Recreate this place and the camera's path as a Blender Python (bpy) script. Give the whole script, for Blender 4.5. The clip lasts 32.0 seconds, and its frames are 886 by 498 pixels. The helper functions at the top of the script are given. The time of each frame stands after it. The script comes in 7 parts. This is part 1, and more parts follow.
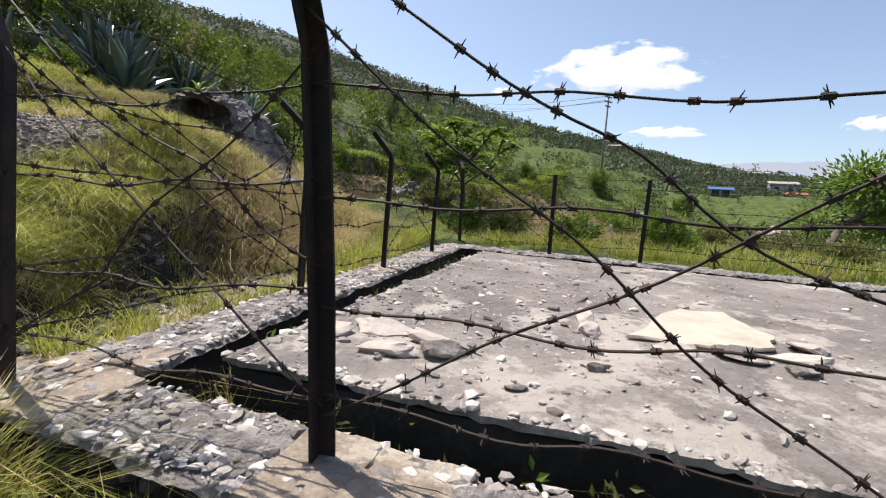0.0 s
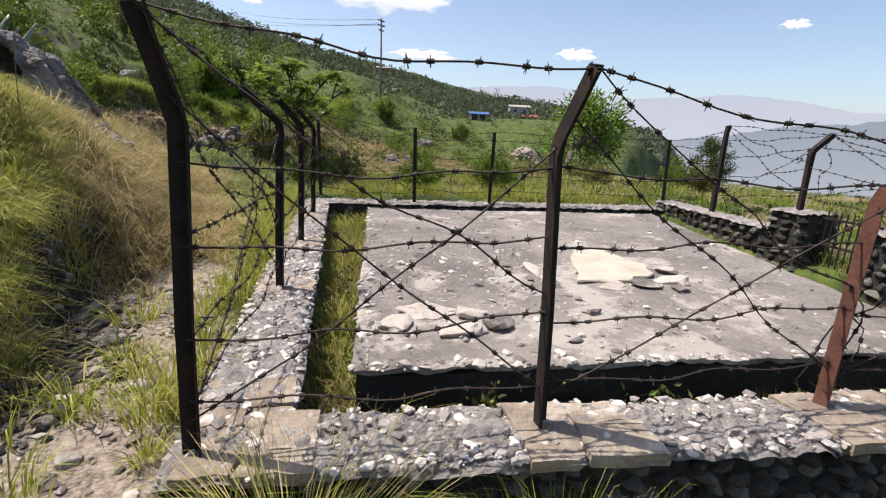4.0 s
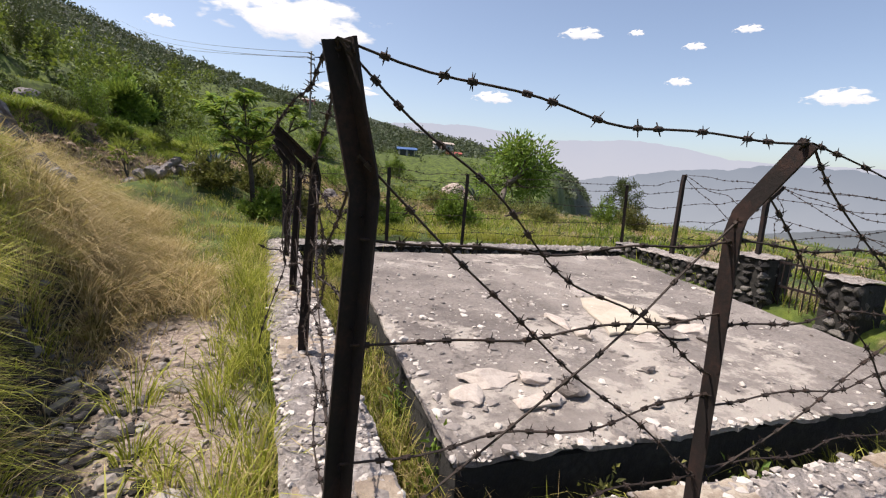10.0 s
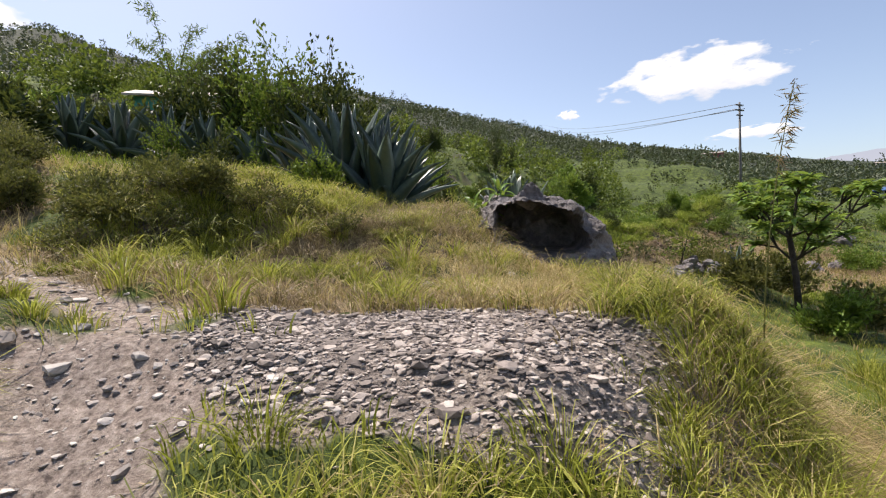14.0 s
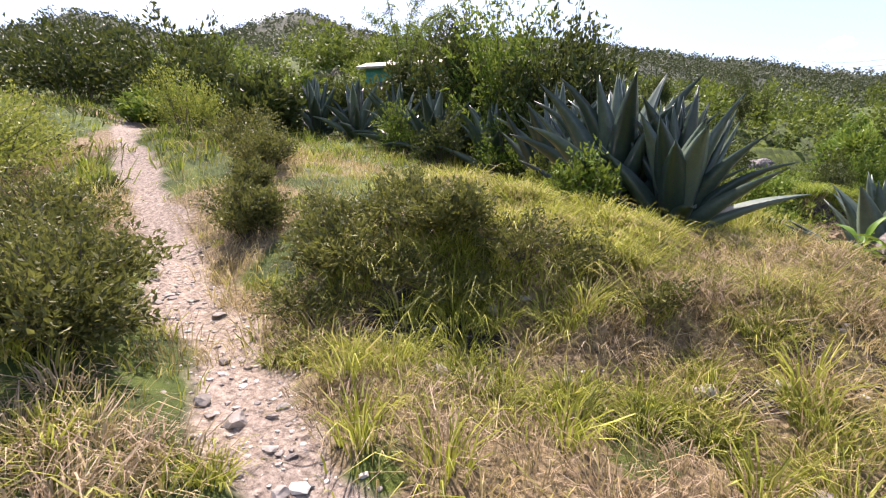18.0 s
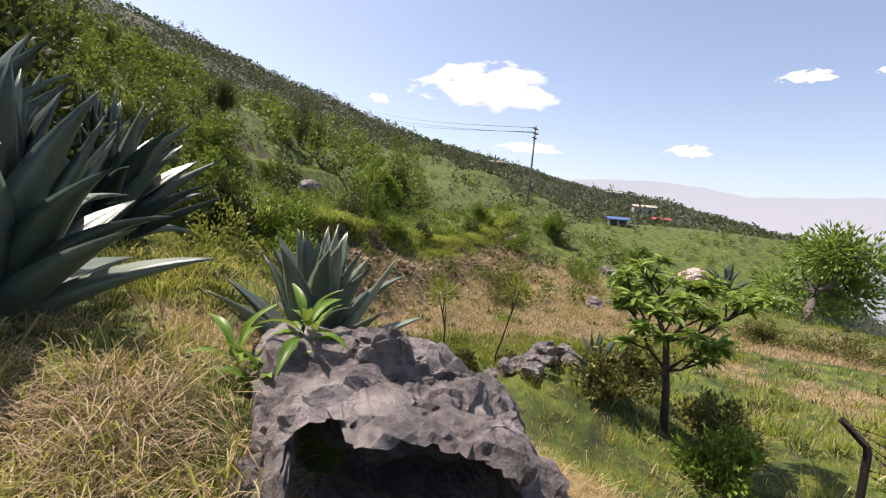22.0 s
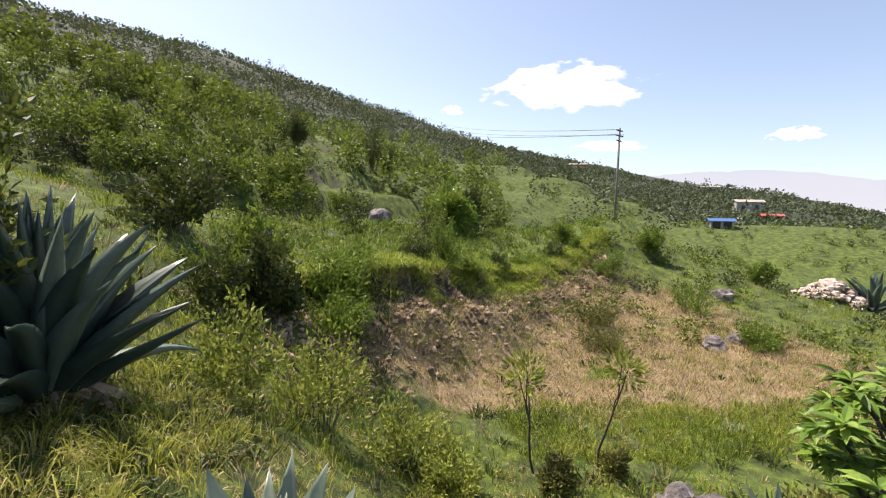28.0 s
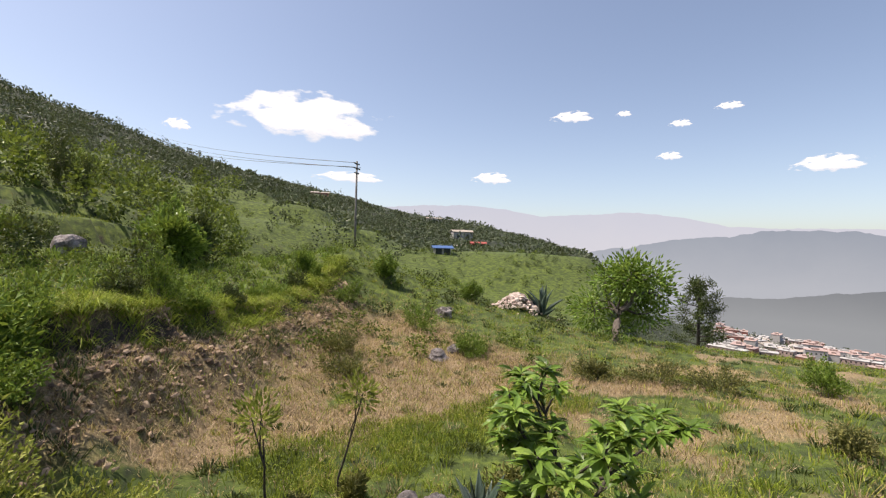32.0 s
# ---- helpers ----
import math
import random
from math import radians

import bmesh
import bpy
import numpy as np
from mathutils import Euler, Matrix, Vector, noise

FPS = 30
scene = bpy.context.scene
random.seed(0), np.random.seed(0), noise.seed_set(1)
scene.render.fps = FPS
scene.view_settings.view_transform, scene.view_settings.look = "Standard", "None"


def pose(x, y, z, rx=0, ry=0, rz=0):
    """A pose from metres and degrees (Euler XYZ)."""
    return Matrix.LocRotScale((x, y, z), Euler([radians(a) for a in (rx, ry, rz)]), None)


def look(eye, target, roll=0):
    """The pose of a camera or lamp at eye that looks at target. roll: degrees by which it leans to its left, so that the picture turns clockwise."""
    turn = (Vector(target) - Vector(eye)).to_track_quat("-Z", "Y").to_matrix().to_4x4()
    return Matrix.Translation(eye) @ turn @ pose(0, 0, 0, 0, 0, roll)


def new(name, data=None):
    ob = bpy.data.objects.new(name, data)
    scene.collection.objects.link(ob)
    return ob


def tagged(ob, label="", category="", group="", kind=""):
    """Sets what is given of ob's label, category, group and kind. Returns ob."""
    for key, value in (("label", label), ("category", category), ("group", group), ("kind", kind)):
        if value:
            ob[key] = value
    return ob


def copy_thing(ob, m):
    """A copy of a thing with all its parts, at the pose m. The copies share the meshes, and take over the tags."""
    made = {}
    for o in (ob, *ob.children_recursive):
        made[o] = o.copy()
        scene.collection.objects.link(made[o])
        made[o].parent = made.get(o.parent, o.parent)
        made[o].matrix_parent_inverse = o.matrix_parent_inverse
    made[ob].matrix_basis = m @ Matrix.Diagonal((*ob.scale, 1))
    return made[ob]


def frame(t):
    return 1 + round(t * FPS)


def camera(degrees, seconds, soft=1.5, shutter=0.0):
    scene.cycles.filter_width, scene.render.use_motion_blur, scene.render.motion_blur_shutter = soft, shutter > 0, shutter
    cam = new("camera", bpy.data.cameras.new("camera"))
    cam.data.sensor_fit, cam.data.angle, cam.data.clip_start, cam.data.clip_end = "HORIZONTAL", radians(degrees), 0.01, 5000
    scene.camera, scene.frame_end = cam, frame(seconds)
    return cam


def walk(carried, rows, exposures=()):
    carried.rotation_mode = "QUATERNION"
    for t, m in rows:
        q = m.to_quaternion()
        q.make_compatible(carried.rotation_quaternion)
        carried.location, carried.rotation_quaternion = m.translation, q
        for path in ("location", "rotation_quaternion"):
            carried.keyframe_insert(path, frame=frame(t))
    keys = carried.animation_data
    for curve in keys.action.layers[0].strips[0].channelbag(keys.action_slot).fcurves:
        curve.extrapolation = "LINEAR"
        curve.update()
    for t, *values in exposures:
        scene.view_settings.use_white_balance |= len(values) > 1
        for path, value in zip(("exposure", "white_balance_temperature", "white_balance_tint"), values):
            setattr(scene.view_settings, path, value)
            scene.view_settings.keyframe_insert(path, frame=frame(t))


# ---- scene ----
cam = camera(87.5, 32.0, soft=1.2)
METRES, EYE, TILT, LEAN, TURN = 14.0, 1.5, -5.5, -3.5, 0.0
ROWS = [
    (0.0, -0.015, 0.0, 0.0062, -1.0, -1.1, 0.0),
    (0.5, -0.0331, 0.0025, 0.0112, -3.92, -2.79, 0.1),
    (1.0, -0.0619, -0.0008, 0.0161, -8.69, -4.14, 0.68),
    (1.5, -0.0805, 0.0005, 0.0177, -13.57, -5.21, 0.93),
    (2.0, -0.1011, 0.0118, 0.0267, -20.27, -7.77, 0.73),
    (2.5, -0.1137, 0.0128, 0.0288, -25.23, -10.54, 1.75),
    (3.0, -0.1231, 0.0071, 0.0389, -27.77, -11.73, 2.76),
    (3.5, -0.1217, 0.0016, 0.0415, -28.12, -11.47, 3.14),
    (5.5, -0.1371, -0.0089, 0.0402, -30.65, -10.56, 3.52),
    (6.0, -0.1374, -0.0084, 0.0402, -31.73, -10.36, 3.45),
    (6.5, -0.1382, -0.0085, 0.0406, -33.12, -10.12, 3.29),
    (7.0, -0.1376, -0.0084, 0.0414, -34.94, -9.8, 3.03),
    (7.5, -0.1367, -0.008, 0.0419, -36.32, -9.47, 2.96),
    (8.0, -0.1353, -0.0073, 0.0421, -36.87, -8.94, 2.81),
    (8.5, -0.138, -0.004, 0.0441, -36.61, -8.32, 2.58),
    (9.0, -0.1466, 0.0124, 0.0437, -36.4, -7.95, 2.48),
    (9.5, -0.1513, 0.0333, 0.047, -36.63, -7.56, 2.56),
    (10.0, -0.1646, 0.0462, 0.0523, -37.8, -7.48, 2.02),
    (10.5, -0.1766, 0.0585, 0.0587, -37.86, -7.05, 2.19),
    (11.0, -0.187, 0.0695, 0.0652, -36.78, -6.63, 3.02),
    (11.5, -0.1898, 0.0878, 0.0714, -34.22, -5.87, 3.49),
    (12.0, -0.2009, 0.0986, 0.0742, -27.98, -4.85, 4.22),
    (12.5, -0.228, 0.1128, 0.0831, -21.45, -2.98, 4.36),
    (13.0, -0.2476, 0.1211, 0.0944, -12.71, -0.31, 5.1),
    (13.5, -0.2681, 0.147, 0.0957, -2.77, 1.86, 5.27),
    (14.0, -0.2875, 0.1566, 0.113, 8.77, 3.45, 5.21),
    (14.5, -0.3146, 0.158, 0.1189, 16.69, 4.56, 4.12),
    (15.0, -0.327, 0.1549, 0.1408, 22.07, 6.39, 3.25),
    (15.5, -0.3355, 0.1687, 0.1397, 27.28, 7.85, 2.34),
    (17.5, -0.3764, 0.225, 0.1677, 33.6, -0.42, 1.33),
    (18.0, -0.3721, 0.246, 0.1772, 32.38, -0.56, 1.18),
    (18.5, -0.3711, 0.2641, 0.1796, 27.69, -0.63, 1.0),
    (19.0, -0.3728, 0.286, 0.1959, 21.57, -1.15, 1.08),
    (19.5, -0.3595, 0.2961, 0.1977, 14.28, -0.85, 1.0),
    (20.0, -0.3464, 0.3, 0.2052, 4.61, -0.8, 0.32),
    (20.5, -0.3355, 0.3111, 0.2049, -4.46, -1.17, -0.31),
    (21.0, -0.3236, 0.3341, 0.2079, -11.65, -0.8, -0.49),
    (21.5, -0.3073, 0.3582, 0.2046, -15.45, -0.63, -0.32),
    (22.0, -0.2935, 0.387, 0.21, -16.31, -0.42, -0.4),
    (22.5, -0.2875, 0.4194, 0.2161, -16.72, -0.08, -0.27),
    (23.0, -0.2848, 0.4604, 0.2158, -16.53, 0.15, 0.09),
    (23.5, -0.2765, 0.4916, 0.2304, -16.07, 0.39, 0.44),
    (24.0, -0.2715, 0.5121, 0.2359, -15.1, 0.08, 0.52),
    (24.5, -0.2672, 0.5278, 0.2641, -12.66, -0.37, 0.84),
    (25.0, -0.2537, 0.5245, 0.2746, -7.68, -0.27, 1.26),
    (25.5, -0.2518, 0.5241, 0.2817, -6.31, 0.07, 1.37),
    (27.5, -0.2471, 0.5279, 0.2808, -5.88, 0.54, 2.18),
    (28.0, -0.2464, 0.526, 0.2836, -6.36, 0.83, 2.46),
    (28.5, -0.2481, 0.5269, 0.2841, -9.7, 0.69, 3.26),
    (29.0, -0.2438, 0.5247, 0.2832, -16.23, -0.11, 4.36),
    (29.5, -0.2388, 0.5207, 0.2812, -23.06, -1.0, 4.61),
    (30.0, -0.2355, 0.5175, 0.2811, -29.68, -1.75, 4.59),
    (30.5, -0.2333, 0.5183, 0.2801, -34.56, -1.77, 4.65),
    (31.0, -0.2312, 0.5181, 0.2804, -36.19, -0.97, 4.62),
    (31.5, -0.2336, 0.5198, 0.283, -37.24, 0.7, 4.55),
    (32.0, -0.2363, 0.5211, 0.2858, -37.28, 2.25, 4.57),
]
walk(cam, [(t, pose(0, 0, EYE, TILT, LEAN, TURN) @ pose(METRES * x, METRES * y, METRES * z, 90 + pitch, roll, yaw)) for t, x, y, z, yaw, pitch, roll in ROWS],
     [(0.0, 0.46, 6550, 10.5), (9.0, 0.37, 6750, 14), (11.0, 0.38, 6800, 14.5), (14.0, 0.42, 6800, 14), (15.5, 0.58, 6750, 14.5), (17.0, 1.12, 6750, 21), (19.2, 1.02, 6850, 23), (21.0, 0.65, 7100, 20), (24.0, 0.65, 7100, 18), (26.0, 0.75, 7100, 15), (28.0, 0.8, 7100, 15), (29.0, 0.7, 7100, 15), (30.5, 0.58, 7100, 15.5), (32.0, 0.45, 7100, 15.5)])

# ---- world, sun ----
SUN_AZ, SUN_EL = -49.0, 62.0
world = bpy.data.worlds.new("sky")
scene.world = world
world.use_nodes = True
wn = world.node_tree.nodes
sky = wn.new("ShaderNodeTexSky")
sky.sky_type = "NISHITA"
sky.sun_disc = False
sky.sun_elevation, sky.sun_rotation = radians(SUN_EL), radians(SUN_AZ)
sky.altitude, sky.air_density, sky.dust_density, sky.ozone_density = 1200, 1.0, 4.0, 0.7
haze = wn.new("ShaderNodeHueSaturation")
haze.inputs["Saturation"].default_value = 0.95
world.node_tree.links.new(sky.outputs[0], haze.inputs["Color"])
world.node_tree.links.new(haze.outputs[0], wn["Background"].inputs[0])
wn["Background"].inputs[1].default_value = 0.14
sun_data = bpy.data.lights.new("sun", "SUN")
sun_data.energy, sun_data.angle, sun_data.color = 5.0, radians(0.5), (1.0, 0.95, 0.87)
sun = new("sun", sun_data)
sun_way = Vector((math.sin(radians(SUN_AZ)) * math.cos(radians(SUN_EL)), math.cos(radians(SUN_AZ)) * math.cos(radians(SUN_EL)), math.sin(radians(SUN_EL))))
sun.matrix_world = look(sun_way * 60, (0, 0, 0))


# ---- materials ----
def ramp_node(nt, fac, stops):
    r = nt.nodes.new("ShaderNodeValToRGB")
    while len(r.color_ramp.elements) < len(stops):
        r.color_ramp.elements.new(0.5)
    for e, (p, c) in zip(r.color_ramp.elements, stops):
        e.position, e.color = p, (*c, 1)
    nt.links.new(fac, r.inputs[0])
    return r.outputs[0]


def noise_node(nt, co, scale, detail=6, rough=0.6):
    n = nt.nodes.new("ShaderNodeTexNoise")
    n.inputs["Scale"].default_value, n.inputs["Detail"].default_value, n.inputs["Roughness"].default_value = scale, detail, rough
    nt.links.new(co, n.inputs["Vector"])
    return n.outputs["Fac"]


def math_node(nt, op, a, b=0.0, clamp=False):
    n = nt.nodes.new("ShaderNodeMath")
    n.operation, n.use_clamp = op, clamp
    for i, v in enumerate((a, b)):
        if isinstance(v, (int, float)):
            n.inputs[i].default_value = v
        else:
            nt.links.new(v, n.inputs[i])
    return n.outputs[0]


def mix_node(nt, fac, a, b, blend="MIX"):
    n = nt.nodes.new("ShaderNodeMix")
    n.data_type, n.blend_type = "RGBA", blend
    for k, v in ((0, fac), (6, a), (7, b)):
        if isinstance(v, (int, float)):
            n.inputs[k].default_value = v
        elif isinstance(v, tuple):
            n.inputs[k].default_value = (*v, 1)
        else:
            nt.links.new(v, n.inputs[k])
    return n.outputs[2]


def blank(name):
    m = bpy.data.materials.new(name)
    m.use_nodes = True
    nt = m.node_tree
    return m, nt, nt.nodes["Principled BSDF"], nt.nodes.new("ShaderNodeTexCoord").outputs["Object"]


def bump_to(nt, bsdf, height, strength, distance):
    b = nt.nodes.new("ShaderNodeBump")
    b.inputs["Strength"].default_value, b.inputs["Distance"].default_value = strength, distance
    nt.links.new(height, b.inputs["Height"])
    nt.links.new(b.outputs[0], bsdf.inputs["Normal"])


def surface(name, dark, mid, light, scale=3.0, fine=40.0, rough=0.9, bump=0.6, dist=0.01, vary="", stain=None, metal=0.0, flake=None):
    """A weathered surface: broad colour variation, fine grain, an optional stain, relief."""
    m, nt, bs, co = blank(name)
    big, small = noise_node(nt, co, scale), noise_node(nt, co, fine, 8, 0.7)
    fac = math_node(nt, "ADD", math_node(nt, "MULTIPLY", big, 0.55), math_node(nt, "MULTIPLY", small, 0.45))
    if vary:
        if vary == "object":
            rnd = nt.nodes.new("ShaderNodeObjectInfo").outputs["Random"]
        else:
            rnd = nt.nodes.new("ShaderNodeNewGeometry").outputs["Random Per Island"]
        fac = math_node(nt, "ADD", math_node(nt, "MULTIPLY", fac, 0.6), math_node(nt, "MULTIPLY", rnd, 0.4))
    col = ramp_node(nt, fac, [(0.3, dark), (0.5, mid), (0.7, light)])
    if stain:
        blot = noise_node(nt, co, scale * 0.45, 9, 0.75)
        col = mix_node(nt, ramp_node(nt, blot, [(0.48, (0, 0, 0)), (0.62, (0.85, 0.85, 0.85))]), col, stain)
    if flake:
        chip = math_node(nt, "ADD", noise_node(nt, co, 2.3, 12, 0.72), math_node(nt, "MULTIPLY", noise_node(nt, co, 0.5, 3), 0.6))
        col = mix_node(nt, ramp_node(nt, chip, [(0.855, (0, 0, 0)), (0.915, (0.8, 0.8, 0.8))]), col, flake)
        crack = noise_node(nt, co, 1.1, 14, 0.8)
        col = mix_node(nt, ramp_node(nt, crack, [(0.33, (0.75, 0.75, 0.75)), (0.42, (0, 0, 0))]), col, dark)
    nt.links.new(col, bs.inputs["Base Color"])
    bs.inputs["Roughness"].default_value, bs.inputs["Metallic"].default_value = rough, metal
    bump_to(nt, bs, math_node(nt, "ADD", small, math_node(nt, "MULTIPLY", big, 1.5)), bump, dist)
    return m


def foliage(name, dark, mid, light, rough=0.55, through_light=0.35, vary="island", scale=0.8, dead=None):
    """Leaves and blades: colour by piece and by place, some light passing through."""
    m, nt, bs, co = blank(name)
    if vary == "object":
        rnd = nt.nodes.new("ShaderNodeObjectInfo").outputs["Random"]
    else:
        rnd = nt.nodes.new("ShaderNodeNewGeometry").outputs["Random Per Island"]
    place = noise_node(nt, co, scale, 4)
    fac = math_node(nt, "ADD", math_node(nt, "MULTIPLY", rnd, 0.42), math_node(nt, "MULTIPLY", place, 0.68))
    col = ramp_node(nt, fac, [(0.24, dark), (0.53, mid), (0.85, light)] if dead is None else [(0.26, dark), (0.52, mid), (0.7, light), (0.78, dead)])
    nt.links.new(col, bs.inputs["Base Color"])
    bs.inputs["Roughness"].default_value = rough
    bs.inputs["Specular IOR Level"].default_value = 0.25
    tr = nt.nodes.new("ShaderNodeBsdfTranslucent")
    nt.links.new(mix_node(nt, 0.4, col, (0.35, 0.4, 0.07), "MIX"), tr.inputs[0])
    mx = nt.nodes.new("ShaderNodeMixShader")
    mx.inputs[0].default_value = through_light
    nt.links.new(bs.outputs[0], mx.inputs[1])
    nt.links.new(tr.outputs[0], mx.inputs[2])
    nt.links.new(mx.outputs[0], nt.nodes["Material Output"].inputs[0])
    return m


def plain(name, col, rough=0.7, metal=0.0, var=0.25, scale=8.0):
    return surface(name, tuple(c * (1 - var) for c in col), col, tuple(min(1, c * (1 + var)) for c in col), scale, scale * 9, rough, 0.25, 0.004, metal=metal)


def ground_material():
    m, nt, bs, co = blank("hillside_soil_and_turf")

    def attr(n):
        a = nt.nodes.new("ShaderNodeAttribute")
        a.attribute_name = n
        return a.outputs["Fac"]
    big, mid, fine = noise_node(nt, co, 0.35, 6), noise_node(nt, co, 2.2, 8, 0.7), noise_node(nt, co, 28, 8, 0.75)
    turf = ramp_node(nt, mid, [(0.32, (0.013, 0.021, 0.004)), (0.5, (0.06, 0.092, 0.01)), (0.68, (0.15, 0.195, 0.024))])
    dry = ramp_node(nt, fine, [(0.34, (0.045, 0.028, 0.018)), (0.5, (0.25, 0.182, 0.1)), (0.68, (0.5, 0.385, 0.23))])
    soil = ramp_node(nt, fine, [(0.34, (0.1, 0.072, 0.06)), (0.5, (0.36, 0.285, 0.24)), (0.66, (0.6, 0.51, 0.445))])
    grav = ramp_node(nt, fine, [(0.35, (0.07, 0.056, 0.05)), (0.5, (0.28, 0.23, 0.2)), (0.66, (0.52, 0.45, 0.4))])
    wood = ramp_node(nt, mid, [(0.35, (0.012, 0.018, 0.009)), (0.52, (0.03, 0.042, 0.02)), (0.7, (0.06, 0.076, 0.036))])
    # Near-black: dark earth, and painted shade where the banks would overhang.
    humus_and_shade = ramp_node(nt, fine, [(0.36, (0.008, 0.006, 0.005)), (0.52, (0.04, 0.029, 0.022)), (0.7, (0.14, 0.105, 0.08))])
    edge = math_node(nt, "MULTIPLY", math_node(nt, "SUBTRACT", mid, 0.5), 1.1)

    def mask(n):
        a = attr(n)
        return math_node(nt, "MULTIPLY", math_node(nt, "SUBTRACT", math_node(nt, "ADD", a, edge), 0.3), 2.5, True)
    col = mix_node(nt, mask("dry"), turf, dry)
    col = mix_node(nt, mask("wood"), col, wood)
    col = mix_node(nt, mask("dirt"), col, soil)
    col = mix_node(nt, mask("gravel"), col, grav)
    col = mix_node(nt, mask("humus_and_shade"), col, humus_and_shade)
    col = mix_node(nt, 0.25, col, ramp_node(nt, big, [(0.35, (0.05, 0.05, 0.03)), (0.65, (0.3, 0.28, 0.16))]), "OVERLAY")
    nt.links.new(col, bs.inputs["Base Color"])
    bs.inputs["Roughness"].default_value = 0.95
    bump_to(nt, bs, math_node(nt, "ADD", fine, mid), 0.8, 0.03)
    return m


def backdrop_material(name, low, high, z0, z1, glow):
    """Far ridges: the haze of kilometres of air put into a plain, glowing colour."""
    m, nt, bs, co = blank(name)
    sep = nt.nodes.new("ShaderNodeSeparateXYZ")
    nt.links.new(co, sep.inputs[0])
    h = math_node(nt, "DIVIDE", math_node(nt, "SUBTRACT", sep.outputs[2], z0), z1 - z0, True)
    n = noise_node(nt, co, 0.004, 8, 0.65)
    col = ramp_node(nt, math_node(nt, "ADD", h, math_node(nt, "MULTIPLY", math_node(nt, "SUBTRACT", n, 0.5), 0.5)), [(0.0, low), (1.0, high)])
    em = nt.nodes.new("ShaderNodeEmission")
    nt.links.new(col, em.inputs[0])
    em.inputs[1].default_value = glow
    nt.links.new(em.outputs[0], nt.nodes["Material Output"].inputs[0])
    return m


GROUND = ground_material()
CONCRETE = surface("weathered_concrete", (0.07, 0.058, 0.053), (0.175, 0.15, 0.136), (0.36, 0.322, 0.29), 1.6, 34, 0.9, 0.9, 0.02, stain=(0.27, 0.236, 0.212), flake=(0.42, 0.375, 0.33))
ROUGH_TOP = surface("crumbling_aggregate_concrete", (0.09, 0.078, 0.072), (0.3, 0.265, 0.247), (0.56, 0.51, 0.475), 9, 46, 0.95, 1.0, 0.03)
PAD = surface("pale_cast_concrete", (0.17, 0.128, 0.095), (0.34, 0.27, 0.205), (0.5, 0.42, 0.335), 6, 44, 0.9, 0.9, 0.02, stain=(0.2, 0.155, 0.12), flake=(0.52, 0.45, 0.36))
# Mossy render, its colour taken near black to stand for the shade it lies in.
RENDERED = surface("mossy_render_darkened_as_shade", (0.008, 0.0075, 0.007), (0.022, 0.02, 0.018), (0.06, 0.055, 0.048), 2, 25, 0.95, 0.7, 0.02)
MORTAR = surface("cream_mortar", (0.3, 0.25, 0.2), (0.44, 0.385, 0.31), (0.52, 0.47, 0.4), 5, 60, 0.9, 0.3, 0.004)
# Both masonry colours are darkened too, to deepen the shaded wall faces.
STONE = surface("masonry_stone", (0.01, 0.009, 0.0085), (0.045, 0.04, 0.037), (0.2, 0.182, 0.165), 9, 60, 0.9, 0.9, 0.012, vary="object")
RUBBLE_STONE = surface("masonry_rubble", (0.01, 0.009, 0.0085), (0.045, 0.04, 0.037), (0.2, 0.182, 0.165), 9, 60, 0.9, 0.9, 0.012, vary="island")
CHIP = surface("loose_stone_chips", (0.06, 0.05, 0.045), (0.255, 0.212, 0.185), (0.5, 0.435, 0.385), 9, 60, 0.9, 0.5, 0.006, vary="island")
BOULDER = surface("dark_lichened_boulder", (0.018, 0.016, 0.016), (0.12, 0.103, 0.1), (0.36, 0.32, 0.31), 3.6, 18, 0.75, 1.0, 0.04, stain=(0.3, 0.265, 0.255))
PALE_CHIP = surface("pale_concrete_crumbs", (0.14, 0.122, 0.113), (0.34, 0.3, 0.275), (0.6, 0.55, 0.5), 9, 60, 0.9, 0.5, 0.006, vary="island")
RUST = surface("black_rusted_steel", (0.007, 0.0055, 0.0055), (0.016, 0.01, 0.009), (0.055, 0.024, 0.017), 7, 60, 0.8, 0.6, 0.003, metal=0.25)
RED_RUST = surface("red_rusted_steel", (0.06, 0.025, 0.018), (0.15, 0.06, 0.042), (0.24, 0.11, 0.08), 9, 70, 0.8, 0.5, 0.003, metal=0.2)
WIRE = surface("rusted_wire", (0.012, 0.009, 0.008), (0.03, 0.02, 0.016), (0.07, 0.04, 0.03), 30, 150, 0.75, 0.2, 0.001, metal=0.3)
BARK = surface("grey_brown_bark", (0.04, 0.032, 0.026), (0.1, 0.082, 0.068), (0.2, 0.17, 0.145), 6, 50, 0.95, 0.9, 0.01)
DARK_BARK = surface("dark_bark", (0.02, 0.017, 0.015), (0.05, 0.04, 0.034), (0.1, 0.085, 0.07), 6, 50, 0.95, 0.9, 0.01)


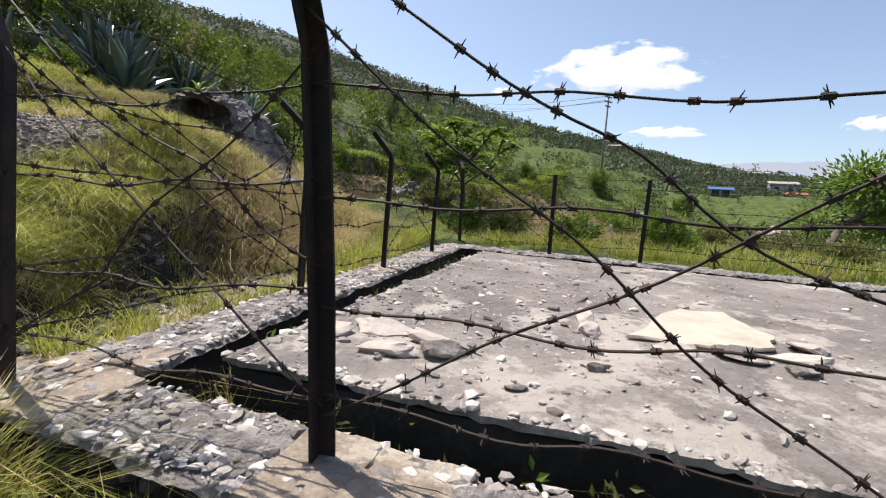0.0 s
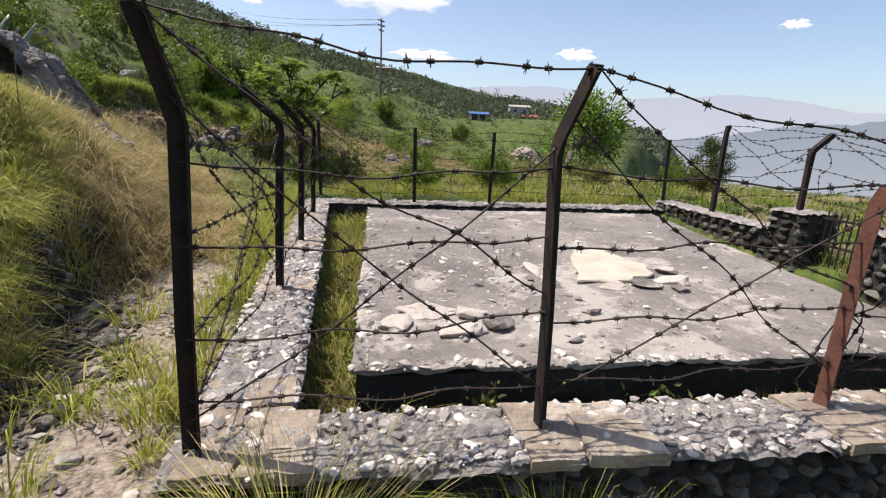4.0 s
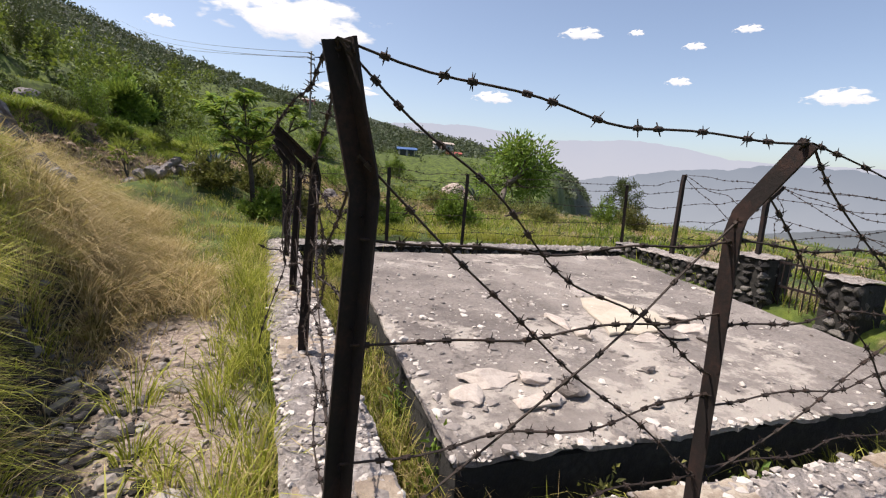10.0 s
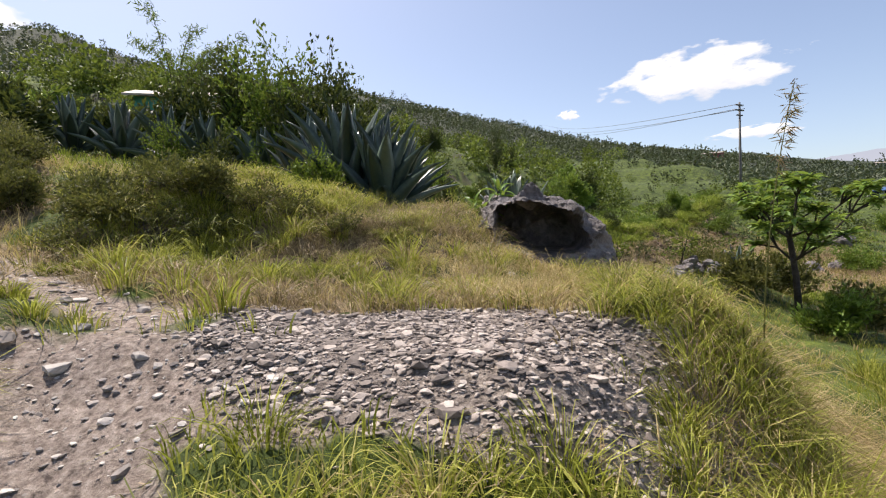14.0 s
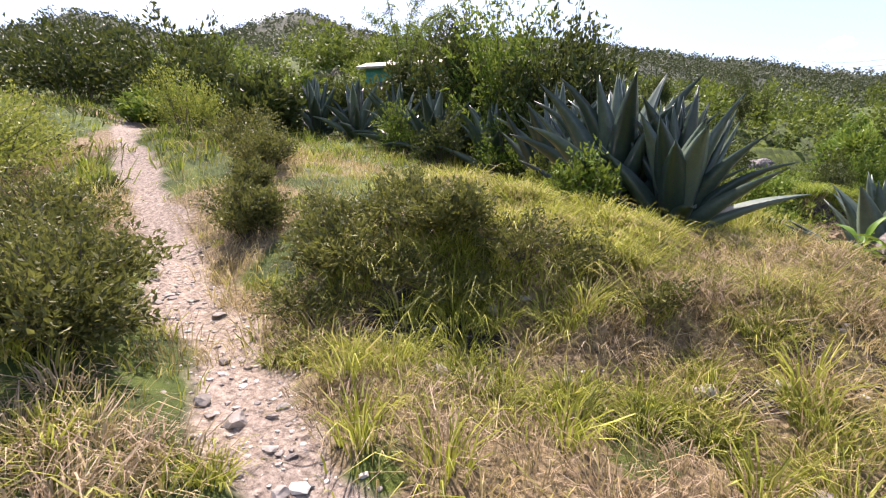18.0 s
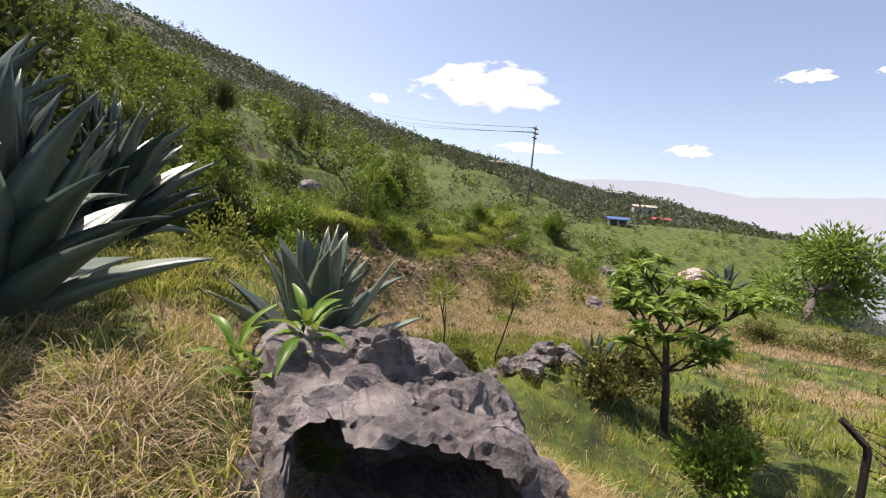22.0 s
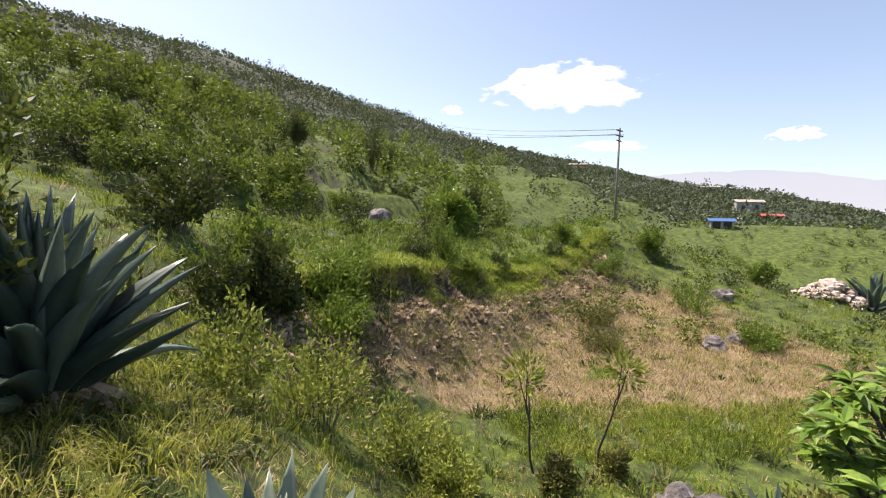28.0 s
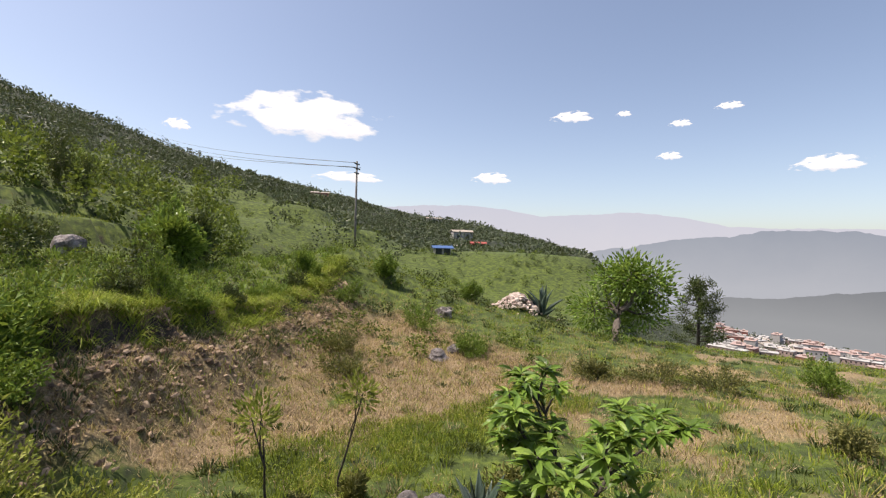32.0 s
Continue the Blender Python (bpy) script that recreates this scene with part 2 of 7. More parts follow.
# ---- mesh tools ----
class Build:
    """Collects vertices and faces for one mesh."""

    def __init__(self):
        self.v, self.f = [], []

    def add(self, verts, faces):
        k = len(self.v)
        self.v.extend([tuple(p) for p in verts])
        self.f.extend([tuple(i + k for i in f) for f in faces])

    def tube(self, pts, radii, sides=5, cap=True):
        pts = [Vector(p) for p in pts]
        n, rings = len(pts), []
        for i, p in enumerate(pts):
            d = (pts[min(i + 1, n - 1)] - pts[max(i - 1, 0)]).normalized()
            a = d.cross(Vector((0.31, 0.21, 0.93)) if abs(d.z) < 0.9 else Vector((1, 0.1, 0))).normalized()
            b = d.cross(a)
            r = radii[i] if isinstance(radii, (list, tuple)) else radii
            rings.extend([p + (a * math.cos(2 * math.pi * k / sides) + b * math.sin(2 * math.pi * k / sides)) * r for k in range(sides)])
        faces = [(i * sides + k, i * sides + (k + 1) % sides, (i + 1) * sides + (k + 1) % sides, (i + 1) * sides + k) for i in range(n - 1) for k in range(sides)]
        if cap:
            faces += [tuple(range(sides))[::-1], tuple((n - 1) * sides + k for k in range(sides))]
        self.add(rings, faces)

    def box(self, x0, y0, z0, x1, y1, z1, m=Matrix()):
        c = [m @ Vector((x, y, z)) for z in (z0, z1) for x, y in ((x0, y0), (x1, y0), (x1, y1), (x0, y1))]
        self.add(c, [(3, 2, 1, 0), (4, 5, 6, 7), (0, 1, 5, 4), (1, 2, 6, 5), (2, 3, 7, 6), (3, 0, 4, 7)])

    def mesh(self, name, material, smooth=False):
        me = bpy.data.meshes.new(name)
        me.from_pydata(self.v, [], self.f)
        me.materials.append(material)
        if smooth:
            me.polygons.foreach_set("use_smooth", [True] * len(me.polygons))
        me.update()
        return me


def part(name, b, material, parent=None, label="", smooth=False, m=None, kind=""):
    """One mesh object under a thing or a part (or top level)."""
    ob = new(name, b.mesh(name, material, smooth) if isinstance(b, Build) else b)
    if parent is not None:
        ob.parent = parent
    if m is not None:
        ob.matrix_basis = m
    return tagged(ob, label=label, kind=kind)


def thing(name, label, category, group="", kind="", m=None):
    ob = new(name)
    ob.empty_display_size = 0.1
    if m is not None:
        ob.matrix_basis = m
    return tagged(ob, label, category, group, kind)


def big_mesh(name, verts, tris, material, smooth=False):
    """A mesh from numpy arrays: vertices (n, 3), faces (m, 3) or (m, 4)."""
    me = bpy.data.meshes.new(name)
    k = tris.shape[1]
    me.vertices.add(len(verts))
    me.vertices.foreach_set("co", np.ascontiguousarray(verts, dtype=np.float32).ravel())
    me.loops.add(tris.size)
    me.loops.foreach_set("vertex_index", np.ascontiguousarray(tris, dtype=np.int32).ravel())
    me.polygons.add(len(tris))
    me.polygons.foreach_set("loop_start", np.arange(0, tris.size, k, dtype=np.int32))
    me.polygons.foreach_set("use_smooth", np.full(len(tris), smooth))
    me.materials.append(material)
    me.update(calc_edges=True)
    me.validate()
    return me


ICO = {}


def ico(sub):
    if sub not in ICO:
        bm = bmesh.new()
        bmesh.ops.create_icosphere(bm, subdivisions=sub, radius=1)
        bm.verts.ensure_lookup_table()
        ICO[sub] = (np.array([v.co[:] for v in bm.verts]), [tuple(v.index for v in f.verts) for f in bm.faces])
        bm.free()
    return ICO[sub]


def rock(b, centre, size, seed, sub=2, rough=0.28, cuts=5, turn=0.0):
    """An angular stone: a noisy ball with flattened sides."""
    rng = np.random.default_rng(seed)
    v, f = ico(sub)
    p = v.copy()
    for _ in range(cuts):
        d = rng.normal(size=3)
        d /= np.linalg.norm(d)
        h = p @ d
        lim = rng.uniform(0.45, 0.8)
        p -= np.outer(np.maximum(h - lim, 0) * 0.92, d)
    off = rng.uniform(-50, 50, 3)
    nz = np.array([noise.noise(Vector(q * 1.7 + off)) + 0.5 * noise.noise(Vector(q * 4.1 + off)) for q in p])
    p *= (1 + rough * nz)[:, None]
    p *= np.array(size)
    c, s = math.cos(turn), math.sin(turn)
    p = p @ np.array([[c, s, 0], [-s, c, 0], [0, 0, 1]])
    b.add(p + np.array(centre), f)


# ---- lie of the land ----
def step(a, b, x):
    t = np.clip((x - a) / (b - a), 0, 1)
    return t * t * (3 - 2 * t)


def bump2(x, y, cx, cy, rx, ry, h, turn=0.0):
    c, s = math.cos(radians(turn)), math.sin(radians(turn))
    dx, dy = x - cx, y - cy
    return h * np.exp(-((dx * c + dy * s) / rx) ** 2 - ((-dx * s + dy * c) / ry) ** 2)


def fbm(x, y, size, seed=0.0):
    """Cheap smooth undulation, about -1 to 1."""
    u, v = x / size + seed, y / size - seed * 0.7
    return (np.sin(u * 2.1 + 1.3 * np.sin(v * 1.7)) + np.sin(v * 2.6 + 1.1 * np.sin(u * 1.9 + 2)) + 0.6 * np.sin((u + v) * 4.3 + np.sin(u * 5.1)) + 0.5 * np.sin((u - v) * 5.7 + 1.4 * np.sin(v * 4.4))) / 3.1


# Compound axes: corner, along the front, along the uphill side.
C0 = np.array((-1.97, 1.66))
AU, AV = np.array((0.930, -0.3665)), np.array((0.284, 0.959))
INV = np.linalg.inv(np.array([AU, AV]).T)


def uv(x, y):
    dx, dy = x - C0[0], y - C0[1]
    return INV[0, 0] * dx + INV[0, 1] * dy, INV[1, 0] * dx + INV[1, 1] * dy


def at_uv(u, v):
    return C0 + u * AU + v * AV


CREST_AZ = (-180, -140, -110, -92, -76, -70, -65, -61, -58, -53, -49, -45, -39, -27, -20, -14, -7, 0, 7, 14, 21, 31, 42, 50, 55, 57.5, 61, 68, 80, 95, 130, 180)
CREST_EL = (2, 12, 14, 12, 13.6, 16.6, 16.3, 15.4, 16.2, 18.3, 19.6, 18.7, 17.2, 17.0, 16.4, 15.4, 13.8, 11.8, 9.8, 8.3, 6.9, 4.8, 3.1, 1.2, -1.0, -3.6, -7.0, -7.8, -9, -10, -8, 2)


def terrace_steps(d):
    """Terraces on the slope above the crop: height in steps, and where the risers are."""
    s = np.clip(d - 14, 0, 60) / 3.4
    f = s - np.floor(s)
    return np.floor(s) + 0.3 * f + 0.7 * step(0.66, 0.92, f), step(0.6, 0.7, f) * step(1.0, 0.9, f) * (s > 0)


def land(x, y):
    """Height of the ground at x, y (arrays or numbers)."""
    x, y = np.asarray(x, float), np.asarray(y, float)
    # lower bench round the compound, falling away in front of it and on the valley side
    low = 0.56 + 0.05 * np.clip(y - 3, 0, 5.2)
    low = low - (0.27 * np.clip(x + 2.0, 0, 5) + 0.2 * np.clip(x - 3.0, 0, 40)) * step(2.6, 1.0, y + 0.38 * x + 0.7) - 0.1 * np.clip(-0.5 - y, 0, 40)
    q = x + 0.35 * y - 8.5
    low = low - (0.06 * np.clip(q, 0, 12) + 0.14 * np.clip(q - 16, 0, 60)) * step(0, 3, y + 0.38 * x)
    low = low + (0.22 - 0.02 * x - low) * step(9, 14, y) * step(12, 4, x)
    # field on the far side, then its bank, the planted terrace above it and the slope behind
    d = -0.72 * x + 0.69 * (y - 21.1) + 0.5 * fbm(x, y, 3.0, 2.0) + 0.55 * fbm(x, y, 0.95, 4.0)
    tall = 1 + 0.55 * step(3.5, -4.5, x)
    up = tall * (1.25 * step(-1.9, 2.0, d) + 0.5 * step(1.9, 2.4, d)) + 0.06 * np.clip(d - 2.4, 0, 13) + 1.75 * terrace_steps(d)[0] + 0.2 * step(9, 10, d)
    low = low + up * step(11, 16, y)
    # upper terrace with the track
    top = 2.12 - 0.42 * np.clip(4.2 - y, 0, 3.9) + 0.36 * np.clip(y - 5.8, 0, 2.0) * step(-3.2, -4.8, x)
    top = top + 0.21 * np.clip(-6.2 - x, 0, 40) + bump2(x, y, -7.3, 6.9, 1.5, 1.0, 0.34, 15) + bump2(x, y, -8.3, 4.1, 1.0, 0.8, 0.25)
    top = top + 0.12 * np.clip(y - 9.5, 0, 40) * step(-6, -9, x)
    top = top + bump2(x, y, -6.35, 4.9, 1.0, 1.5, 0.17) + 0.13 * step(-0.1, 0.5, fbm(x, y, 0.55, 8.0)) * step(-8.6, -8.0, x) * step(-5.6, -6.4, x) * step(5.5, 6.2, y) * step(9.0, 8.0, y)
    top = top + 0.3 * np.clip(0.55 + 1.1 * fbm(x, y, 0.6, 5.0), 0, 1) * step(-0.09, 0.1, scarp_gap(x, y)) * step(1.1, 0.2, scarp_gap(x, y)) * step(-7.9, -7.2, x) * (0.45 + 0.55 * step(-5.7, -6.3, x)) * step(-4.5, -5.2, x)
    # where the terrace ends: a bank on the compound side, a slope to the field beyond the boulder
    line = -2.6 + 0.06 * np.clip(y - 5.5, 0, 4) - 0.9 * np.clip(y - 9.2, 0, 8) * 0.55 - 0.5 * np.clip(3.0 - y, 0, 3)
    soft = 0.62 + 0.5 * step(5.2, 8.2, y) + 1.8 * step(8.8, 12.5, y) + 0.5 * step(2.0, 1.2, y) - 0.3 * step(1.7, 2.2, y) * step(4.9, 4.2, y)
    line = line - 0.2 * step(4.3, 3.4, y) * step(1.4, 2.0, y)
    line = line + 0.13 * fbm(x, y, 0.42, 5.0) * step(1.5, 2.2, y) * step(7.0, 6.0, y)
    w = 1 - step(-1, 1, (x - line) / soft)
    cut = step(1.4, 2.2, y) * step(5.0, 4.1, y)
    w = w * (1 - cut) + cut * (0.36 * (1 - step(-1, 1, (x - line) / 0.2)) + 0.64 * (1 - step(-1, 1, (x - line + 0.75) / 0.85)))
    z = low + (top - low) * w * step(24, 15, y + 0.25 * x)
    z = z + bump2(x, y, -0.5, 11.6, 2.0, 1.3, 1.0, 15) + bump2(x, y, 14, 37, 9, 9, 2.8) + bump2(x, y, 27.5, 36.7, 3.2, 2.6, 0.9) - bump2(x, y, -4.2, 9.3, 0.9, 0.8, 0.3) - bump2(x, y, -3.55, 7.5, 0.5, 0.36, 0.3)
    # small unevenness, less on the bench beside the wall
    rough = step(0.5, 3.0, np.hypot(x + 1.9, y - 2.5))
    z = z + 0.035 * fbm(x, y, 0.9, 1.0) + rough * 0.05 * fbm(x, y, 1.9, 4.0)
    # trodden track worn a little into the turf
    z = z - 0.07 * step(0.55, 0.15, track_gap(x, y))
    # the far hills and the valley
    dx, dy = x + 3.7, y - 7.4
    r, az = np.hypot(dx, dy), np.degrees(np.arctan2(dx, dy))
    el = np.interp(az, CREST_AZ, CREST_EL)
    rc = 290 + 40 * np.sin(radians(1) * az * 2.3) + np.where(az > 57, 260, 0) * step(57, 66, az)
    zc = 4.5 + rc * np.tan(np.radians(el))
    near = 4.5 + np.clip(el * 0.42, -12, 9) * 42 * 0.0175 - 2.0
    near = np.where(az > 57, near + (4.5 - 42 * np.tan(radians(13)) - near) * step(57, 63, az) * step(170, 120, az), near)
    t = np.clip((r - 42) / (rc - 42), 0, 1)
    sag = step(20, 34, az) * step(57, 52, az)
    far = near + (zc - near) * np.where(az > 57, np.sqrt(t), (0.75 - 0.5 * sag) * t + (0.25 + 0.5 * sag) * t ** (2 + 0.3 * sag))
    far = far + np.clip(t * 6, 0, 1) * (2.2 * fbm(x, y, 42, 3.0) + 1.0 * fbm(x, y, 15, 7.0)) * np.where(r < rc * 0.98, 1, 0.4)
    # terraces cut in the nearer slopes
    far = far + step(0.0, 0.12, t) * step(0.7, 0.4, t) * 0.62 * np.sin(far * 2.0 + fbm(x, y, 60, 5.0) * 3)
    far = np.where(r > rc, np.maximum(zc - 0.25 * (r - rc), -420), far)
    z = z + (far - z) * step(36, 74, r)
    # trench between wall and tank
    u, v = uv(x, y)
    inside = step(0.0, 0.25, u) * step(6.4, 6.1, u) * step(0.0, 0.25, v) * step(6.85, 6.5, v)
    return z + (0.34 - z) * inside


def scarp_gap(x, y):
    """Distance behind the little earth scarp along the mound."""
    return y - (6.2 + 0.31 * (x + 6.1)) + 0.16 * fbm(x, y, 0.45, 2.0)


def bank_face(x, y):
    """The bare undercut part of the bank beside the path, its shade painted with dark soil."""
    line = -2.6 - 0.5 * np.clip(3.0 - y, 0, 3)
    band = step(0.3, 0.18, np.abs(x - line + 0.02 + 0.12 * fbm(x, y, 0.5, 5.0)))
    # Hollows in colour only: bare patches with their shade painted in.
    holes = np.clip(2.5 * fbm(x, y, 0.5, 9.0), 0, 1) * step(3.8, 4.3, y) * step(6.6, 5.9, y)
    return band * np.maximum(step(2.0, 2.5, y) * step(4.7, 4.0, y), holes)


def scarp_at(x, y):
    return step(0.4, 0.15, np.abs(scarp_gap(x, y) + 0.1)) * np.clip(0.6 + 1.4 * fbm(x, y, 0.5, 5.0), 0, 1) * step(-7.7, -7.1, x) * step(-4.2, -4.7, x)


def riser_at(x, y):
    """Earth risers of the terraces, and shade painted along the upper edge of the field bank."""
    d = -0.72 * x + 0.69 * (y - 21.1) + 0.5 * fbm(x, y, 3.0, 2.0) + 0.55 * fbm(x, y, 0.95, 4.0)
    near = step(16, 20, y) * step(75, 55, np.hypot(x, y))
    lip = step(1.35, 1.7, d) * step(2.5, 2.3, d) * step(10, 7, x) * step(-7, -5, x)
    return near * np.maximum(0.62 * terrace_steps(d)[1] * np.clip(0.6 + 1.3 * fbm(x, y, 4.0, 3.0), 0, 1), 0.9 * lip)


TRACK = ((-4.6, 2.0), (-5.3, 3.4), (-6.1, 4.5), (-7.1, 4.85), (-7.75, 5.25), (-8.4, 5.3), (-9.6, 5.9), (-12.7, 7.0), (-17.0, 9.0))
SIDE_TRACK = ((-3.2, -3.0), (-2.6, 0.2), (-2.35, 2.2), (-2.05, 3.6), (-1.75, 4.6))


def line_gap(x, y, pts):
    best = np.full(np.shape(x), 1e9)
    for (ax, ay), (bx, by) in zip(pts, pts[1:]):
        dx, dy = bx - ax, by - ay
        t = np.clip(((x - ax) * dx + (y - ay) * dy) / (dx * dx + dy * dy), 0, 1)
        best = np.minimum(best, np.hypot(x - ax - t * dx, y - ay - t * dy))
    return best


def track_gap(x, y):
    return line_gap(x, y, TRACK) + 0.1 * fbm(x, y, 0.8, 3.0) + 0.07 * fbm(x, y, 0.27, 1.0)


def gravel_at(x, y):
    """1 on the patch of broken stone on the terrace."""
    e = np.hypot((x + 4.35) / 1.35, (y - 4.45) / 0.72) + 0.16 * fbm(x, y, 0.7, 6.0)
    return step(1.1, 0.85, e)


def dirt_at(x, y):
    a = step(0.36, 0.1, track_gap(x, y) + 0.12 * np.clip(fbm(x, y, 0.5, 7.0), 0, 1))
    b = 0.75 * step(0.75, 0.3, line_gap(x, y, SIDE_TRACK) + 0.15 * fbm(x, y, 0.6, 2.0))
    c = 0.9 * step(1.0, 0.5, np.hypot((x + 5.6) / 0.95, (y - 3.9) / 0.7) + 0.35 * fbm(x, y, 0.4, 8.0))
    return np.maximum(np.maximum(a, b), np.maximum(c, 0.55 * scarp_at(x, y))) * (1 - 0.8 * bank_face(x, y))


def dry_at(x, y):
    """Dry, straw-coloured ground: bank faces, the mown field, worn spots."""
    d = -0.72 * x + 0.69 * (y - 21.1) + 0.5 * fbm(x, y, 3.0, 2.0)
    bank = step(-1.2, 0.4, d) * step(3.4, 2.2, d) * step(14, 17, y) * step(9, 6, x) * step(-6, -3, x)
    field = 0.85 * step(-11, -7.5, d) * step(0.5, -1, d) * step(16.9, 18.0, y + 0.5 * fbm(x, y, 1.2, 6.0)) * step(31, 27, y) * step(13, 9, x) * (0.5 + 0.5 * fbm(x, y, 2.0, 1.0) > 0.16)
    slope = 0.7 * step(-0.3, 0.3, fbm(x, y, 1.6, 3.0)) * step(4.5, 7, x) * step(22, 17, y) * step(30, 20, x)
    field = np.maximum(field, slope)
    gap = step(0.9, 0.3, np.abs(x + 2.35 + 0.05 * y)) * step(2.6, 3.4, y) * step(8, 6.5, y)
    worn = step(-0.35, 0.25, fbm(x, y, 1.3, 9.0)) * step(-3, -4, x) * step(10.2, 9.0, y) * step(4.6, 5.4, y)
    litter = 0.9 * step(-7.4, -6.8, x) * step(-4.4, -4.9, x) * step(4.4, 4.8, y) * step(6.3, 5.9, y) * (fbm(x, y, 0.5, 4.0) > -0.45)
    gap = np.maximum(np.maximum(gap, litter), step(0.62, 0.45, np.hypot(x + 3.72, (y - 7.15) * 1.3)))
    return np.clip(np.maximum(np.maximum(bank, field), np.maximum(np.maximum(gap, scarp_at(x, y)), 0.9 * worn)), 0, 1)


def build_ground():
    na, cx, cy = 420, -3.4, 4.6
    radii = [0.0]
    r = 0.12
    while r < 4700:
        radii.append(r)
        r *= 1.021 if 3.0 < r < 40 else (1.03 if r < 420 else 1.12)
    radii = np.array(radii[1:])
    a = np.linspace(0, 2 * np.pi, na, endpoint=False)
    X = cx + np.outer(radii, np.sin(a))
    Y = cy + np.outer(radii, np.cos(a))
    Z = land(X, Y)
    verts = np.stack([X, Y, Z], -1).reshape(-1, 3)
    verts = np.vstack([verts, [[cx, cy, float(land(cx, cy))]]])
    nr = len(radii)
    i, k = np.meshgrid(np.arange(nr - 1), np.arange(na), indexing="ij")
    k2 = (k + 1) % na
    quads = np.stack([i * na + k, (i + 1) * na + k, (i + 1) * na + k2, i * na + k2], -1).reshape(-1, 4)[:, ::-1]
    quads = np.ascontiguousarray(quads)
    fan = np.stack([np.full(na, nr * na), np.arange(na), (np.arange(na) + 1) % na, np.full(na, nr * na)], -1)
    me = bpy.data.meshes.new("ground")
    tri = fan[:, [0, 2, 1]]
    loops = np.concatenate([quads.ravel(), tri.ravel()])
    me.vertices.add(len(verts))
    me.vertices.foreach_set("co", verts.astype(np.float32).ravel())
    me.loops.add(len(loops))
    me.loops.foreach_set("vertex_index", loops.astype(np.int32))
    starts = np.concatenate([np.arange(len(quads)) * 4, quads.size + np.arange(na) * 3])
    me.polygons.add(len(starts))
    me.polygons.foreach_set("loop_start", starts.astype(np.int32))
    me.polygons.foreach_set("use_smooth", np.ones(len(starts), bool))
    me.update(calc_edges=True)
    x, y = verts[:, 0], verts[:, 1]
    rr = np.hypot(x + 3.7, y - 7.4)
    az = np.degrees(np.arctan2(x + 3.7, y - 7.4))
    u, v = uv(x, y)
    inside = (u > 0) & (u < 6.3) & (v > 0) & (v < 6.7)
    for nm, val in (("dirt", np.where(inside, 0.3, dirt_at(x, y))), ("gravel", gravel_at(x, y)), ("dry", np.where(inside, 0.4, dry_at(x, y))),
                    ("humus_and_shade", np.where(inside, 0, np.maximum(np.maximum(bank_face(x, y), 0.75 * scarp_at(x, y)), riser_at(x, y)))), ("wood", step(75, 150, rr) * np.where((az > 58) & (rr < 300), 0.5, 1.0))):
        me.attributes.new(nm, "FLOAT", "POINT").data.foreach_set("value", val.astype(np.float32))
    me.materials.append(GROUND)
    tagged(new("ground", me), "grassy terraced hillside with bare soil and stony tracks", "ground", kind="structure")


build_ground()


# ---- the walled tank ----
WALL_TOP, SLAB_TOP = 0.75, 0.80


def stone_kit(n, sub, seed, cuts=6, rough=0.2):
    kit = []
    for i in range(n):
        b = Build()
        rock(b, (0, 0, 0), (0.5, 0.5, 0.5), seed + i, sub, rough, cuts)
        kit.append(b.mesh("stone", STONE))
    return kit


STONES = stone_kit(9, 2, 100, 9, 0.14)


def face_stones(parent, p0, p1, z0, z1, rng, size=0.2, depth=0.1, limit=300):
    """Courses of rubble set into the face that runs from p0 to p1, its outside on the right hand."""
    p0, p1 = np.array(p0, float), np.array(p1, float)
    length = np.linalg.norm(p1 - p0)
    d = (p1 - p0) / length
    turn = math.degrees(math.atan2(d[1], d[0]))
    z, n, rest = z1, 0, Build()
    while z > z0:
        h = size * rng.uniform(0.55, 0.9)
        s = -rng.uniform(0, 0.1)
        while s < length:
            w = size * rng.uniform(0.7, 1.7)
            c = p0 + d * (s + w / 2)
            hh = h * rng.uniform(0.8, 1.05)
            if 0 < s + w / 2 < length:
                kind = STONES[rng.integers(len(STONES))]
                m = pose(c[0], c[1], z - h / 2 + rng.uniform(-0.012, 0.012), rng.uniform(-4, 4), rng.uniform(-7, 7), turn + rng.uniform(-4, 4)) @ Matrix.Diagonal((w * 0.93, depth * rng.uniform(0.95, 1.35), hh * 1.08, 1))
                if n < limit:
                    ob = new("stone", kind)
                    ob.parent, ob.matrix_basis = parent, m
                else:
                    rest.add([m @ v.co for v in kind.vertices], [tuple(f.vertices) for f in kind.polygons])
                n += 1
            s += w
        z -= h
    if rest.f:
        part("rubble", rest, RUBBLE_STONE, parent, kind="stuff")


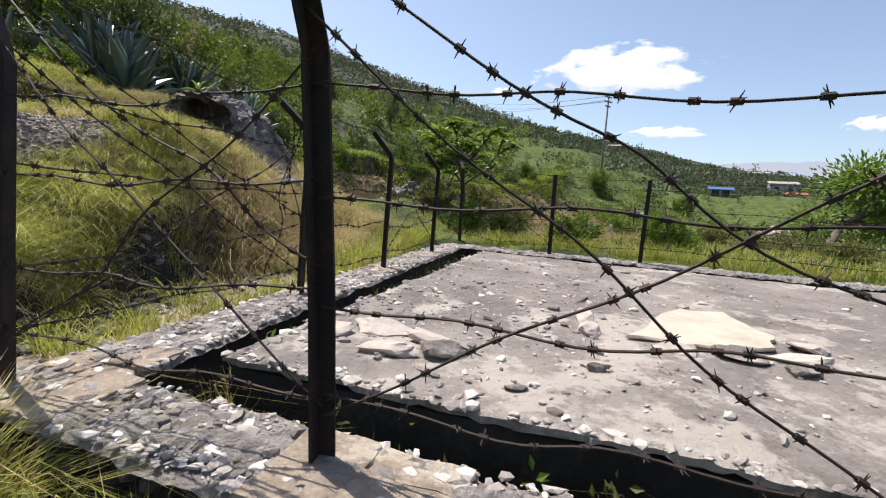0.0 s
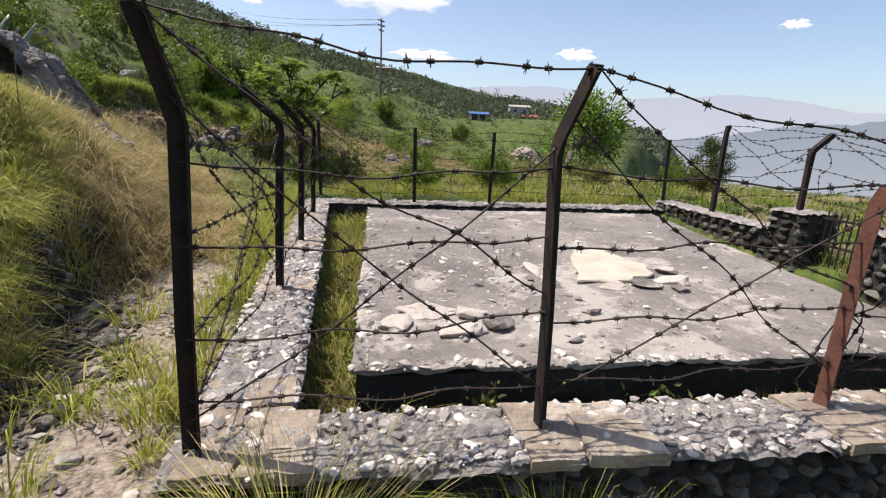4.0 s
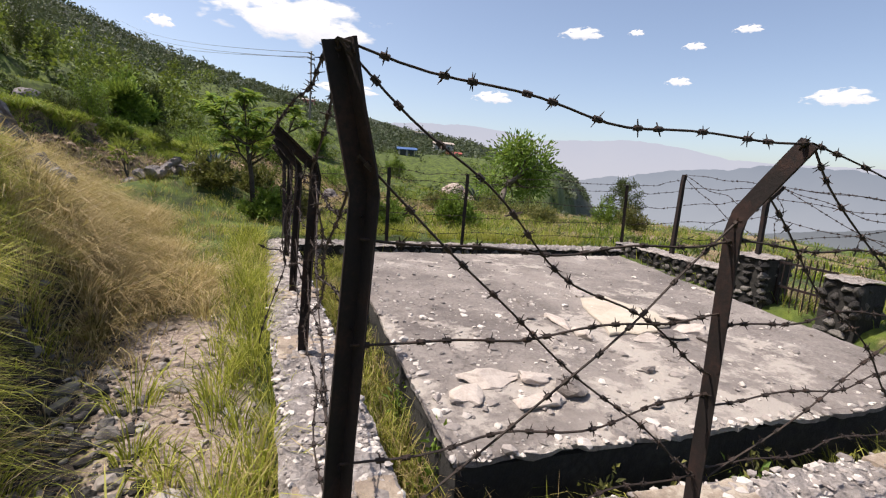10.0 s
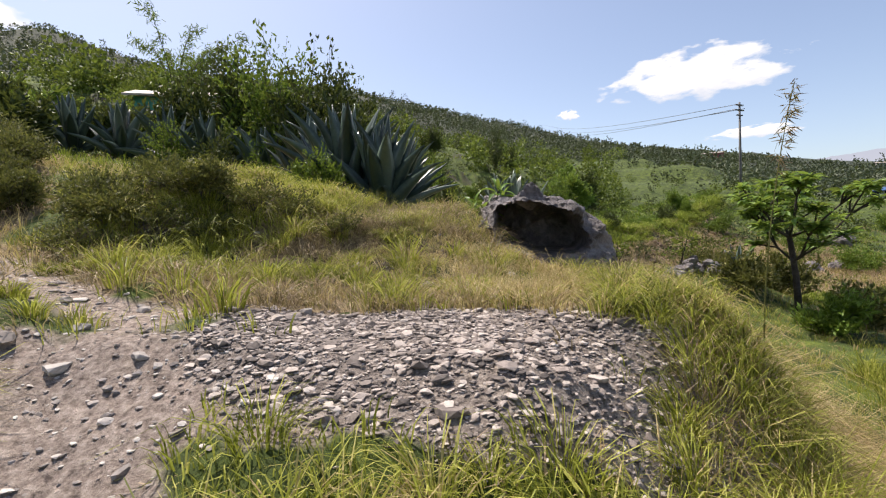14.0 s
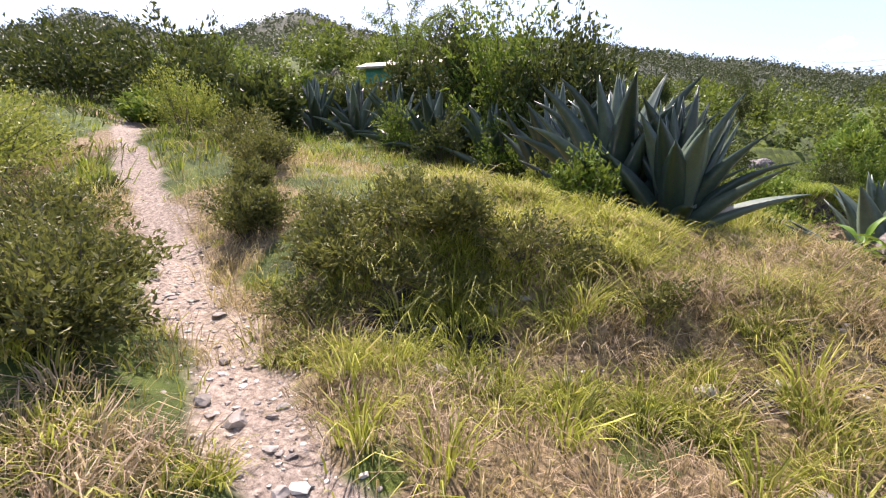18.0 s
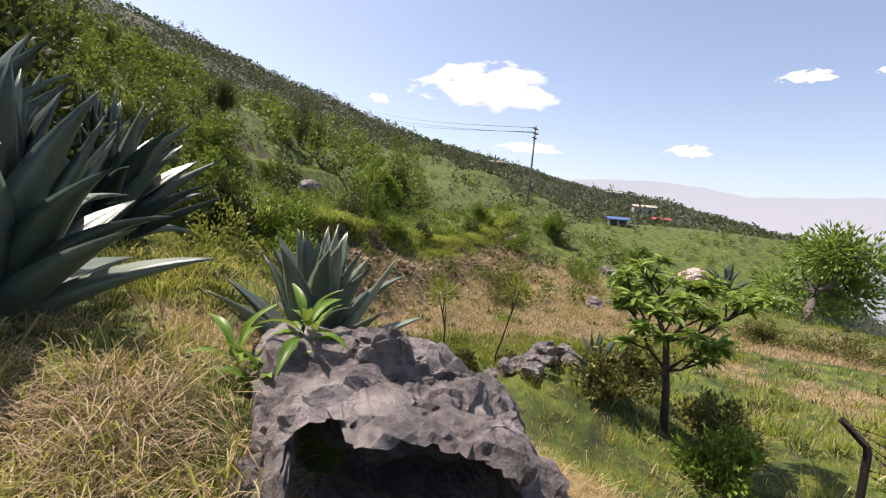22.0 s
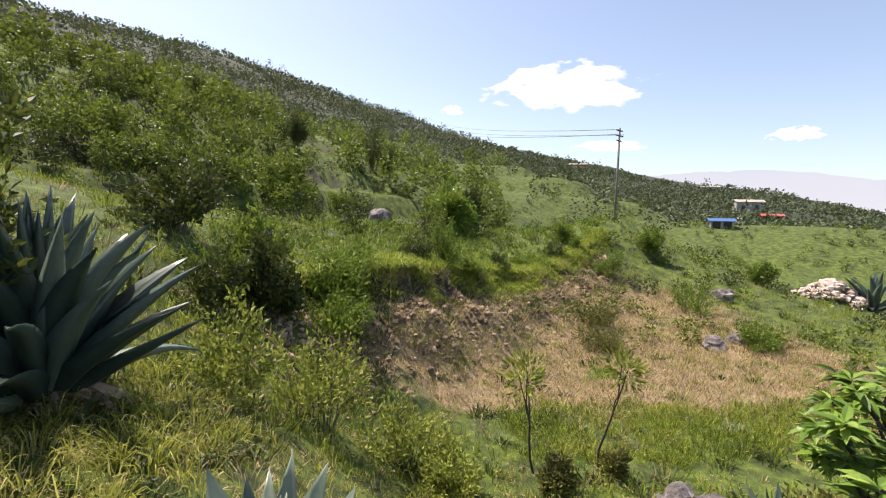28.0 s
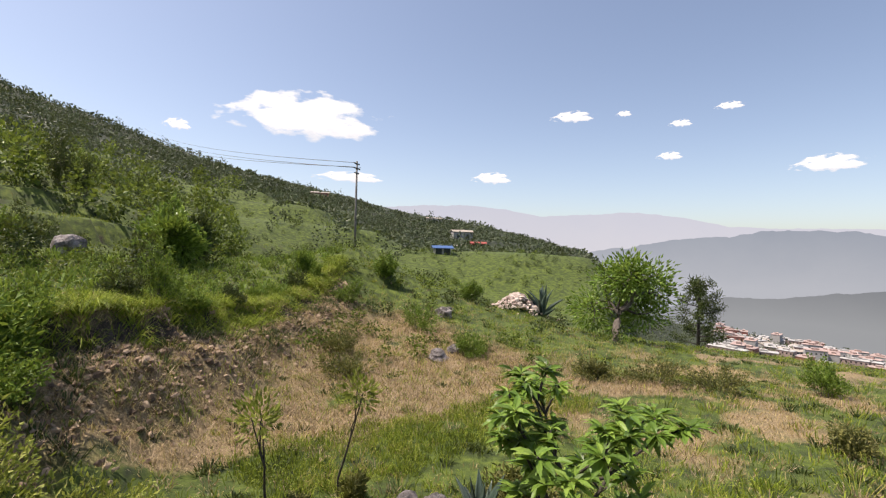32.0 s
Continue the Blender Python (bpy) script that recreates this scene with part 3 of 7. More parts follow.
def wall_run(name, label, p0, p1, width, top, bottom, seed, rough_top=True):
    """A rubble wall: p0 to p1 along its outer edge, the thickness to the left of that way."""
    rng = np.random.default_rng(seed)
    p0, p1 = np.array(p0, float), np.array(p1, float)
    length = np.linalg.norm(p1 - p0)
    d = (p1 - p0) / length
    n = np.array((-d[1], d[0]))
    wall = thing(name, label, "wall", kind="structure")
    b = Build()
    ns, nw = max(4, int(length / 0.035)), 14
    verts, faces = [], []
    for i in range(ns + 1):
        for j in range(nw + 1):
            s, w = length * i / ns, width * j / nw
            e = 0.03 * noise.noise(Vector((s * 3.1, seed, 0))) if j in (0, nw) else 0
            q = p0 + d * s + n * (w + (e if j == nw else -e))
            lump = 0.026 * noise.noise(Vector((q[0] * 8, q[1] * 8, seed))) + 0.022 * noise.noise(Vector((q[0] * 21, q[1] * 21, seed)))
            drop = -0.03 * (1 - min(1, min(j, nw - j) / 1.6))
            verts.append((q[0], q[1], top + (lump if rough_top else lump * 0.4) + drop))
    for i in range(ns):
        for j in range(nw):
            k = i * (nw + 1) + j
            faces.append((k, k + nw + 1, k + nw + 2, k + 1))
    b.add(verts, faces)
    part("wall_top", b, ROUGH_TOP, wall, "crumbling aggregate concrete", smooth=False)
    b = Build()
    inset = 0.05
    c = [p0 + n * inset, p1 + n * inset, p1 + n * (width - inset), p0 + n * (width - inset)]
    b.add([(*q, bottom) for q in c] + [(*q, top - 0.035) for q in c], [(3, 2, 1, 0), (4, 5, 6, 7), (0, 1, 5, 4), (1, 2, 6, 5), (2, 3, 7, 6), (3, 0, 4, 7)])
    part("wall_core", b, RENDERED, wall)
    return wall, p0, p1, d, n, rng


FRONT_END = 6.3
w_front = wall_run("wall_front", "low rubble wall with crumbling concrete top along the tank", at_uv(0, 0), at_uv(FRONT_END, 0), 0.42, WALL_TOP, -1.6, 11)
w_left = wall_run("wall_side", "low rubble wall half buried in the bank", at_uv(0, 6.75), at_uv(0, 0.42), 0.46, WALL_TOP + 0.005, -0.4, 12)
w_back = wall_run("wall_back", "low rubble wall with grass along its top", at_uv(6.72, 6.75), at_uv(0.46, 6.75), 0.4, WALL_TOP + 0.02, -0.6, 13)
# valley side: wall, gate pillar, gate gap, second pier, lower wall
w_right = wall_run("wall_valley", "rubble wall beside the gate", (5.40, 3.16), (6.22, 5.5), 0.4, 0.9, -1.2, 14)
w_pillar = wall_run("wall_pillar", "square rubble gate pillar with flat cap", (5.285, 2.61), (5.455, 3.1), 0.5, 1.18, -1.2, 15)
w_pier = wall_run("wall_pier", "rubble wall pier beyond the gate", (4.875, 1.56), (5.025, 1.95), 0.5, 1.13, -1.2, 16)
w_low = wall_run("wall_corner", "rubble wall at the downhill corner", (4.14, -0.26), (4.69, 1.22), 0.45, 1.08, -1.4, 17)

# ---- tank slab ----
SLAB = (np.array((-1.13, 2.05)), np.array((2.5, 0.70)), np.array((4.75, 4.85)), np.array((0.5, 6.35)))


def slab_point(s, t):
    a = SLAB[0] * (1 - s) + SLAB[1] * s
    b = SLAB[3] * (1 - s) + SLAB[2] * s
    return a * (1 - t) + b * t


def slab_z(p):
    return SLAB_TOP + 0.012 * max(0, p[1] - 2) + 0.014 * noise.noise(Vector((p[0] * 1.3, p[1] * 1.3, 3))) + 0.009 * noise.noise(Vector((p[0] * 6, p[1] * 6, 5))) + 0.006 * noise.noise(Vector((p[0] * 17, p[1] * 17, 8)))


tank = thing("water_tank", "weathered flat concrete tank slab with flaking surface", "tank", kind="structure")
b = Build()
N = 130
vs = []
for i in range(N + 1):
    for j in range(N + 1):
        p = slab_point(i / N, j / N)
        e = 0.035 * noise.noise(Vector((p[0] * 4, p[1] * 4, 9))) + 0.014 * noise.noise(Vector((p[0] * 17, p[1] * 17, 2))) if i in (0, N) or j in (0, N) else 0
        p = p + e
        vs.append((p[0], p[1], slab_z(p) - (0.012 if i in (0, N) or j in (0, N) else 0)))
b.add(vs, [(i * (N + 1) + j, (i + 1) * (N + 1) + j, (i + 1) * (N + 1) + j + 1, i * (N + 1) + j + 1) for i in range(N) for j in range(N)])
rim = [i * (N + 1) for i in range(N + 1)] + [N * (N + 1) + j for j in range(1, N + 1)] + [i * (N + 1) + N for i in range(N - 1, -1, -1)] + list(range(N - 1, 0, -1))
base = len(b.v)
b.v.extend([(b.v[i][0], b.v[i][1], b.v[i][2] - 0.026 - 0.024 * noise.noise(Vector((b.v[i][0] * 11, b.v[i][1] * 11, 1)))) for i in rim])
b.f.extend([(rim[(k + 1) % len(rim)], rim[k], base + k, base + (k + 1) % len(rim)) for k in range(len(rim))])
b.f.append(tuple(base + k for k in range(len(rim))))
part("slab", b, CONCRETE, tank)
b = Build()
ctr = sum(SLAB) / 4
c = [ctr + (q - ctr) * 0.988 for q in SLAB]
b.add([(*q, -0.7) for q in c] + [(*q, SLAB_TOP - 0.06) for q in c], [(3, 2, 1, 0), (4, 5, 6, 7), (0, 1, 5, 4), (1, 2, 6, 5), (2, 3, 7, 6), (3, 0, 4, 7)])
part("tank_wall", b, RENDERED, tank, "mossy rendered tank side with its shade darkened into the colour")


def plate(pts, z, thick, seed, slope=(0, 0), edge=0.02):
    """An irregular flat fragment with broken edges."""
    rng = np.random.default_rng(seed)
    ring = []
    for (ax, ay), (bx, by) in zip(pts, pts[1:] + pts[:1]):
        for k in range(4):
            t = k / 4
            ring.append((ax + (bx - ax) * t + rng.normal() * edge, ay + (by - ay) * t + rng.normal() * edge))
    cx, cy = np.mean(ring, 0)
    n = len(ring)
    b = Build()
    up = [(x, y, z + thick + slope[0] * (x - cx) + slope[1] * (y - cy)) for x, y in ring]
    mid = [(cx + (x - cx) * 1.015, cy + (y - cy) * 1.015, q - thick * 0.5) for (x, y, q) in up]
    dn = [(x, y, q - thick) for (x, y, q) in up]
    b.add(up + mid + dn, [tuple(range(n)), tuple(range(2 * n, 3 * n))[::-1]] + [(r * n + (k + 1) % n, r * n + k, (r + 1) * n + k, (r + 1) * n + (k + 1) % n) for r in (0, 1) for k in range(n)])
    return b


patch = plate([(0.98, 2.66), (1.31, 2.48), (1.78, 2.56), (1.95, 2.78), (2.02, 3.4), (1.68, 3.42)], SLAB_TOP + 0.012, 0.022, 5)
tagged(part("mortar_patch", patch, MORTAR), "smooth cream mortar patch on the grey slab", "patch")
rng = np.random.default_rng(7)
LIDS = [((1.5, 2.36), 0.34, 0.2, -20, 0.06), ((1.8, 2.34), 0.34, 0.2, -30, 0.05), ((2.02, 2.6), 0.3, 0.22, 35, 0.05), ((1.66, 2.2), 0.24, 0.12, 5, 0.05), ((1.15, 2.42), 0.3, 0.14, -25, 0.05), ((0.86, 3.05), 0.5, 0.13, 75, 0.04), ((0.98, 3.6), 0.4, 0.12, 70, 0.035), ((0.78, 2.75), 0.3, 0.16, 50, 0.05),
        ((-0.45, 2.55), 0.46, 0.2, -18, 0.05), ((-0.1, 2.2), 0.3, 0.2, 20, 0.07), ((-0.72, 2.45), 0.26, 0.2, 30, 0.06), ((-0.4, 2.2), 0.5, 0.16, -20, 0.05), ((0.6, 2.1), 0.14, 0.1, 12, 0.04), ((-0.2, 2.42), 0.36, 0.16, -24, 0.05)]
for i, ((x, y), w, h, tu, th) in enumerate(LIDS):
    b = Build()
    rock(b, (0, 0, 0), (w * 0.5, h * 0.6, th * 0.85), 640 + i, 3, 0.2, 14)
    ob = part("concrete_fragment", b, CHIP if i % 3 else CONCRETE, m=pose(x, y, SLAB_TOP + 0.012 * max(0, y - 2) + th * 0.35, rng.uniform(-8, 8), rng.uniform(-8, 8), tu))
    tagged(ob, "broken concrete fragment lying on the slab", "rubble", "fragments on the slab")


def chips(name, label, points, sizes, seed, material, flat=0.45, category="stones", z_of=None):
    """Loose stones, too many to count, in one mesh."""
    rng = np.random.default_rng(seed)
    base_v, base_f = ico(1)
    kit = []
    for k in range(8):
        v = base_v.copy()
        for _ in range(5):
            d = rng.normal(size=3)
            d /= np.linalg.norm(d)
            v -= np.outer(np.maximum(v @ d - rng.uniform(0.35, 0.75), 0), d)
        kit.append(v)
    f = np.array(base_f)
    V, F, n = [], [], 0
    for (x, y, z), s in zip(points, sizes):
        v = kit[rng.integers(8)] * (s * rng.uniform(0.7, 1.4), s * rng.uniform(0.6, 1.1), s * flat * rng.uniform(0.6, 1.3))
        a = rng.uniform(0, 6.28)
        ca, sa = math.cos(a), math.sin(a)
        tilt = rng.normal() * 0.25
        v = v @ np.array([[1, 0, 0], [0, math.cos(tilt), math.sin(tilt)], [0, -math.sin(tilt), math.cos(tilt)]]) @ np.array([[ca, sa, 0], [-sa, ca, 0], [0, 0, 1]])
        V.append(v + (x, y, z + s * flat * 0.35))
        F.append(f + n)
        n += len(v)
    me = big_mesh(name, np.vstack(V), np.vstack(F), material)
    return tagged(new(name, me), label, category, kind="stuff")


rng = np.random.default_rng(21)
pts, sz = [], []
for _ in range(1500):
    s, t = rng.uniform(0.02, 0.98), rng.beta(1.1, 1.7)
    if rng.uniform() < 0.55:
        s = np.clip(rng.normal(0.2, 0.16), 0.02, 0.95)
    p = slab_point(s, t)
    pts.append((p[0], p[1], slab_z(p)))
    sz.append(min(0.06, 0.006 + rng.exponential(0.009)))
for k in range(230):
    s, t = (rng.uniform(0, 1), rng.uniform(-0.004, 0.012)) if k % 3 else (rng.uniform(-0.004, 0.014), rng.uniform(0, 1))
    p = slab_point(s, t)
    pts.append((p[0], p[1], slab_z(p) - 0.006))
    sz.append(min(0.05, 0.008 + rng.exponential(0.012)))
chips("slab_rubble", "pale stone chips and crumbs scattered over the slab", pts, sz, 22, PALE_CHIP)
# aggregate standing proud of the wall tops
for nm, (wall, p0, p1, d, n, _), width, count, z in (("front", w_front, 0.42, 3200, WALL_TOP), ("side", w_left, 0.46, 4600, WALL_TOP), ("back", w_back, 0.4, 350, WALL_TOP + 0.02)):
    pts, sz = [], []
    length = np.linalg.norm(p1 - p0)
    for _ in range(count):
        q = p0 + d * rng.uniform(0, length) + n * rng.uniform(0.01, width - 0.01)
        pts.append((q[0], q[1], z - 0.004))
        sz.append(min(0.045, 0.006 + rng.exponential(0.0095)))
    chips("wall_aggregate", "pale crushed stone set in the crumbling wall top", pts, sz, 31 + count, PALE_CHIP, 0.5)
# cast pads round the post feet
POSTS = [
    # foot, arm turn (degrees, the way the arm points), arm tilt, height to the bend, arm length, red
    ((-1.84, 1.75), 185, 14, 1.26, 0.36, 0), ((-0.5, 1.33), 262, 30, 1.2, 0.34, 0), ((0.86, 0.87), 275, 58, 1.05, 0.42, 1),
    ((-1.22, 3.53), 165, 42, 1.24, 0.36, 0), ((-0.74, 5.02), 170, 36, 1.22, 0.36, 0), ((-0.22, 6.66), 170, 36, 1.2, 0.34, 0), ((0.26, 8.15), 100, 45, 1.3, 0.3, 0),
    ((1.64, 7.22), 70, 4, 1.22, 0.1, 0), ((2.87, 6.74), 70, 4, 1.2, 0.1, 0), ((5.95, 5.55), 40, 4, 1.2, 0.1, 0), ((5.6, 4.4), 340, 6, 1.3, 0.1, 0),
    ((5.15, 3.0), 338, 42, 0.75, 0.35, 0), ((4.3, 0.95), 340, 50, 0.75, 0.35, 0), ((2.35, 0.27), 275, 50, 1.1, 0.4, 1), ((3.8, -0.4), 300, 45, 1.1, 0.4, 0)]
FOOT_Z = [WALL_TOP] * 10 + [0.9, 1.18, 1.08, WALL_TOP, WALL_TOP]
def cracked_pad(wall, u0, u1, v0, v1, seed):
    """A thin cast pad broken into uneven pieces."""
    prng = np.random.default_rng(seed)
    a, c, g = prng.uniform(0.35, 0.62), prng.uniform(0.35, 0.65), 0.006
    for s0, s1, t0, t1 in ((0, a, 0, 1), (a, 1, 0, c), (a, 1, c, 1)):
        box = [(s0, t0), (s1, t0), (s1, t1), (s0, t1)]
        q = [at_uv(u0 + (u1 - u0) * (s + 0.06 * (t - 0.5) * (0 < s < 1)) + (g if s == s0 else -g), v0 + (v1 - v0) * (t + 0.08 * (s - 0.7) * (0 < t < 1)) + (g if t == t0 else -g)) for s, t in box]
        part("concrete_pad", plate([tuple(p) for p in q], WALL_TOP - 0.04, 0.05 + prng.uniform(-0.006, 0.006), seed + int(10 * s0 + 20 * t0), (prng.normal() * 0.02, prng.normal() * 0.02), 0.008), PAD, wall, "paler cast concrete pad round a post foot")


for i, (u0, u1) in enumerate(((0.06, 0.56), (1.36, 1.96), (2.76, 3.36), (4.14, 4.74))):
    cracked_pad(w_front[0], u0, u1, 0.0, 0.4, 60 + i)
for i, v in enumerate((0.3, 1.95, 3.35, 4.9)):
    cracked_pad(w_left[0], 0.03, 0.45, v, v + 0.4, 80 + i)

LEANS = {(-1.22, 3.53): (0.05, -0.03), (-0.74, 5.02): (0.04, -0.02), (-1.84, 1.75): (0.06, -0.005), (-0.5, 1.33): (-0.06, 0.0), (0.86, 0.87): (0.03, 0.0)}
# ---- fence: bent angle posts and slack barbed wire ----
def angle_post(foot, z, turn, tilt, height, arm, red, seed):
    rng = np.random.default_rng(seed)
    a = radians(turn)
    out = Vector((math.cos(a), math.sin(a), 0))
    lean = Vector((*LEANS.get(foot, (rng.normal() * 0.02, rng.normal() * 0.02)), 0))
    p = Vector((*foot, z - 0.1))
    line = [p, p + Vector((0, 0, height * 0.5)) + lean * 0.4, p + Vector((0, 0, height + 0.04)) + lean]
    tip = line[-1] + (out * math.sin(radians(tilt)) + Vector((0, 0, 1)) * math.cos(radians(tilt))) * arm
    mid = line[-1] + Vector((0, 0, 0.06)) + out * 0.012
    line += [mid, mid + (tip - mid) * 0.5, tip]
    side = Vector((-out.y, out.x, 0))
    b = Build()
    w, t = 0.058, 0.008
    prof = [(-w / 2, -w / 2), (w / 2, -w / 2), (w / 2, -w / 2 + t), (-w / 2 + t, -w / 2 + t), (-w / 2 + t, w / 2), (-w / 2, w / 2)]
    rings = []
    for i, q in enumerate(line):
        dd = (line[min(i + 1, len(line) - 1)] - line[max(i - 1, 0)]).normalized()
        nx = side.cross(dd).normalized()
        rings += [q + side * x + nx * y + Vector((rng.normal(), rng.normal(), 0)) * 0.0015 for x, y in prof]
    n = len(prof)
    b.add(rings, [(i * n + k, i * n + (k + 1) % n, (i + 1) * n + (k + 1) % n, (i + 1) * n + k) for i in range(len(line) - 1) for k in range(n)] + [tuple(range(n))[::-1], tuple((len(line) - 1) * n + k for k in range(n))])
    return b, line


fence = thing("barbed_wire_fence", "rusted angle posts with slack tangled barbed wire on a low wall", "fence")
LINES = []
for i, ((foot, turn, tilt, h, arm, red), z) in enumerate(zip(POSTS, FOOT_Z)):
    b, line = angle_post(foot, z, turn, tilt, h, arm, red, 300 + i)
    part("post", b, RED_RUST if red else RUST, fence, "red-rusted bent angle post" if red else "")
    LINES.append(line)


def on_post(i, h):
    """A place on post i, h metres above its foot, along the arm above the bend."""
    line, left = LINES[i], h + 0.1
    for a, c in zip(line, line[1:]):
        k = (c - a).length
        if left <= k:
            return a + (c - a) * (left / k)
        left -= k
    return line[-1]


def strand(p, q, sag, seed, wobble=0.02):
    rng = np.random.default_rng(seed)
    p, q = Vector(p), Vector(q)
    n = max(6, int((q - p).length / 0.07))
    ph = rng.uniform(0, 6.28, 4)
    pts = []
    for i in range(n + 1):
        t = i / n
        e = math.sin(math.pi * t)
        off = Vector((math.sin(t * 9 + ph[0]), math.sin(t * 11 + ph[1]), 0.7 * math.sin(t * 14 + ph[2]))) * wobble * e
        pts.append(p + (q - p) * t + off - Vector((0, 0, sag * 4 * t * (1 - t))))
    b = Build()
    b.tube(pts, 0.0038, 4, False)
    w = part("wire", b, WIRE, fence)
    s = Build()
    gap, run = rng.uniform(0.02, 0.1), 0.0
    for a, c in zip(pts, pts[1:]):
        run += (c - a).length
        if run > gap:
            gap += rng.uniform(0.1, 0.135)
            d = (c - a).normalized()
            m = (a + c) / 2
            s.tube([m - d * 0.012, m + d * 0.012], 0.0085, 5)
            for _ in range(2):
                v = Vector(rng.normal(size=3))
                v = (v - d * v.dot(d)).normalized() + d * rng.normal() * 0.3
                s.tube([m - v * 0.024, m, m + v * 0.024], [0.001, 0.0032, 0.001], 3, False)
    if s.v:
        part("barb", s, WIRE, w, kind="stuff")


rng = np.random.default_rng(77)
BAYS = [(0, 1), (1, 2), (2, 13), (13, 14), (14, 12), (0, 3), (3, 4), (4, 5), (5, 6), (6, 7), (7, 8), (8, 9), (9, 10), (10, 11), (11, 12)]
k = 500
for a, c in BAYS:
    la, lc = POSTS[a][3] + POSTS[a][4], POSTS[c][3] + POSTS[c][4]
    near = a in (0, 1, 2, 3) and c in (0, 1, 2, 3, 13)
    for h in (0.22, 0.52, 0.82, 1.12, la - 0.03):
        strand(on_post(a, min(h, la) + rng.normal() * 0.03), on_post(c, min(h, lc) * 0.995 + rng.normal() * 0.03), rng.uniform(0.0, 0.06), k)
        k += 1
    if near or rng.uniform() < 0.7:
        strand(on_post(a, 0.15), on_post(c, min(1.2, lc)), rng.uniform(0.0, 0.05), k)
        strand(on_post(a, min(1.3, la)), on_post(c, 0.18), rng.uniform(0.0, 0.05), k + 1)
        strand(on_post(a, la - 0.05), on_post(c, 0.6), rng.uniform(0.05, 0.12), k + 2, 0.04)
        k += 3
# slack tangles by the posts
for i, n in ((3, 3), (2, 3), (13, 3), (12, 4), (11, 2)):
    for _ in range(n):
        a = on_post(i, rng.uniform(0.5, 1.5))
        q = on_post(i, rng.uniform(0.05, 0.9)) + Vector((rng.normal() * 0.12, rng.normal() * 0.12, 0))
        strand(a, q, rng.uniform(-0.03, 0.03), k, 0.05)
        k += 1


# ---- iron bar gate ----
def bar_gate():
    a, c = Vector((4.79, 2.04, 0)), Vector((5.05, 2.7, 0))
    way = (c - a).normalized()
    gate = thing("iron_gate", "rusted iron bar gate between two rubble pillars", "gate", m=pose(a.x, a.y, 0.42, 0, 0, math.degrees(math.atan2(way.y, way.x))))
    w, h = (c - a).length, 0.72
    for nm, z in (("bottom_rail", 0.04), ("middle_rail", 0.4), ("top_rail", h)):
        b = Build()
        b.box(0, -0.012, z - 0.014, w, 0.012, z + 0.014)
        part(nm, b, RUST, gate)
    for x in (0.012, w - 0.012):
        b = Build()
        b.box(x - 0.018, -0.018, -0.04, x + 0.018, 0.018, h + 0.02)
        part("stile", b, RUST, gate)
    for k in range(8):
        b = Build()
        x = w * (k + 1) / 9
        b.tube([(x, 0, 0.0), (x + 0.004, 0.003, h * 0.5), (x, 0, h + 0.05), (x, 0, h + 0.11)], [0.009, 0.009, 0.009, 0.002], 6)
        part("bar", b, RUST, gate)


bar_gate()


# ---- plants: tools ----
def blades(roots, height, width, lean, rng, bend=0.72):
    """Curved grass blades: roots (n, 3), heights, widths, outward lean vectors (n, 2). Five triangles each, three for broad blades far off."""
    n = len(roots)
    side = rng.normal(size=(n, 2))
    side /= np.linalg.norm(side, axis=1)[:, None] + 1e-9
    s3 = np.concatenate([side * (width / 2)[:, None], np.zeros((n, 1))], 1)
    l3 = np.concatenate([lean * height[:, None], np.zeros((n, 1))], 1)
    up = np.zeros((n, 3))
    up[:, 2] = height
    arch = np.clip(np.linalg.norm(lean, axis=1), 0, 1.6)[:, None] * bend
    one = roots + up * 0.42 + l3 * 0.14
    two = roots + up * (0.8 - 0.16 * arch) + l3 * 0.5
    tip = roots + up * (1.02 - 0.72 * arch) + l3 * 1.05
    V = np.stack([roots - s3, roots + s3, one - s3 * 0.9, one + s3 * 0.9, two - s3 * 0.6, two + s3 * 0.6, tip], 1).reshape(-1, 3)
    if width.min() > 0.0075:
        V = np.stack([roots - s3, roots + s3, two - s3 * 0.7, two + s3 * 0.7, tip], 1).reshape(-1, 3)
        base = (np.arange(n) * 5)[:, None]
        return V, np.concatenate([base + np.array(f) for f in ((0, 1, 3), (0, 3, 2), (2, 3, 4))], 0)
    base = (np.arange(n) * 7)[:, None]
    F = np.concatenate([base + np.array(f) for f in ((0, 1, 3), (0, 3, 2), (2, 3, 5), (2, 5, 4), (4, 5, 6))], 0)
    return V, F


def grass(name, label, pts, rng, per, height, width, spread, material, lean=0.5, category="grass"):
    """Tufts of blades round each of pts (n, 2)."""
    n = len(pts)
    if n == 0:
        return
    big = rng.uniform(0.55, 1.25, n)
    a = rng.uniform(0, 2 * np.pi, (n, per))
    q = rng.uniform(0, 1, (n, per)) ** 0.6
    off = np.stack([np.cos(a), np.sin(a)], -1) * (q * spread)[..., None] * big[:, None, None]
    xy = (pts[:, None, :] + off).reshape(-1, 2)
    z = land(xy[:, 0], xy[:, 1]) - 0.01
    h = (height * big[:, None] * rng.uniform(0.45, 1.15, (n, per))).ravel()
    ln = (np.stack([np.cos(a), np.sin(a)], -1) * (lean * (0.25 + q))[..., None]).reshape(-1, 2) + rng.normal(size=(n * per, 2)) * 0.16
    V, F = blades(np.column_stack([xy, z]), h, np.full(n * per, width) * rng.uniform(0.6, 1.3, n * per), ln, rng)
    tagged(new(name, big_mesh(name, V, F, material)), label, category, kind="stuff")


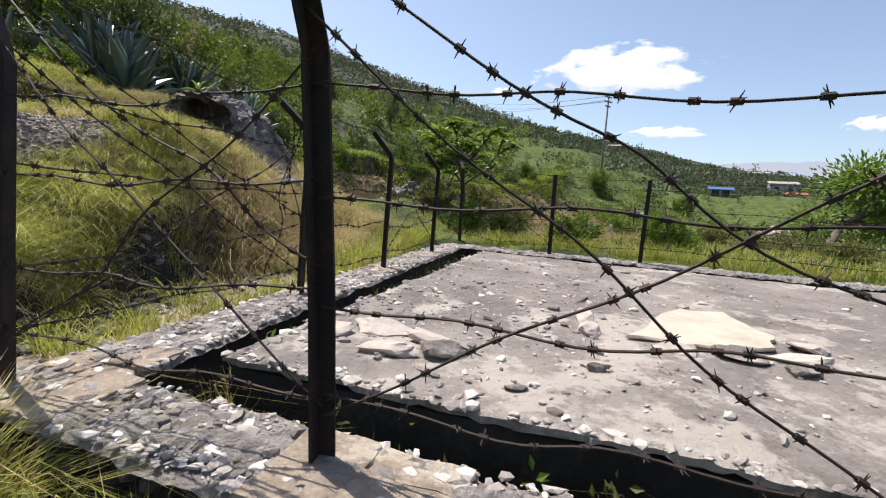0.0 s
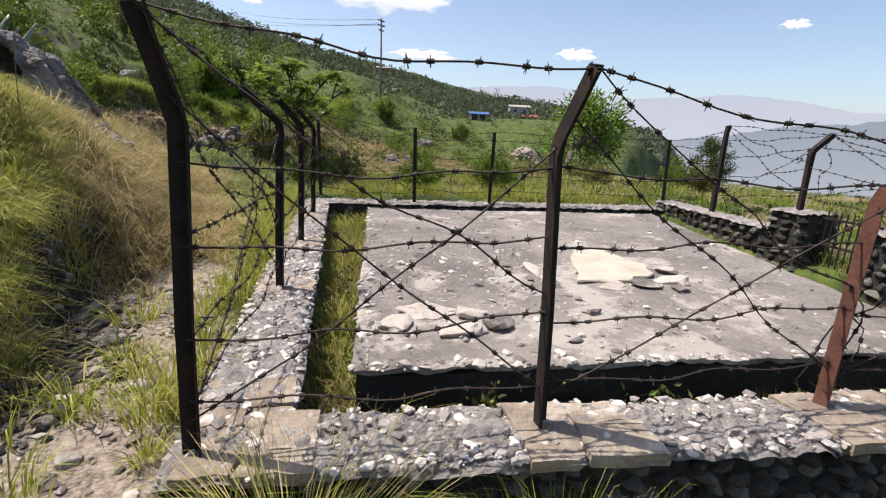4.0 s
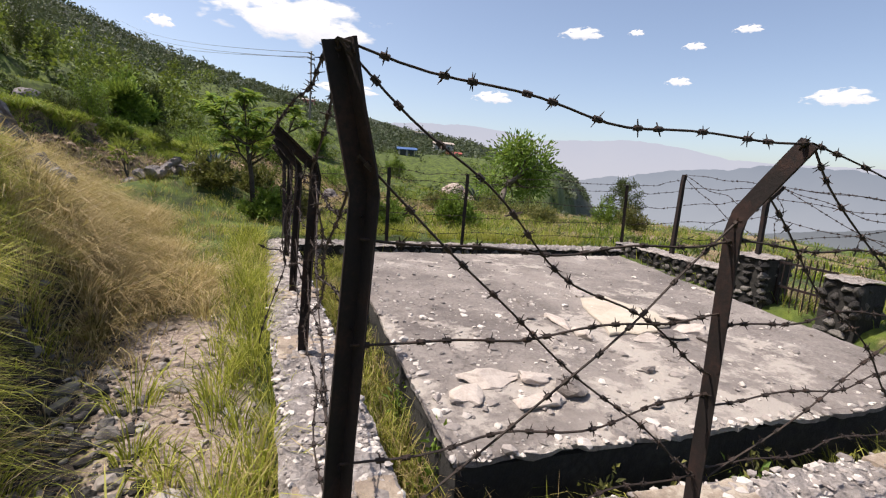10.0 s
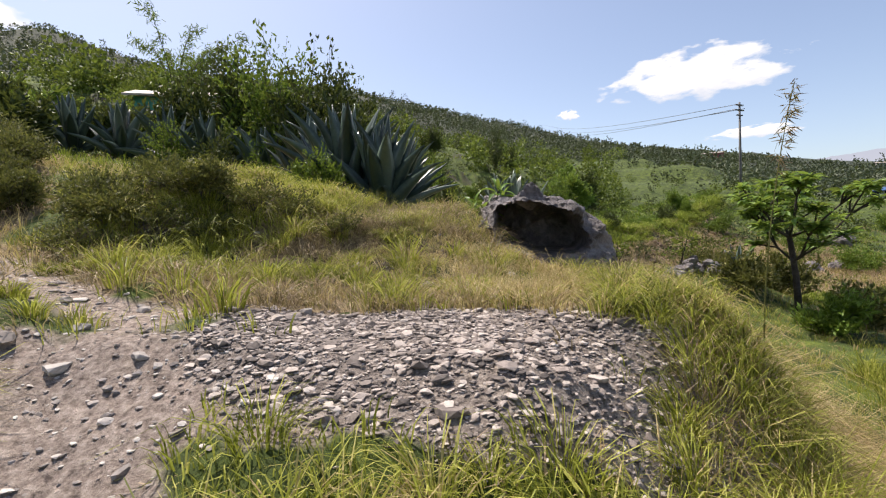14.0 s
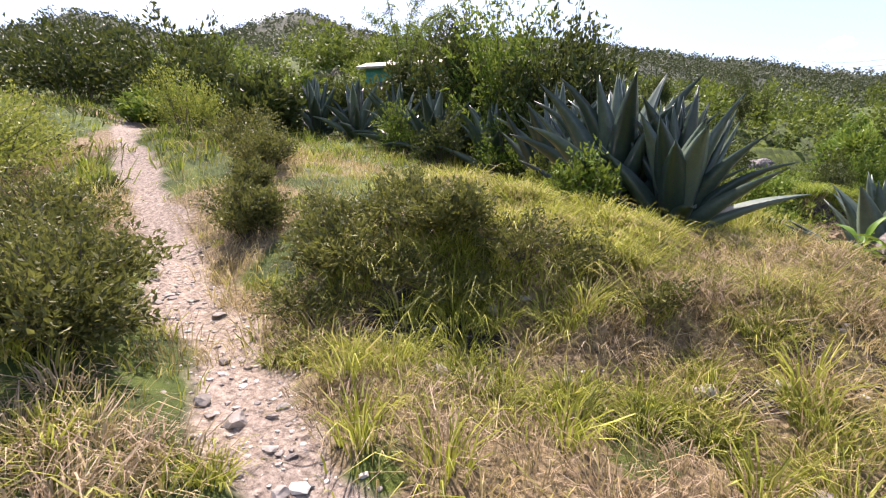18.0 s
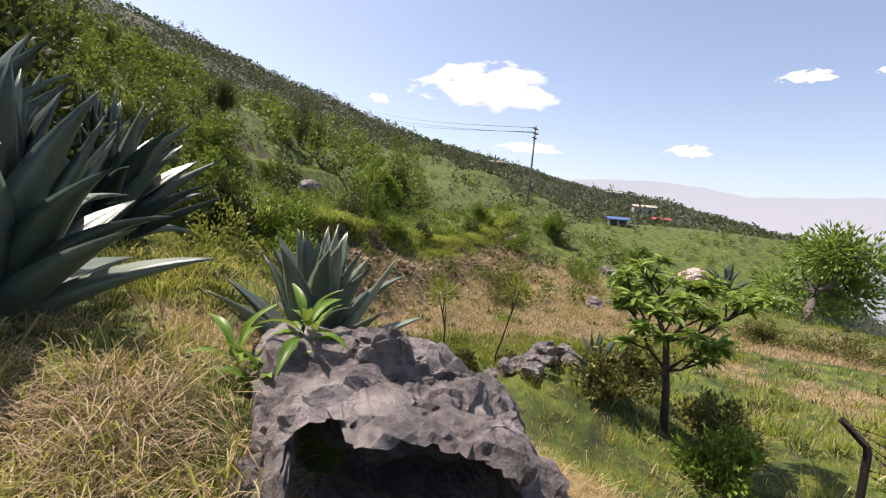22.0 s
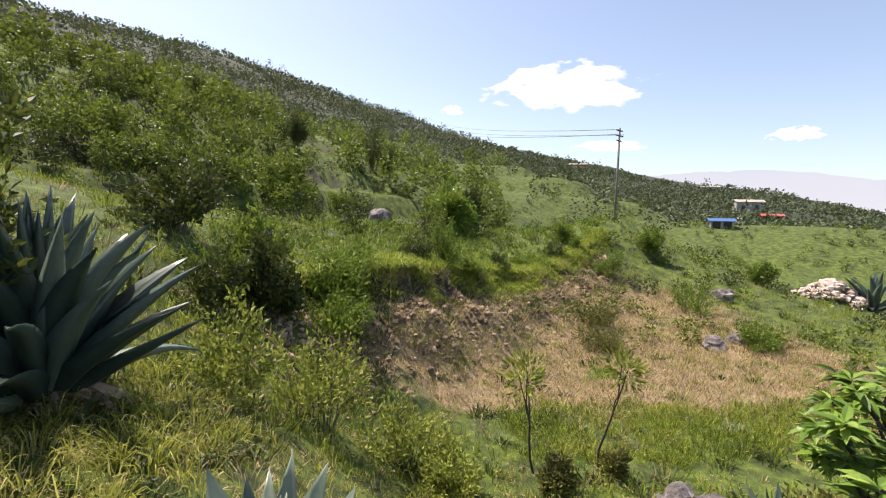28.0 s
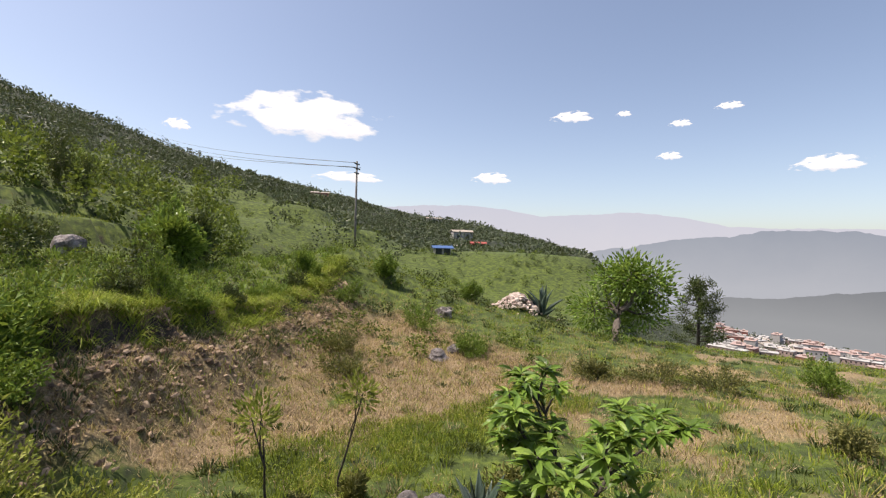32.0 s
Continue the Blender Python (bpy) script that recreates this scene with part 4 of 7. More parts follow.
def leafset(c, d, length, width, rng, fold=0.25):
    """Folded lens-shaped leaves at c (n, 3), pointing along d (n, 3). Two triangles each."""
    n = len(c)
    d = d / (np.linalg.norm(d, axis=1)[:, None] + 1e-9)
    r = rng.normal(size=(n, 3))
    s = np.cross(d, r)
    s /= np.linalg.norm(s, axis=1)[:, None] + 1e-9
    nrm = np.cross(s, d)
    length, width = np.broadcast_to(length, n)[:, None], np.broadcast_to(width, n)[:, None]
    mid = c + d * length * 0.45 + nrm * width * fold
    V = np.stack([c, mid + s * width / 2, c + d * length, mid - s * width / 2], 1).reshape(-1, 3)
    b = (np.arange(n) * 4)[:, None]
    return V, np.concatenate([b + np.array([0, 1, 2]), b + np.array([0, 2, 3])], 0)


LEAF_GREEN = foliage("broad_green_leaves", (0.03, 0.055, 0.008), (0.105, 0.18, 0.022), (0.23, 0.33, 0.05), through_light=0.28)
LEAF_DARK = foliage("dark_green_leaves", (0.016, 0.026, 0.008), (0.04, 0.062, 0.016), (0.1, 0.125, 0.035), through_light=0.15)
LEAF_LIME = foliage("yellow_green_leaves", (0.045, 0.06, 0.01), (0.21, 0.25, 0.04), (0.48, 0.48, 0.12), through_light=0.3)
LEAF_GREY = foliage("grey_green_leaves", (0.025, 0.03, 0.01), (0.115, 0.118, 0.036), (0.3, 0.275, 0.085), through_light=0.2)
LEAF_WEED = foliage("small_dark_weed_leaves", (0.018, 0.022, 0.008), (0.1, 0.106, 0.03), (0.25, 0.235, 0.08), through_light=0.2)
LEAF_BRIGHT = foliage("fresh_green_leaves", (0.05, 0.11, 0.015), (0.12, 0.23, 0.03), (0.24, 0.38, 0.07), rough=0.4, vary="object")
LEAF_TREE = foliage("lance_green_leaves", (0.035, 0.065, 0.011), (0.13, 0.23, 0.035), (0.3, 0.42, 0.085), rough=0.4)
GRASS_GREEN = foliage("green_grass", (0.02, 0.026, 0.005), (0.225, 0.25, 0.03), (0.48, 0.47, 0.1), through_light=0.38, scale=1.7, dead=(0.48, 0.36, 0.18))
GRASS_LUSH = foliage("lush_yellow_green_grass", (0.028, 0.036, 0.006), (0.3, 0.325, 0.036), (0.56, 0.54, 0.13), through_light=0.4, scale=1.7, dead=(0.52, 0.4, 0.2))
GRASS_DRY = foliage("dry_straw_grass", (0.08, 0.05, 0.025), (0.43, 0.31, 0.15), (0.72, 0.58, 0.33), through_light=0.36, scale=1.2)
GRASS_BROWN = foliage("withered_brown_grass", (0.05, 0.03, 0.02), (0.32, 0.22, 0.145), (0.6, 0.47, 0.33), through_light=0.25, scale=1.2)
MEADOW = foliage("meadow_grass", (0.014, 0.022, 0.004), (0.145, 0.21, 0.02), (0.35, 0.39, 0.055), scale=0.5, through_light=0.3, dead=(0.36, 0.27, 0.12))
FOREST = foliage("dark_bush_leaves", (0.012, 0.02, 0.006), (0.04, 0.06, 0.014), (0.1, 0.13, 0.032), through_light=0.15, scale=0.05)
FAR_GREEN = foliage("fresh_terrace_grass", (0.03, 0.045, 0.005), (0.17, 0.245, 0.02), (0.36, 0.42, 0.055), scale=0.6, through_light=0.35, dead=(0.34, 0.27, 0.11))
# Far scrub: the grey of distance haze is put into the leaf colour.
HILLWOOD = foliage("haze_greyed_hillside_scrub", (0.024, 0.034, 0.02), (0.072, 0.094, 0.05), (0.145, 0.172, 0.098), through_light=0.1, scale=0.03)
FOREST_LIGHT = foliage("hillside_orchard", (0.014, 0.024, 0.004), (0.085, 0.13, 0.017), (0.25, 0.32, 0.05), through_light=0.25, scale=0.09)


def compound_at(x, y, m=0.0):
    u, v = uv(x, y)
    return (u > -m) & (u < 6.4 + m) & (v > -m) & (v < 6.9 + m)


def scatter(rng, n, r0, r1, cx=-3.7, cy=5.2, power=1.0):
    r = r0 + (r1 - r0) * rng.uniform(0, 1, n) ** power
    a = rng.uniform(0, 2 * np.pi, n)
    return np.column_stack([cx + r * np.sin(a), cy + r * np.cos(a)])


def keep(pts, rng, *weights):
    w = np.ones(len(pts))
    for f in weights:
        w = w * f(pts[:, 0], pts[:, 1])
    return pts[rng.uniform(0, 1, len(pts)) < w]


def open_ground(x, y):
    bare = np.maximum(gravel_at(x, y) * 0.985, np.clip(dirt_at(x, y) * 1.15, 0, 0.97))
    boulder = np.hypot((x + 3.6) / 0.95, (y - 7.75) / 0.85) < 1
    before = np.where((x > -4.7) & (x < -2.7) & (y > 5.9) & (y < 7.4), 0.4, 1.0)
    worn = np.where((x > -7.3) & (x < -4.5) & (y > 4.7) & (y < 6.6), 0.25, 1.0)
    return np.where(compound_at(x, y, 0.02) | boulder, 0, (1 - bare) * before * worn * (1 - 0.85 * scarp_at(x, y)) * (1 - 0.9 * bank_face(x, y)))


def seen_side(x, y):
    """Thin out what lies behind the walk and is never in view."""
    az = np.degrees(np.arctan2(x + 3.5, y + 1.0))
    return np.where((az > 95) | (az < -88), 0.03, 1.0)


def green_side(x, y):
    return 1 - 0.85 * dry_at(x, y)


# ---- grass ----
rng = np.random.default_rng(1001)
P = keep(scatter(rng, 9000, 0.2, 11), rng, open_ground, seen_side, green_side)
grass("short_grass", "short uneven green and yellowing turf", P, rng, 11, 0.13, 0.007, 0.13, GRASS_GREEN, 0.6)
P = keep(scatter(rng, 3600, 0.3, 10), rng, open_ground, seen_side, green_side, lambda x, y: 0.25 + 0.75 * (fbm(x, y, 1.1, 3.0) > 0.05))
grass("grass_tufts", "arching yellow-green grass tufts", P, rng, 24, 0.2, 0.0075, 0.1, GRASS_LUSH, 0.9)
P = keep(scatter(rng, 6500, 0.2, 10), rng, open_ground, seen_side, lambda x, y: 0.16 + 0.86 * dry_at(x, y))
grass("dry_grass", "straw-coloured dry grass lying over the bank", P, rng, 20, 0.22, 0.006, 0.14, GRASS_DRY, 1.0)
P = keep(scatter(rng, 5500, 0.2, 10), rng, open_ground, seen_side, lambda x, y: 0.22 + 0.6 * dry_at(x, y))
grass("withered_grass", "withered brown stalks between the green tufts", P, rng, 14, 0.15, 0.006, 0.12, GRASS_BROWN, 0.9)


def edge_of_bank(x, y):
    line = -2.6 - 0.5 * np.clip(3.0 - y, 0, 3)
    return step(0.75, 0.1, np.abs(x - line + 0.2)) * step(2.2, 3.2, y) * step(7.4, 6.2, y)


P = keep(np.column_stack([rng.uniform(-3.8, -1.6, 3000), rng.uniform(2.0, 7.6, 3000)]), rng, open_ground, edge_of_bank)
A = P[P[:, 0] < -2.75]
grass("bank_grass", "long green grass hanging over the edge of the bank", A[::5], rng, 26, 0.2, 0.006, 0.1, GRASS_GREEN, 0.95)
P = P[P[:, 0] >= -2.7]
P = P[P[:, 1] > 4.5]
grass("bank_straw", "long dry grass hanging down the bank", P[::2], rng, 34, 0.32, 0.006, 0.12, GRASS_DRY, 1.25)
P = keep(np.column_stack([rng.uniform(-3.5, -2.0, 260), rng.uniform(2.9, 7.0, 260)]), rng, open_ground)
face = P[:, 0] + 0.3 * fbm(P[:, 0], P[:, 1], 0.8, 3.0) > -2.72
grass("straw_clumps", "domed clumps of golden dry grass on the bank", P[face & (P[:, 1] > 4.6)], rng, 100, 0.38, 0.009, 0.1, GRASS_DRY, 1.3)
grass("green_clumps", "domed clumps of green grass along the top of the bank", P[~face], rng, 110, 0.22, 0.006, 0.11, GRASS_GREEN, 1.25)
Q = np.column_stack([rng.uniform(-3.5, -2.78, 64), rng.uniform(2.2, 5.6, 64)])
Q[:, 0] -= 0.5 * np.clip(3.0 - Q[:, 1], 0, 3)
grass("crest_tufts", "tall bright tufts on the crest of the bank", Q, rng, 110, 0.27, 0.005, 0.13, GRASS_LUSH, 1.1)
grass("crest_straw", "withered tufts between the green ones on the crest of the bank", Q[::2] + 0.13, rng, 90, 0.2, 0.005, 0.15, GRASS_BROWN, 1.2)
Q = keep(np.column_stack([rng.uniform(-2.9, -1.3, 260), rng.uniform(4.8, 9.4, 260)]), rng, open_ground)
Q = Q[fbm(Q[:, 0], Q[:, 1], 0.9, 6.0) > -0.35]
grass("golden_clumps", "thick golden clumps of drooping dry grass beside the path", Q, rng, 110, 0.36, 0.007, 0.13, GRASS_DRY, 1.2)
x, y = rng.uniform(-0.3, 0.06, 130), rng.uniform(1.7, 4.4, 130)
P = np.column_stack([x - 2.6 - 0.5 * np.clip(3.0 - y, 0, 3), y])
P[:, 0] -= 0.24
grass("overhang_grass", "long grass hanging over the undercut of the bank", P[::3], rng, 120, 0.32, 0.006, 0.12, GRASS_LUSH, 1.4)
grass("overhang_straw", "dry grass hanging over the undercut of the bank", P[1::6], rng, 60, 0.32, 0.005, 0.12, GRASS_DRY, 1.5)
P = np.column_stack([rng.uniform(-7.0, -5.7, 150), rng.uniform(6.75, 7.6, 150)])
grass("mound_crest", "bright yellow-green grass on the crest of the mound", P, rng, 50, 0.24, 0.009, 0.11, GRASS_LUSH, 1.0)
P = keep(np.column_stack([rng.uniform(-5.0, -2.9, 130), rng.uniform(2.3, 3.9, 130)]), rng, open_ground)
grass("terrace_clumps", "thick clumps of bright green grass in front of the gravel", P, rng, 90, 0.23, 0.006, 0.12, GRASS_LUSH, 1.1)
P = np.column_stack([rng.uniform(-9.2, -5.9, 210), rng.uniform(2.2, 4.5, 210)])
grass("verge_tufts", "yellow-green grass clumps beside the track", keep(P[:95], rng, open_ground), rng, 90, 0.24, 0.007, 0.1, GRASS_LUSH, 0.95)
grass("verge_straw", "withered clumps beside the track", keep(P[95:], rng, open_ground), rng, 80, 0.22, 0.006, 0.12, GRASS_BROWN, 1.1)
x = rng.uniform(-7.6, -5.9, 60)
P = np.column_stack([x, 6.45 + 0.31 * (x + 6.1) + rng.normal(size=60) * 0.15])
grass("scarp_grass", "grass hanging over the earth scarp of the mound", P, rng, 60, 0.26, 0.007, 0.1, GRASS_LUSH, 1.2)
x = rng.uniform(-7.4, -4.8, 60)
P = np.column_stack([x, 5.75 + 0.31 * (x + 6.1) + rng.normal(size=60) * 0.14])
grass("scarp_foot_grass", "tufts at the foot of the scarp", P, rng, 60, 0.2, 0.007, 0.09, GRASS_GREEN, 1.0)
P = keep(scatter(rng, 9000, 0.2, 9), rng, open_ground, seen_side, lambda x, y: 0.25 + 0.75 * dry_at(x, y))
grass("litter", "flattened dead grass and leaf litter on the ground", P, rng, 9, 0.045, 0.007, 0.16, GRASS_BROWN, 2.2)
P = np.column_stack([rng.uniform(-6.0, -4.3, 120), rng.uniform(6.3, 8.0, 120)])
grass("straw_mat", "matted straw lying over the end of the mound", P, rng, 40, 0.13, 0.006, 0.14, GRASS_DRY, 2.0)
P = np.column_stack([rng.uniform(-4.6, -2.5, 260), rng.uniform(5.9, 7.25, 260)])
grass("boulder_foot_grass", "short dry grass at the foot of the boulder", P, rng, 40, 0.11, 0.006, 0.13, GRASS_DRY, 1.4)
P = keep(np.column_stack([rng.uniform(-7.6, -4.3, 620), rng.uniform(4.9, 7.6, 620)]), rng, open_ground)
grass("mound_thatch", "drooping withered tufts over the foot of the mound", P, rng, 62, 0.18, 0.005, 0.13, GRASS_BROWN, 1.4)
grass("mound_tufts", "small dull green tufts on the mound", P[::9] + 0.07, rng, 60, 0.2, 0.005, 0.1, GRASS_GREEN, 1.1)
P = np.column_stack([rng.uniform(-8.2, -6.0, 130), rng.uniform(6.9, 8.3, 130)])
grass("mound_grass", "long arching yellow-green grass on the mound", P, rng, 34, 0.25, 0.009, 0.1, GRASS_LUSH, 0.95)
P = np.array([(-6.55, 4.95), (-6.2, 5.0), (-5.7, 4.7), (-4.9, 5.3), (-7.3, 3.9), (-7.0, 3.6), (-6.6, 3.3), (-7.6, 3.6), (-6.9, 5.25), (-5.2, 5.6), (-4.6, 5.75), (-5.9, 5.5), (-6.35, 3.0), (-5.0, 6.3), (-4.6, 6.5)])
grass("track_tufts", "bright green grass tufts beside the track", P, rng, 70, 0.26, 0.009, 0.1, GRASS_LUSH, 0.85)
P = keep(np.column_stack([rng.uniform(-5.9, -4.1, 110), rng.uniform(5.4, 7.2, 110)]), rng, open_ground)
grass("mound_domes", "domed olive-green grass clumps on the end of the mound", P[fbm(P[:, 0], P[:, 1], 0.7, 2.0) > 0.1], rng, 150, 0.2, 0.0055, 0.1, GRASS_GREEN, 1.25)
x = rng.uniform(-1.2, 8.0, 700)
P = np.column_stack([x, rng.uniform(15.2, 17.7, 700)])
grass("field_edge_grass", "lush green grass along the near edge of the field", P, rng, 26, 0.2, 0.014, 0.16, MEADOW, 0.7)
# along the foot of the walls and in the trench
P = np.array([at_uv(rng.uniform(-0.35, 0.02), rng.uniform(0.6, 6.6)) for _ in range(150)] + [at_uv(rng.uniform(0.2, 4.6), rng.uniform(-0.5, -0.06)) for _ in range(120)] + [at_uv(rng.uniform(0.6, 6.0), 6.85 + rng.uniform(0, 0.6)) for _ in range(120)])
grass("wall_foot_grass", "grass growing along the foot of the wall", P, rng, 24, 0.3, 0.007, 0.08, GRASS_LUSH, 0.7)
P = np.array([at_uv(rng.uniform(0.5, 0.86), rng.uniform(0.6, 6.2) - 0.2 * rng.uniform()) for _ in range(120)] + [at_uv(rng.uniform(0.6, 4.4), rng.uniform(0.46, 0.62)) for _ in range(25)] + [at_uv(rng.uniform(0.6, 5.6), rng.uniform(5.9, 6.3)) for _ in range(120)])
grass("trench_grass", "rank grass filling the trench beside the slab", P, rng, 30, 0.36, 0.006, 0.12, GRASS_GREEN, 0.95)
P = np.array([at_uv(rng.uniform(0.52, 0.9), rng.uniform(0.6, 5.0)) for _ in range(60)])
grass("trench_straw", "dry stalks in the trench beside the slab", P, rng, 22, 0.38, 0.005, 0.1, GRASS_DRY, 0.9)
P = np.array([at_uv(u, v) for u, v in ((1.35, -0.28), (1.6, -0.35), (1.85, -0.3), (2.1, -0.4), (2.6, -0.3), (0.5, -0.3), (3.3, -0.35), (1.7, -0.18))])
grass("wall_front_clumps", "tall golden-green grass clumps in front of the wall", P, rng, 420, 0.5, 0.0042, 0.14, GRASS_GREEN, 1.35)
grass("wall_front_straw", "dry stalks in the clumps in front of the wall", P, rng, 240, 0.5, 0.004, 0.14, GRASS_DRY, 1.45)
P = np.array([(-2.35, 2.6), (-2.2, 3.1), (-2.45, 2.0), (-2.15, 3.6), (-2.6, 1.5), (-2.3, 1.2), (-2.02, 2.1), (-2.75, 0.9), (-2.1, 2.9), (-2.5, 0.5), (-2.2, 1.7)])
grass("path_tufts", "green tufts growing on the stony path", P, rng, 70, 0.24, 0.007, 0.1, GRASS_LUSH, 0.9)
# field, banks and slopes farther off
P = keep(scatter(rng, 13000, 8, 60, power=1.2), rng, open_ground, seen_side, green_side)
grass("meadow_grass", "green meadow grass on the terraces", P, rng, 9, 0.26, 0.022, 0.3, MEADOW, 0.6)
P = keep(scatter(rng, 9000, 9, 58), rng, open_ground, seen_side, green_side, lambda x, y: 0.2 + 0.8 * (fbm(x, y, 3.1, 5.0) > 0.1))
grass("meadow_tufts", "bright green grass on the terraces", P, rng, 9, 0.24, 0.022, 0.28, FAR_GREEN, 0.8)
P = keep(np.column_stack([rng.uniform(-7, 17, 14000), rng.uniform(8, 31, 14000)]), rng, open_ground, lambda x, y: 0.12 + 0.88 * dry_at(x, y))
grass("stubble", "mown straw-coloured grass of the field", P, rng, 7, 0.17, 0.016, 0.25, GRASS_DRY, 0.8)
P = keep(np.column_stack([rng.uniform(-7, 12, 6000), rng.uniform(14, 30, 6000)]), rng, lambda x, y: dry_at(x, y))
grass("bank_thatch", "withered brown grass on the terrace bank", P, rng, 9, 0.22, 0.016, 0.25, GRASS_BROWN, 1.1)


P = keep(scatter(rng, 4200, 8, 34), rng, open_ground, seen_side, green_side, lambda x, y: (fbm(x, y, 2.1, 1.0) > -0.2) * 1.0)
grass("meadow_clumps", "domed clumps of rank grass on the terraces", P[::2], rng, 40, 0.3, 0.013, 0.2, FAR_GREEN, 0.9)
P = keep(scatter(rng, 1500, 8, 34), rng, open_ground, seen_side)
grass("field_weeds", "low dark weeds scattered over the meadow", P, rng, 30, 0.2, 0.03, 0.17, LEAF_DARK, 1.0, "weeds")
P = keep(scatter(rng, 2600, 8, 34), rng, open_ground, seen_side)
grass("brown_tufts", "withered brown tufts in the meadow", P, rng, 16, 0.2, 0.016, 0.18, GRASS_BROWN, 1.0)
P = np.column_stack([rng.uniform(-6.9, -4.9, 170), rng.uniform(9.5, 13.0, 170)])
grass("rank_grass", "rank green grass on the edge of the upper terrace", P, rng, 44, 0.26, 0.009, 0.12, GRASS_GREEN, 0.8)
grass("terrace_weeds", "low dark weeds among the rank grass", P[::2] + 0.11, rng, 30, 0.2, 0.026, 0.14, LEAF_DARK, 1.0, "weeds")
P = keep(np.column_stack([rng.uniform(-3, 14, 2600), rng.uniform(17.5, 29, 2600)]), rng, open_ground, lambda x, y: dry_at(x, y) * (0.25 + 0.75 * (fbm(x, y, 1.5, 8.0) > 0)))
grass("field_tufts", "green grass coming up through the stubble", P, rng, 12, 0.17, 0.014, 0.2, MEADOW, 0.9)
# turf hanging over the crest of the field bank
x = rng.uniform(-6, 9, 900)
P = np.column_stack([x, 21.1 + (2.5 + rng.normal(size=900) * 0.35 + 0.72 * x) / 0.69])
grass("crest_grass", "rank green turf hanging over the crest of the bank", P, rng, 34, 0.42, 0.022, 0.22, FAR_GREEN, 1.3)
P = np.column_stack([x, 21.1 + (rng.uniform(0.2, 2.0, 900) + 0.72 * x) / 0.69])[::14]
grass("bank_weeds", "dark weeds clinging to the earth bank", P, rng, 36, 0.3, 0.03, 0.2, LEAF_DARK, 1.1, "weeds")


# ---- maize-like crop on the far terrace ----
P = np.column_stack([rng.uniform(-8, 16, 2600), rng.uniform(20, 50, 2600)])
dd = -0.72 * P[:, 0] + 0.69 * (P[:, 1] - 21.1)
P = P[(dd > 3.4) & (dd < 12) & (P[:, 1] < 46)]
grass("young_crop", "rows of young leafy crop on the terrace", P, rng, 9, 0.45, 0.06, 0.08, LEAF_GREEN, 0.9, "crop")


# ---- agaves ----
AGAVE = surface("grey_green_agave", (0.018, 0.032, 0.025), (0.046, 0.072, 0.055), (0.11, 0.145, 0.112), 5, 30, 0.34, 0.15, 0.004, vary="object")
AGAVE_DRY = surface("withered_agave_leaf", (0.2, 0.13, 0.08), (0.36, 0.26, 0.16), (0.5, 0.4, 0.28), 7, 40, 0.8, 0.4, 0.006, vary="object")


def agave_leaf(curl, width, seed):
    """A thick channelled leaf one metre long, growing up and curling outward along x."""
    rng = np.random.default_rng(seed)
    b = Build()
    n, rows = 11, []
    twist = rng.uniform(-0.25, 0.25)
    x = z = 0.0
    ang = 0.0
    for i in range(n):
        t = i / (n - 1)
        w = width * (0.62 + 1.0 * math.sin(math.pi * min(1, t * 0.78 + 0.1)) * 0.55) * (1 - t ** 3.2)
        th = 0.05 * (1 - t) ** 0.8 + 0.004
        ch = 0.3 * w * (1 - 0.6 * t)
        tw = twist * t
        prof = [(-w / 2, ch), (-w * 0.26, ch * 0.2), (0, 0), (w * 0.26, ch * 0.2), (w / 2, ch), (w * 0.25, -th), (0, -th * 1.3), (-w * 0.25, -th)]
        ca, sa = math.cos(ang), math.sin(ang)
        for y, h in prof:
            yy, hh = y * math.cos(tw) - h * math.sin(tw), y * math.sin(tw) + h * math.cos(tw)
            rows.append((x - hh * ca, yy, z + hh * sa))
        ang += curl / n * (0.4 + 1.2 * t)
        x += math.sin(ang) / (n - 1)
        z += math.cos(ang) / (n - 1)
    k = 8
    b.add(rows, [(i * k + j, (i + 1) * k + j, (i + 1) * k + (j + 1) % k, i * k + (j + 1) % k) for i in range(n - 1) for j in range(k)] + [tuple(range(k)), tuple((n - 1) * k + j for j in range(k))[::-1]])
    return b.mesh("leaf", AGAVE, True)


AGAVE_LEAVES = [agave_leaf(c, w, 5 + i) for i, (c, w) in enumerate(((0.35, 0.19), (0.6, 0.2), (0.95, 0.17), (0.0, 0.16), (0.45, 0.21)))]
AGAVE_DEAD = [me.copy() for me in AGAVE_LEAVES[1:3]]
for me in AGAVE_DEAD:
    me.materials[0] = AGAVE_DRY


AGAVE_PALE = surface("pale_young_agave", (0.045, 0.068, 0.05), (0.095, 0.13, 0.095), (0.19, 0.23, 0.165), 5, 30, 0.4, 0.15, 0.004, vary="object")
YOUNG_LEAVES = [me.copy() for me in AGAVE_LEAVES]
for me in YOUNG_LEAVES:
    me.materials[0] = AGAVE_PALE


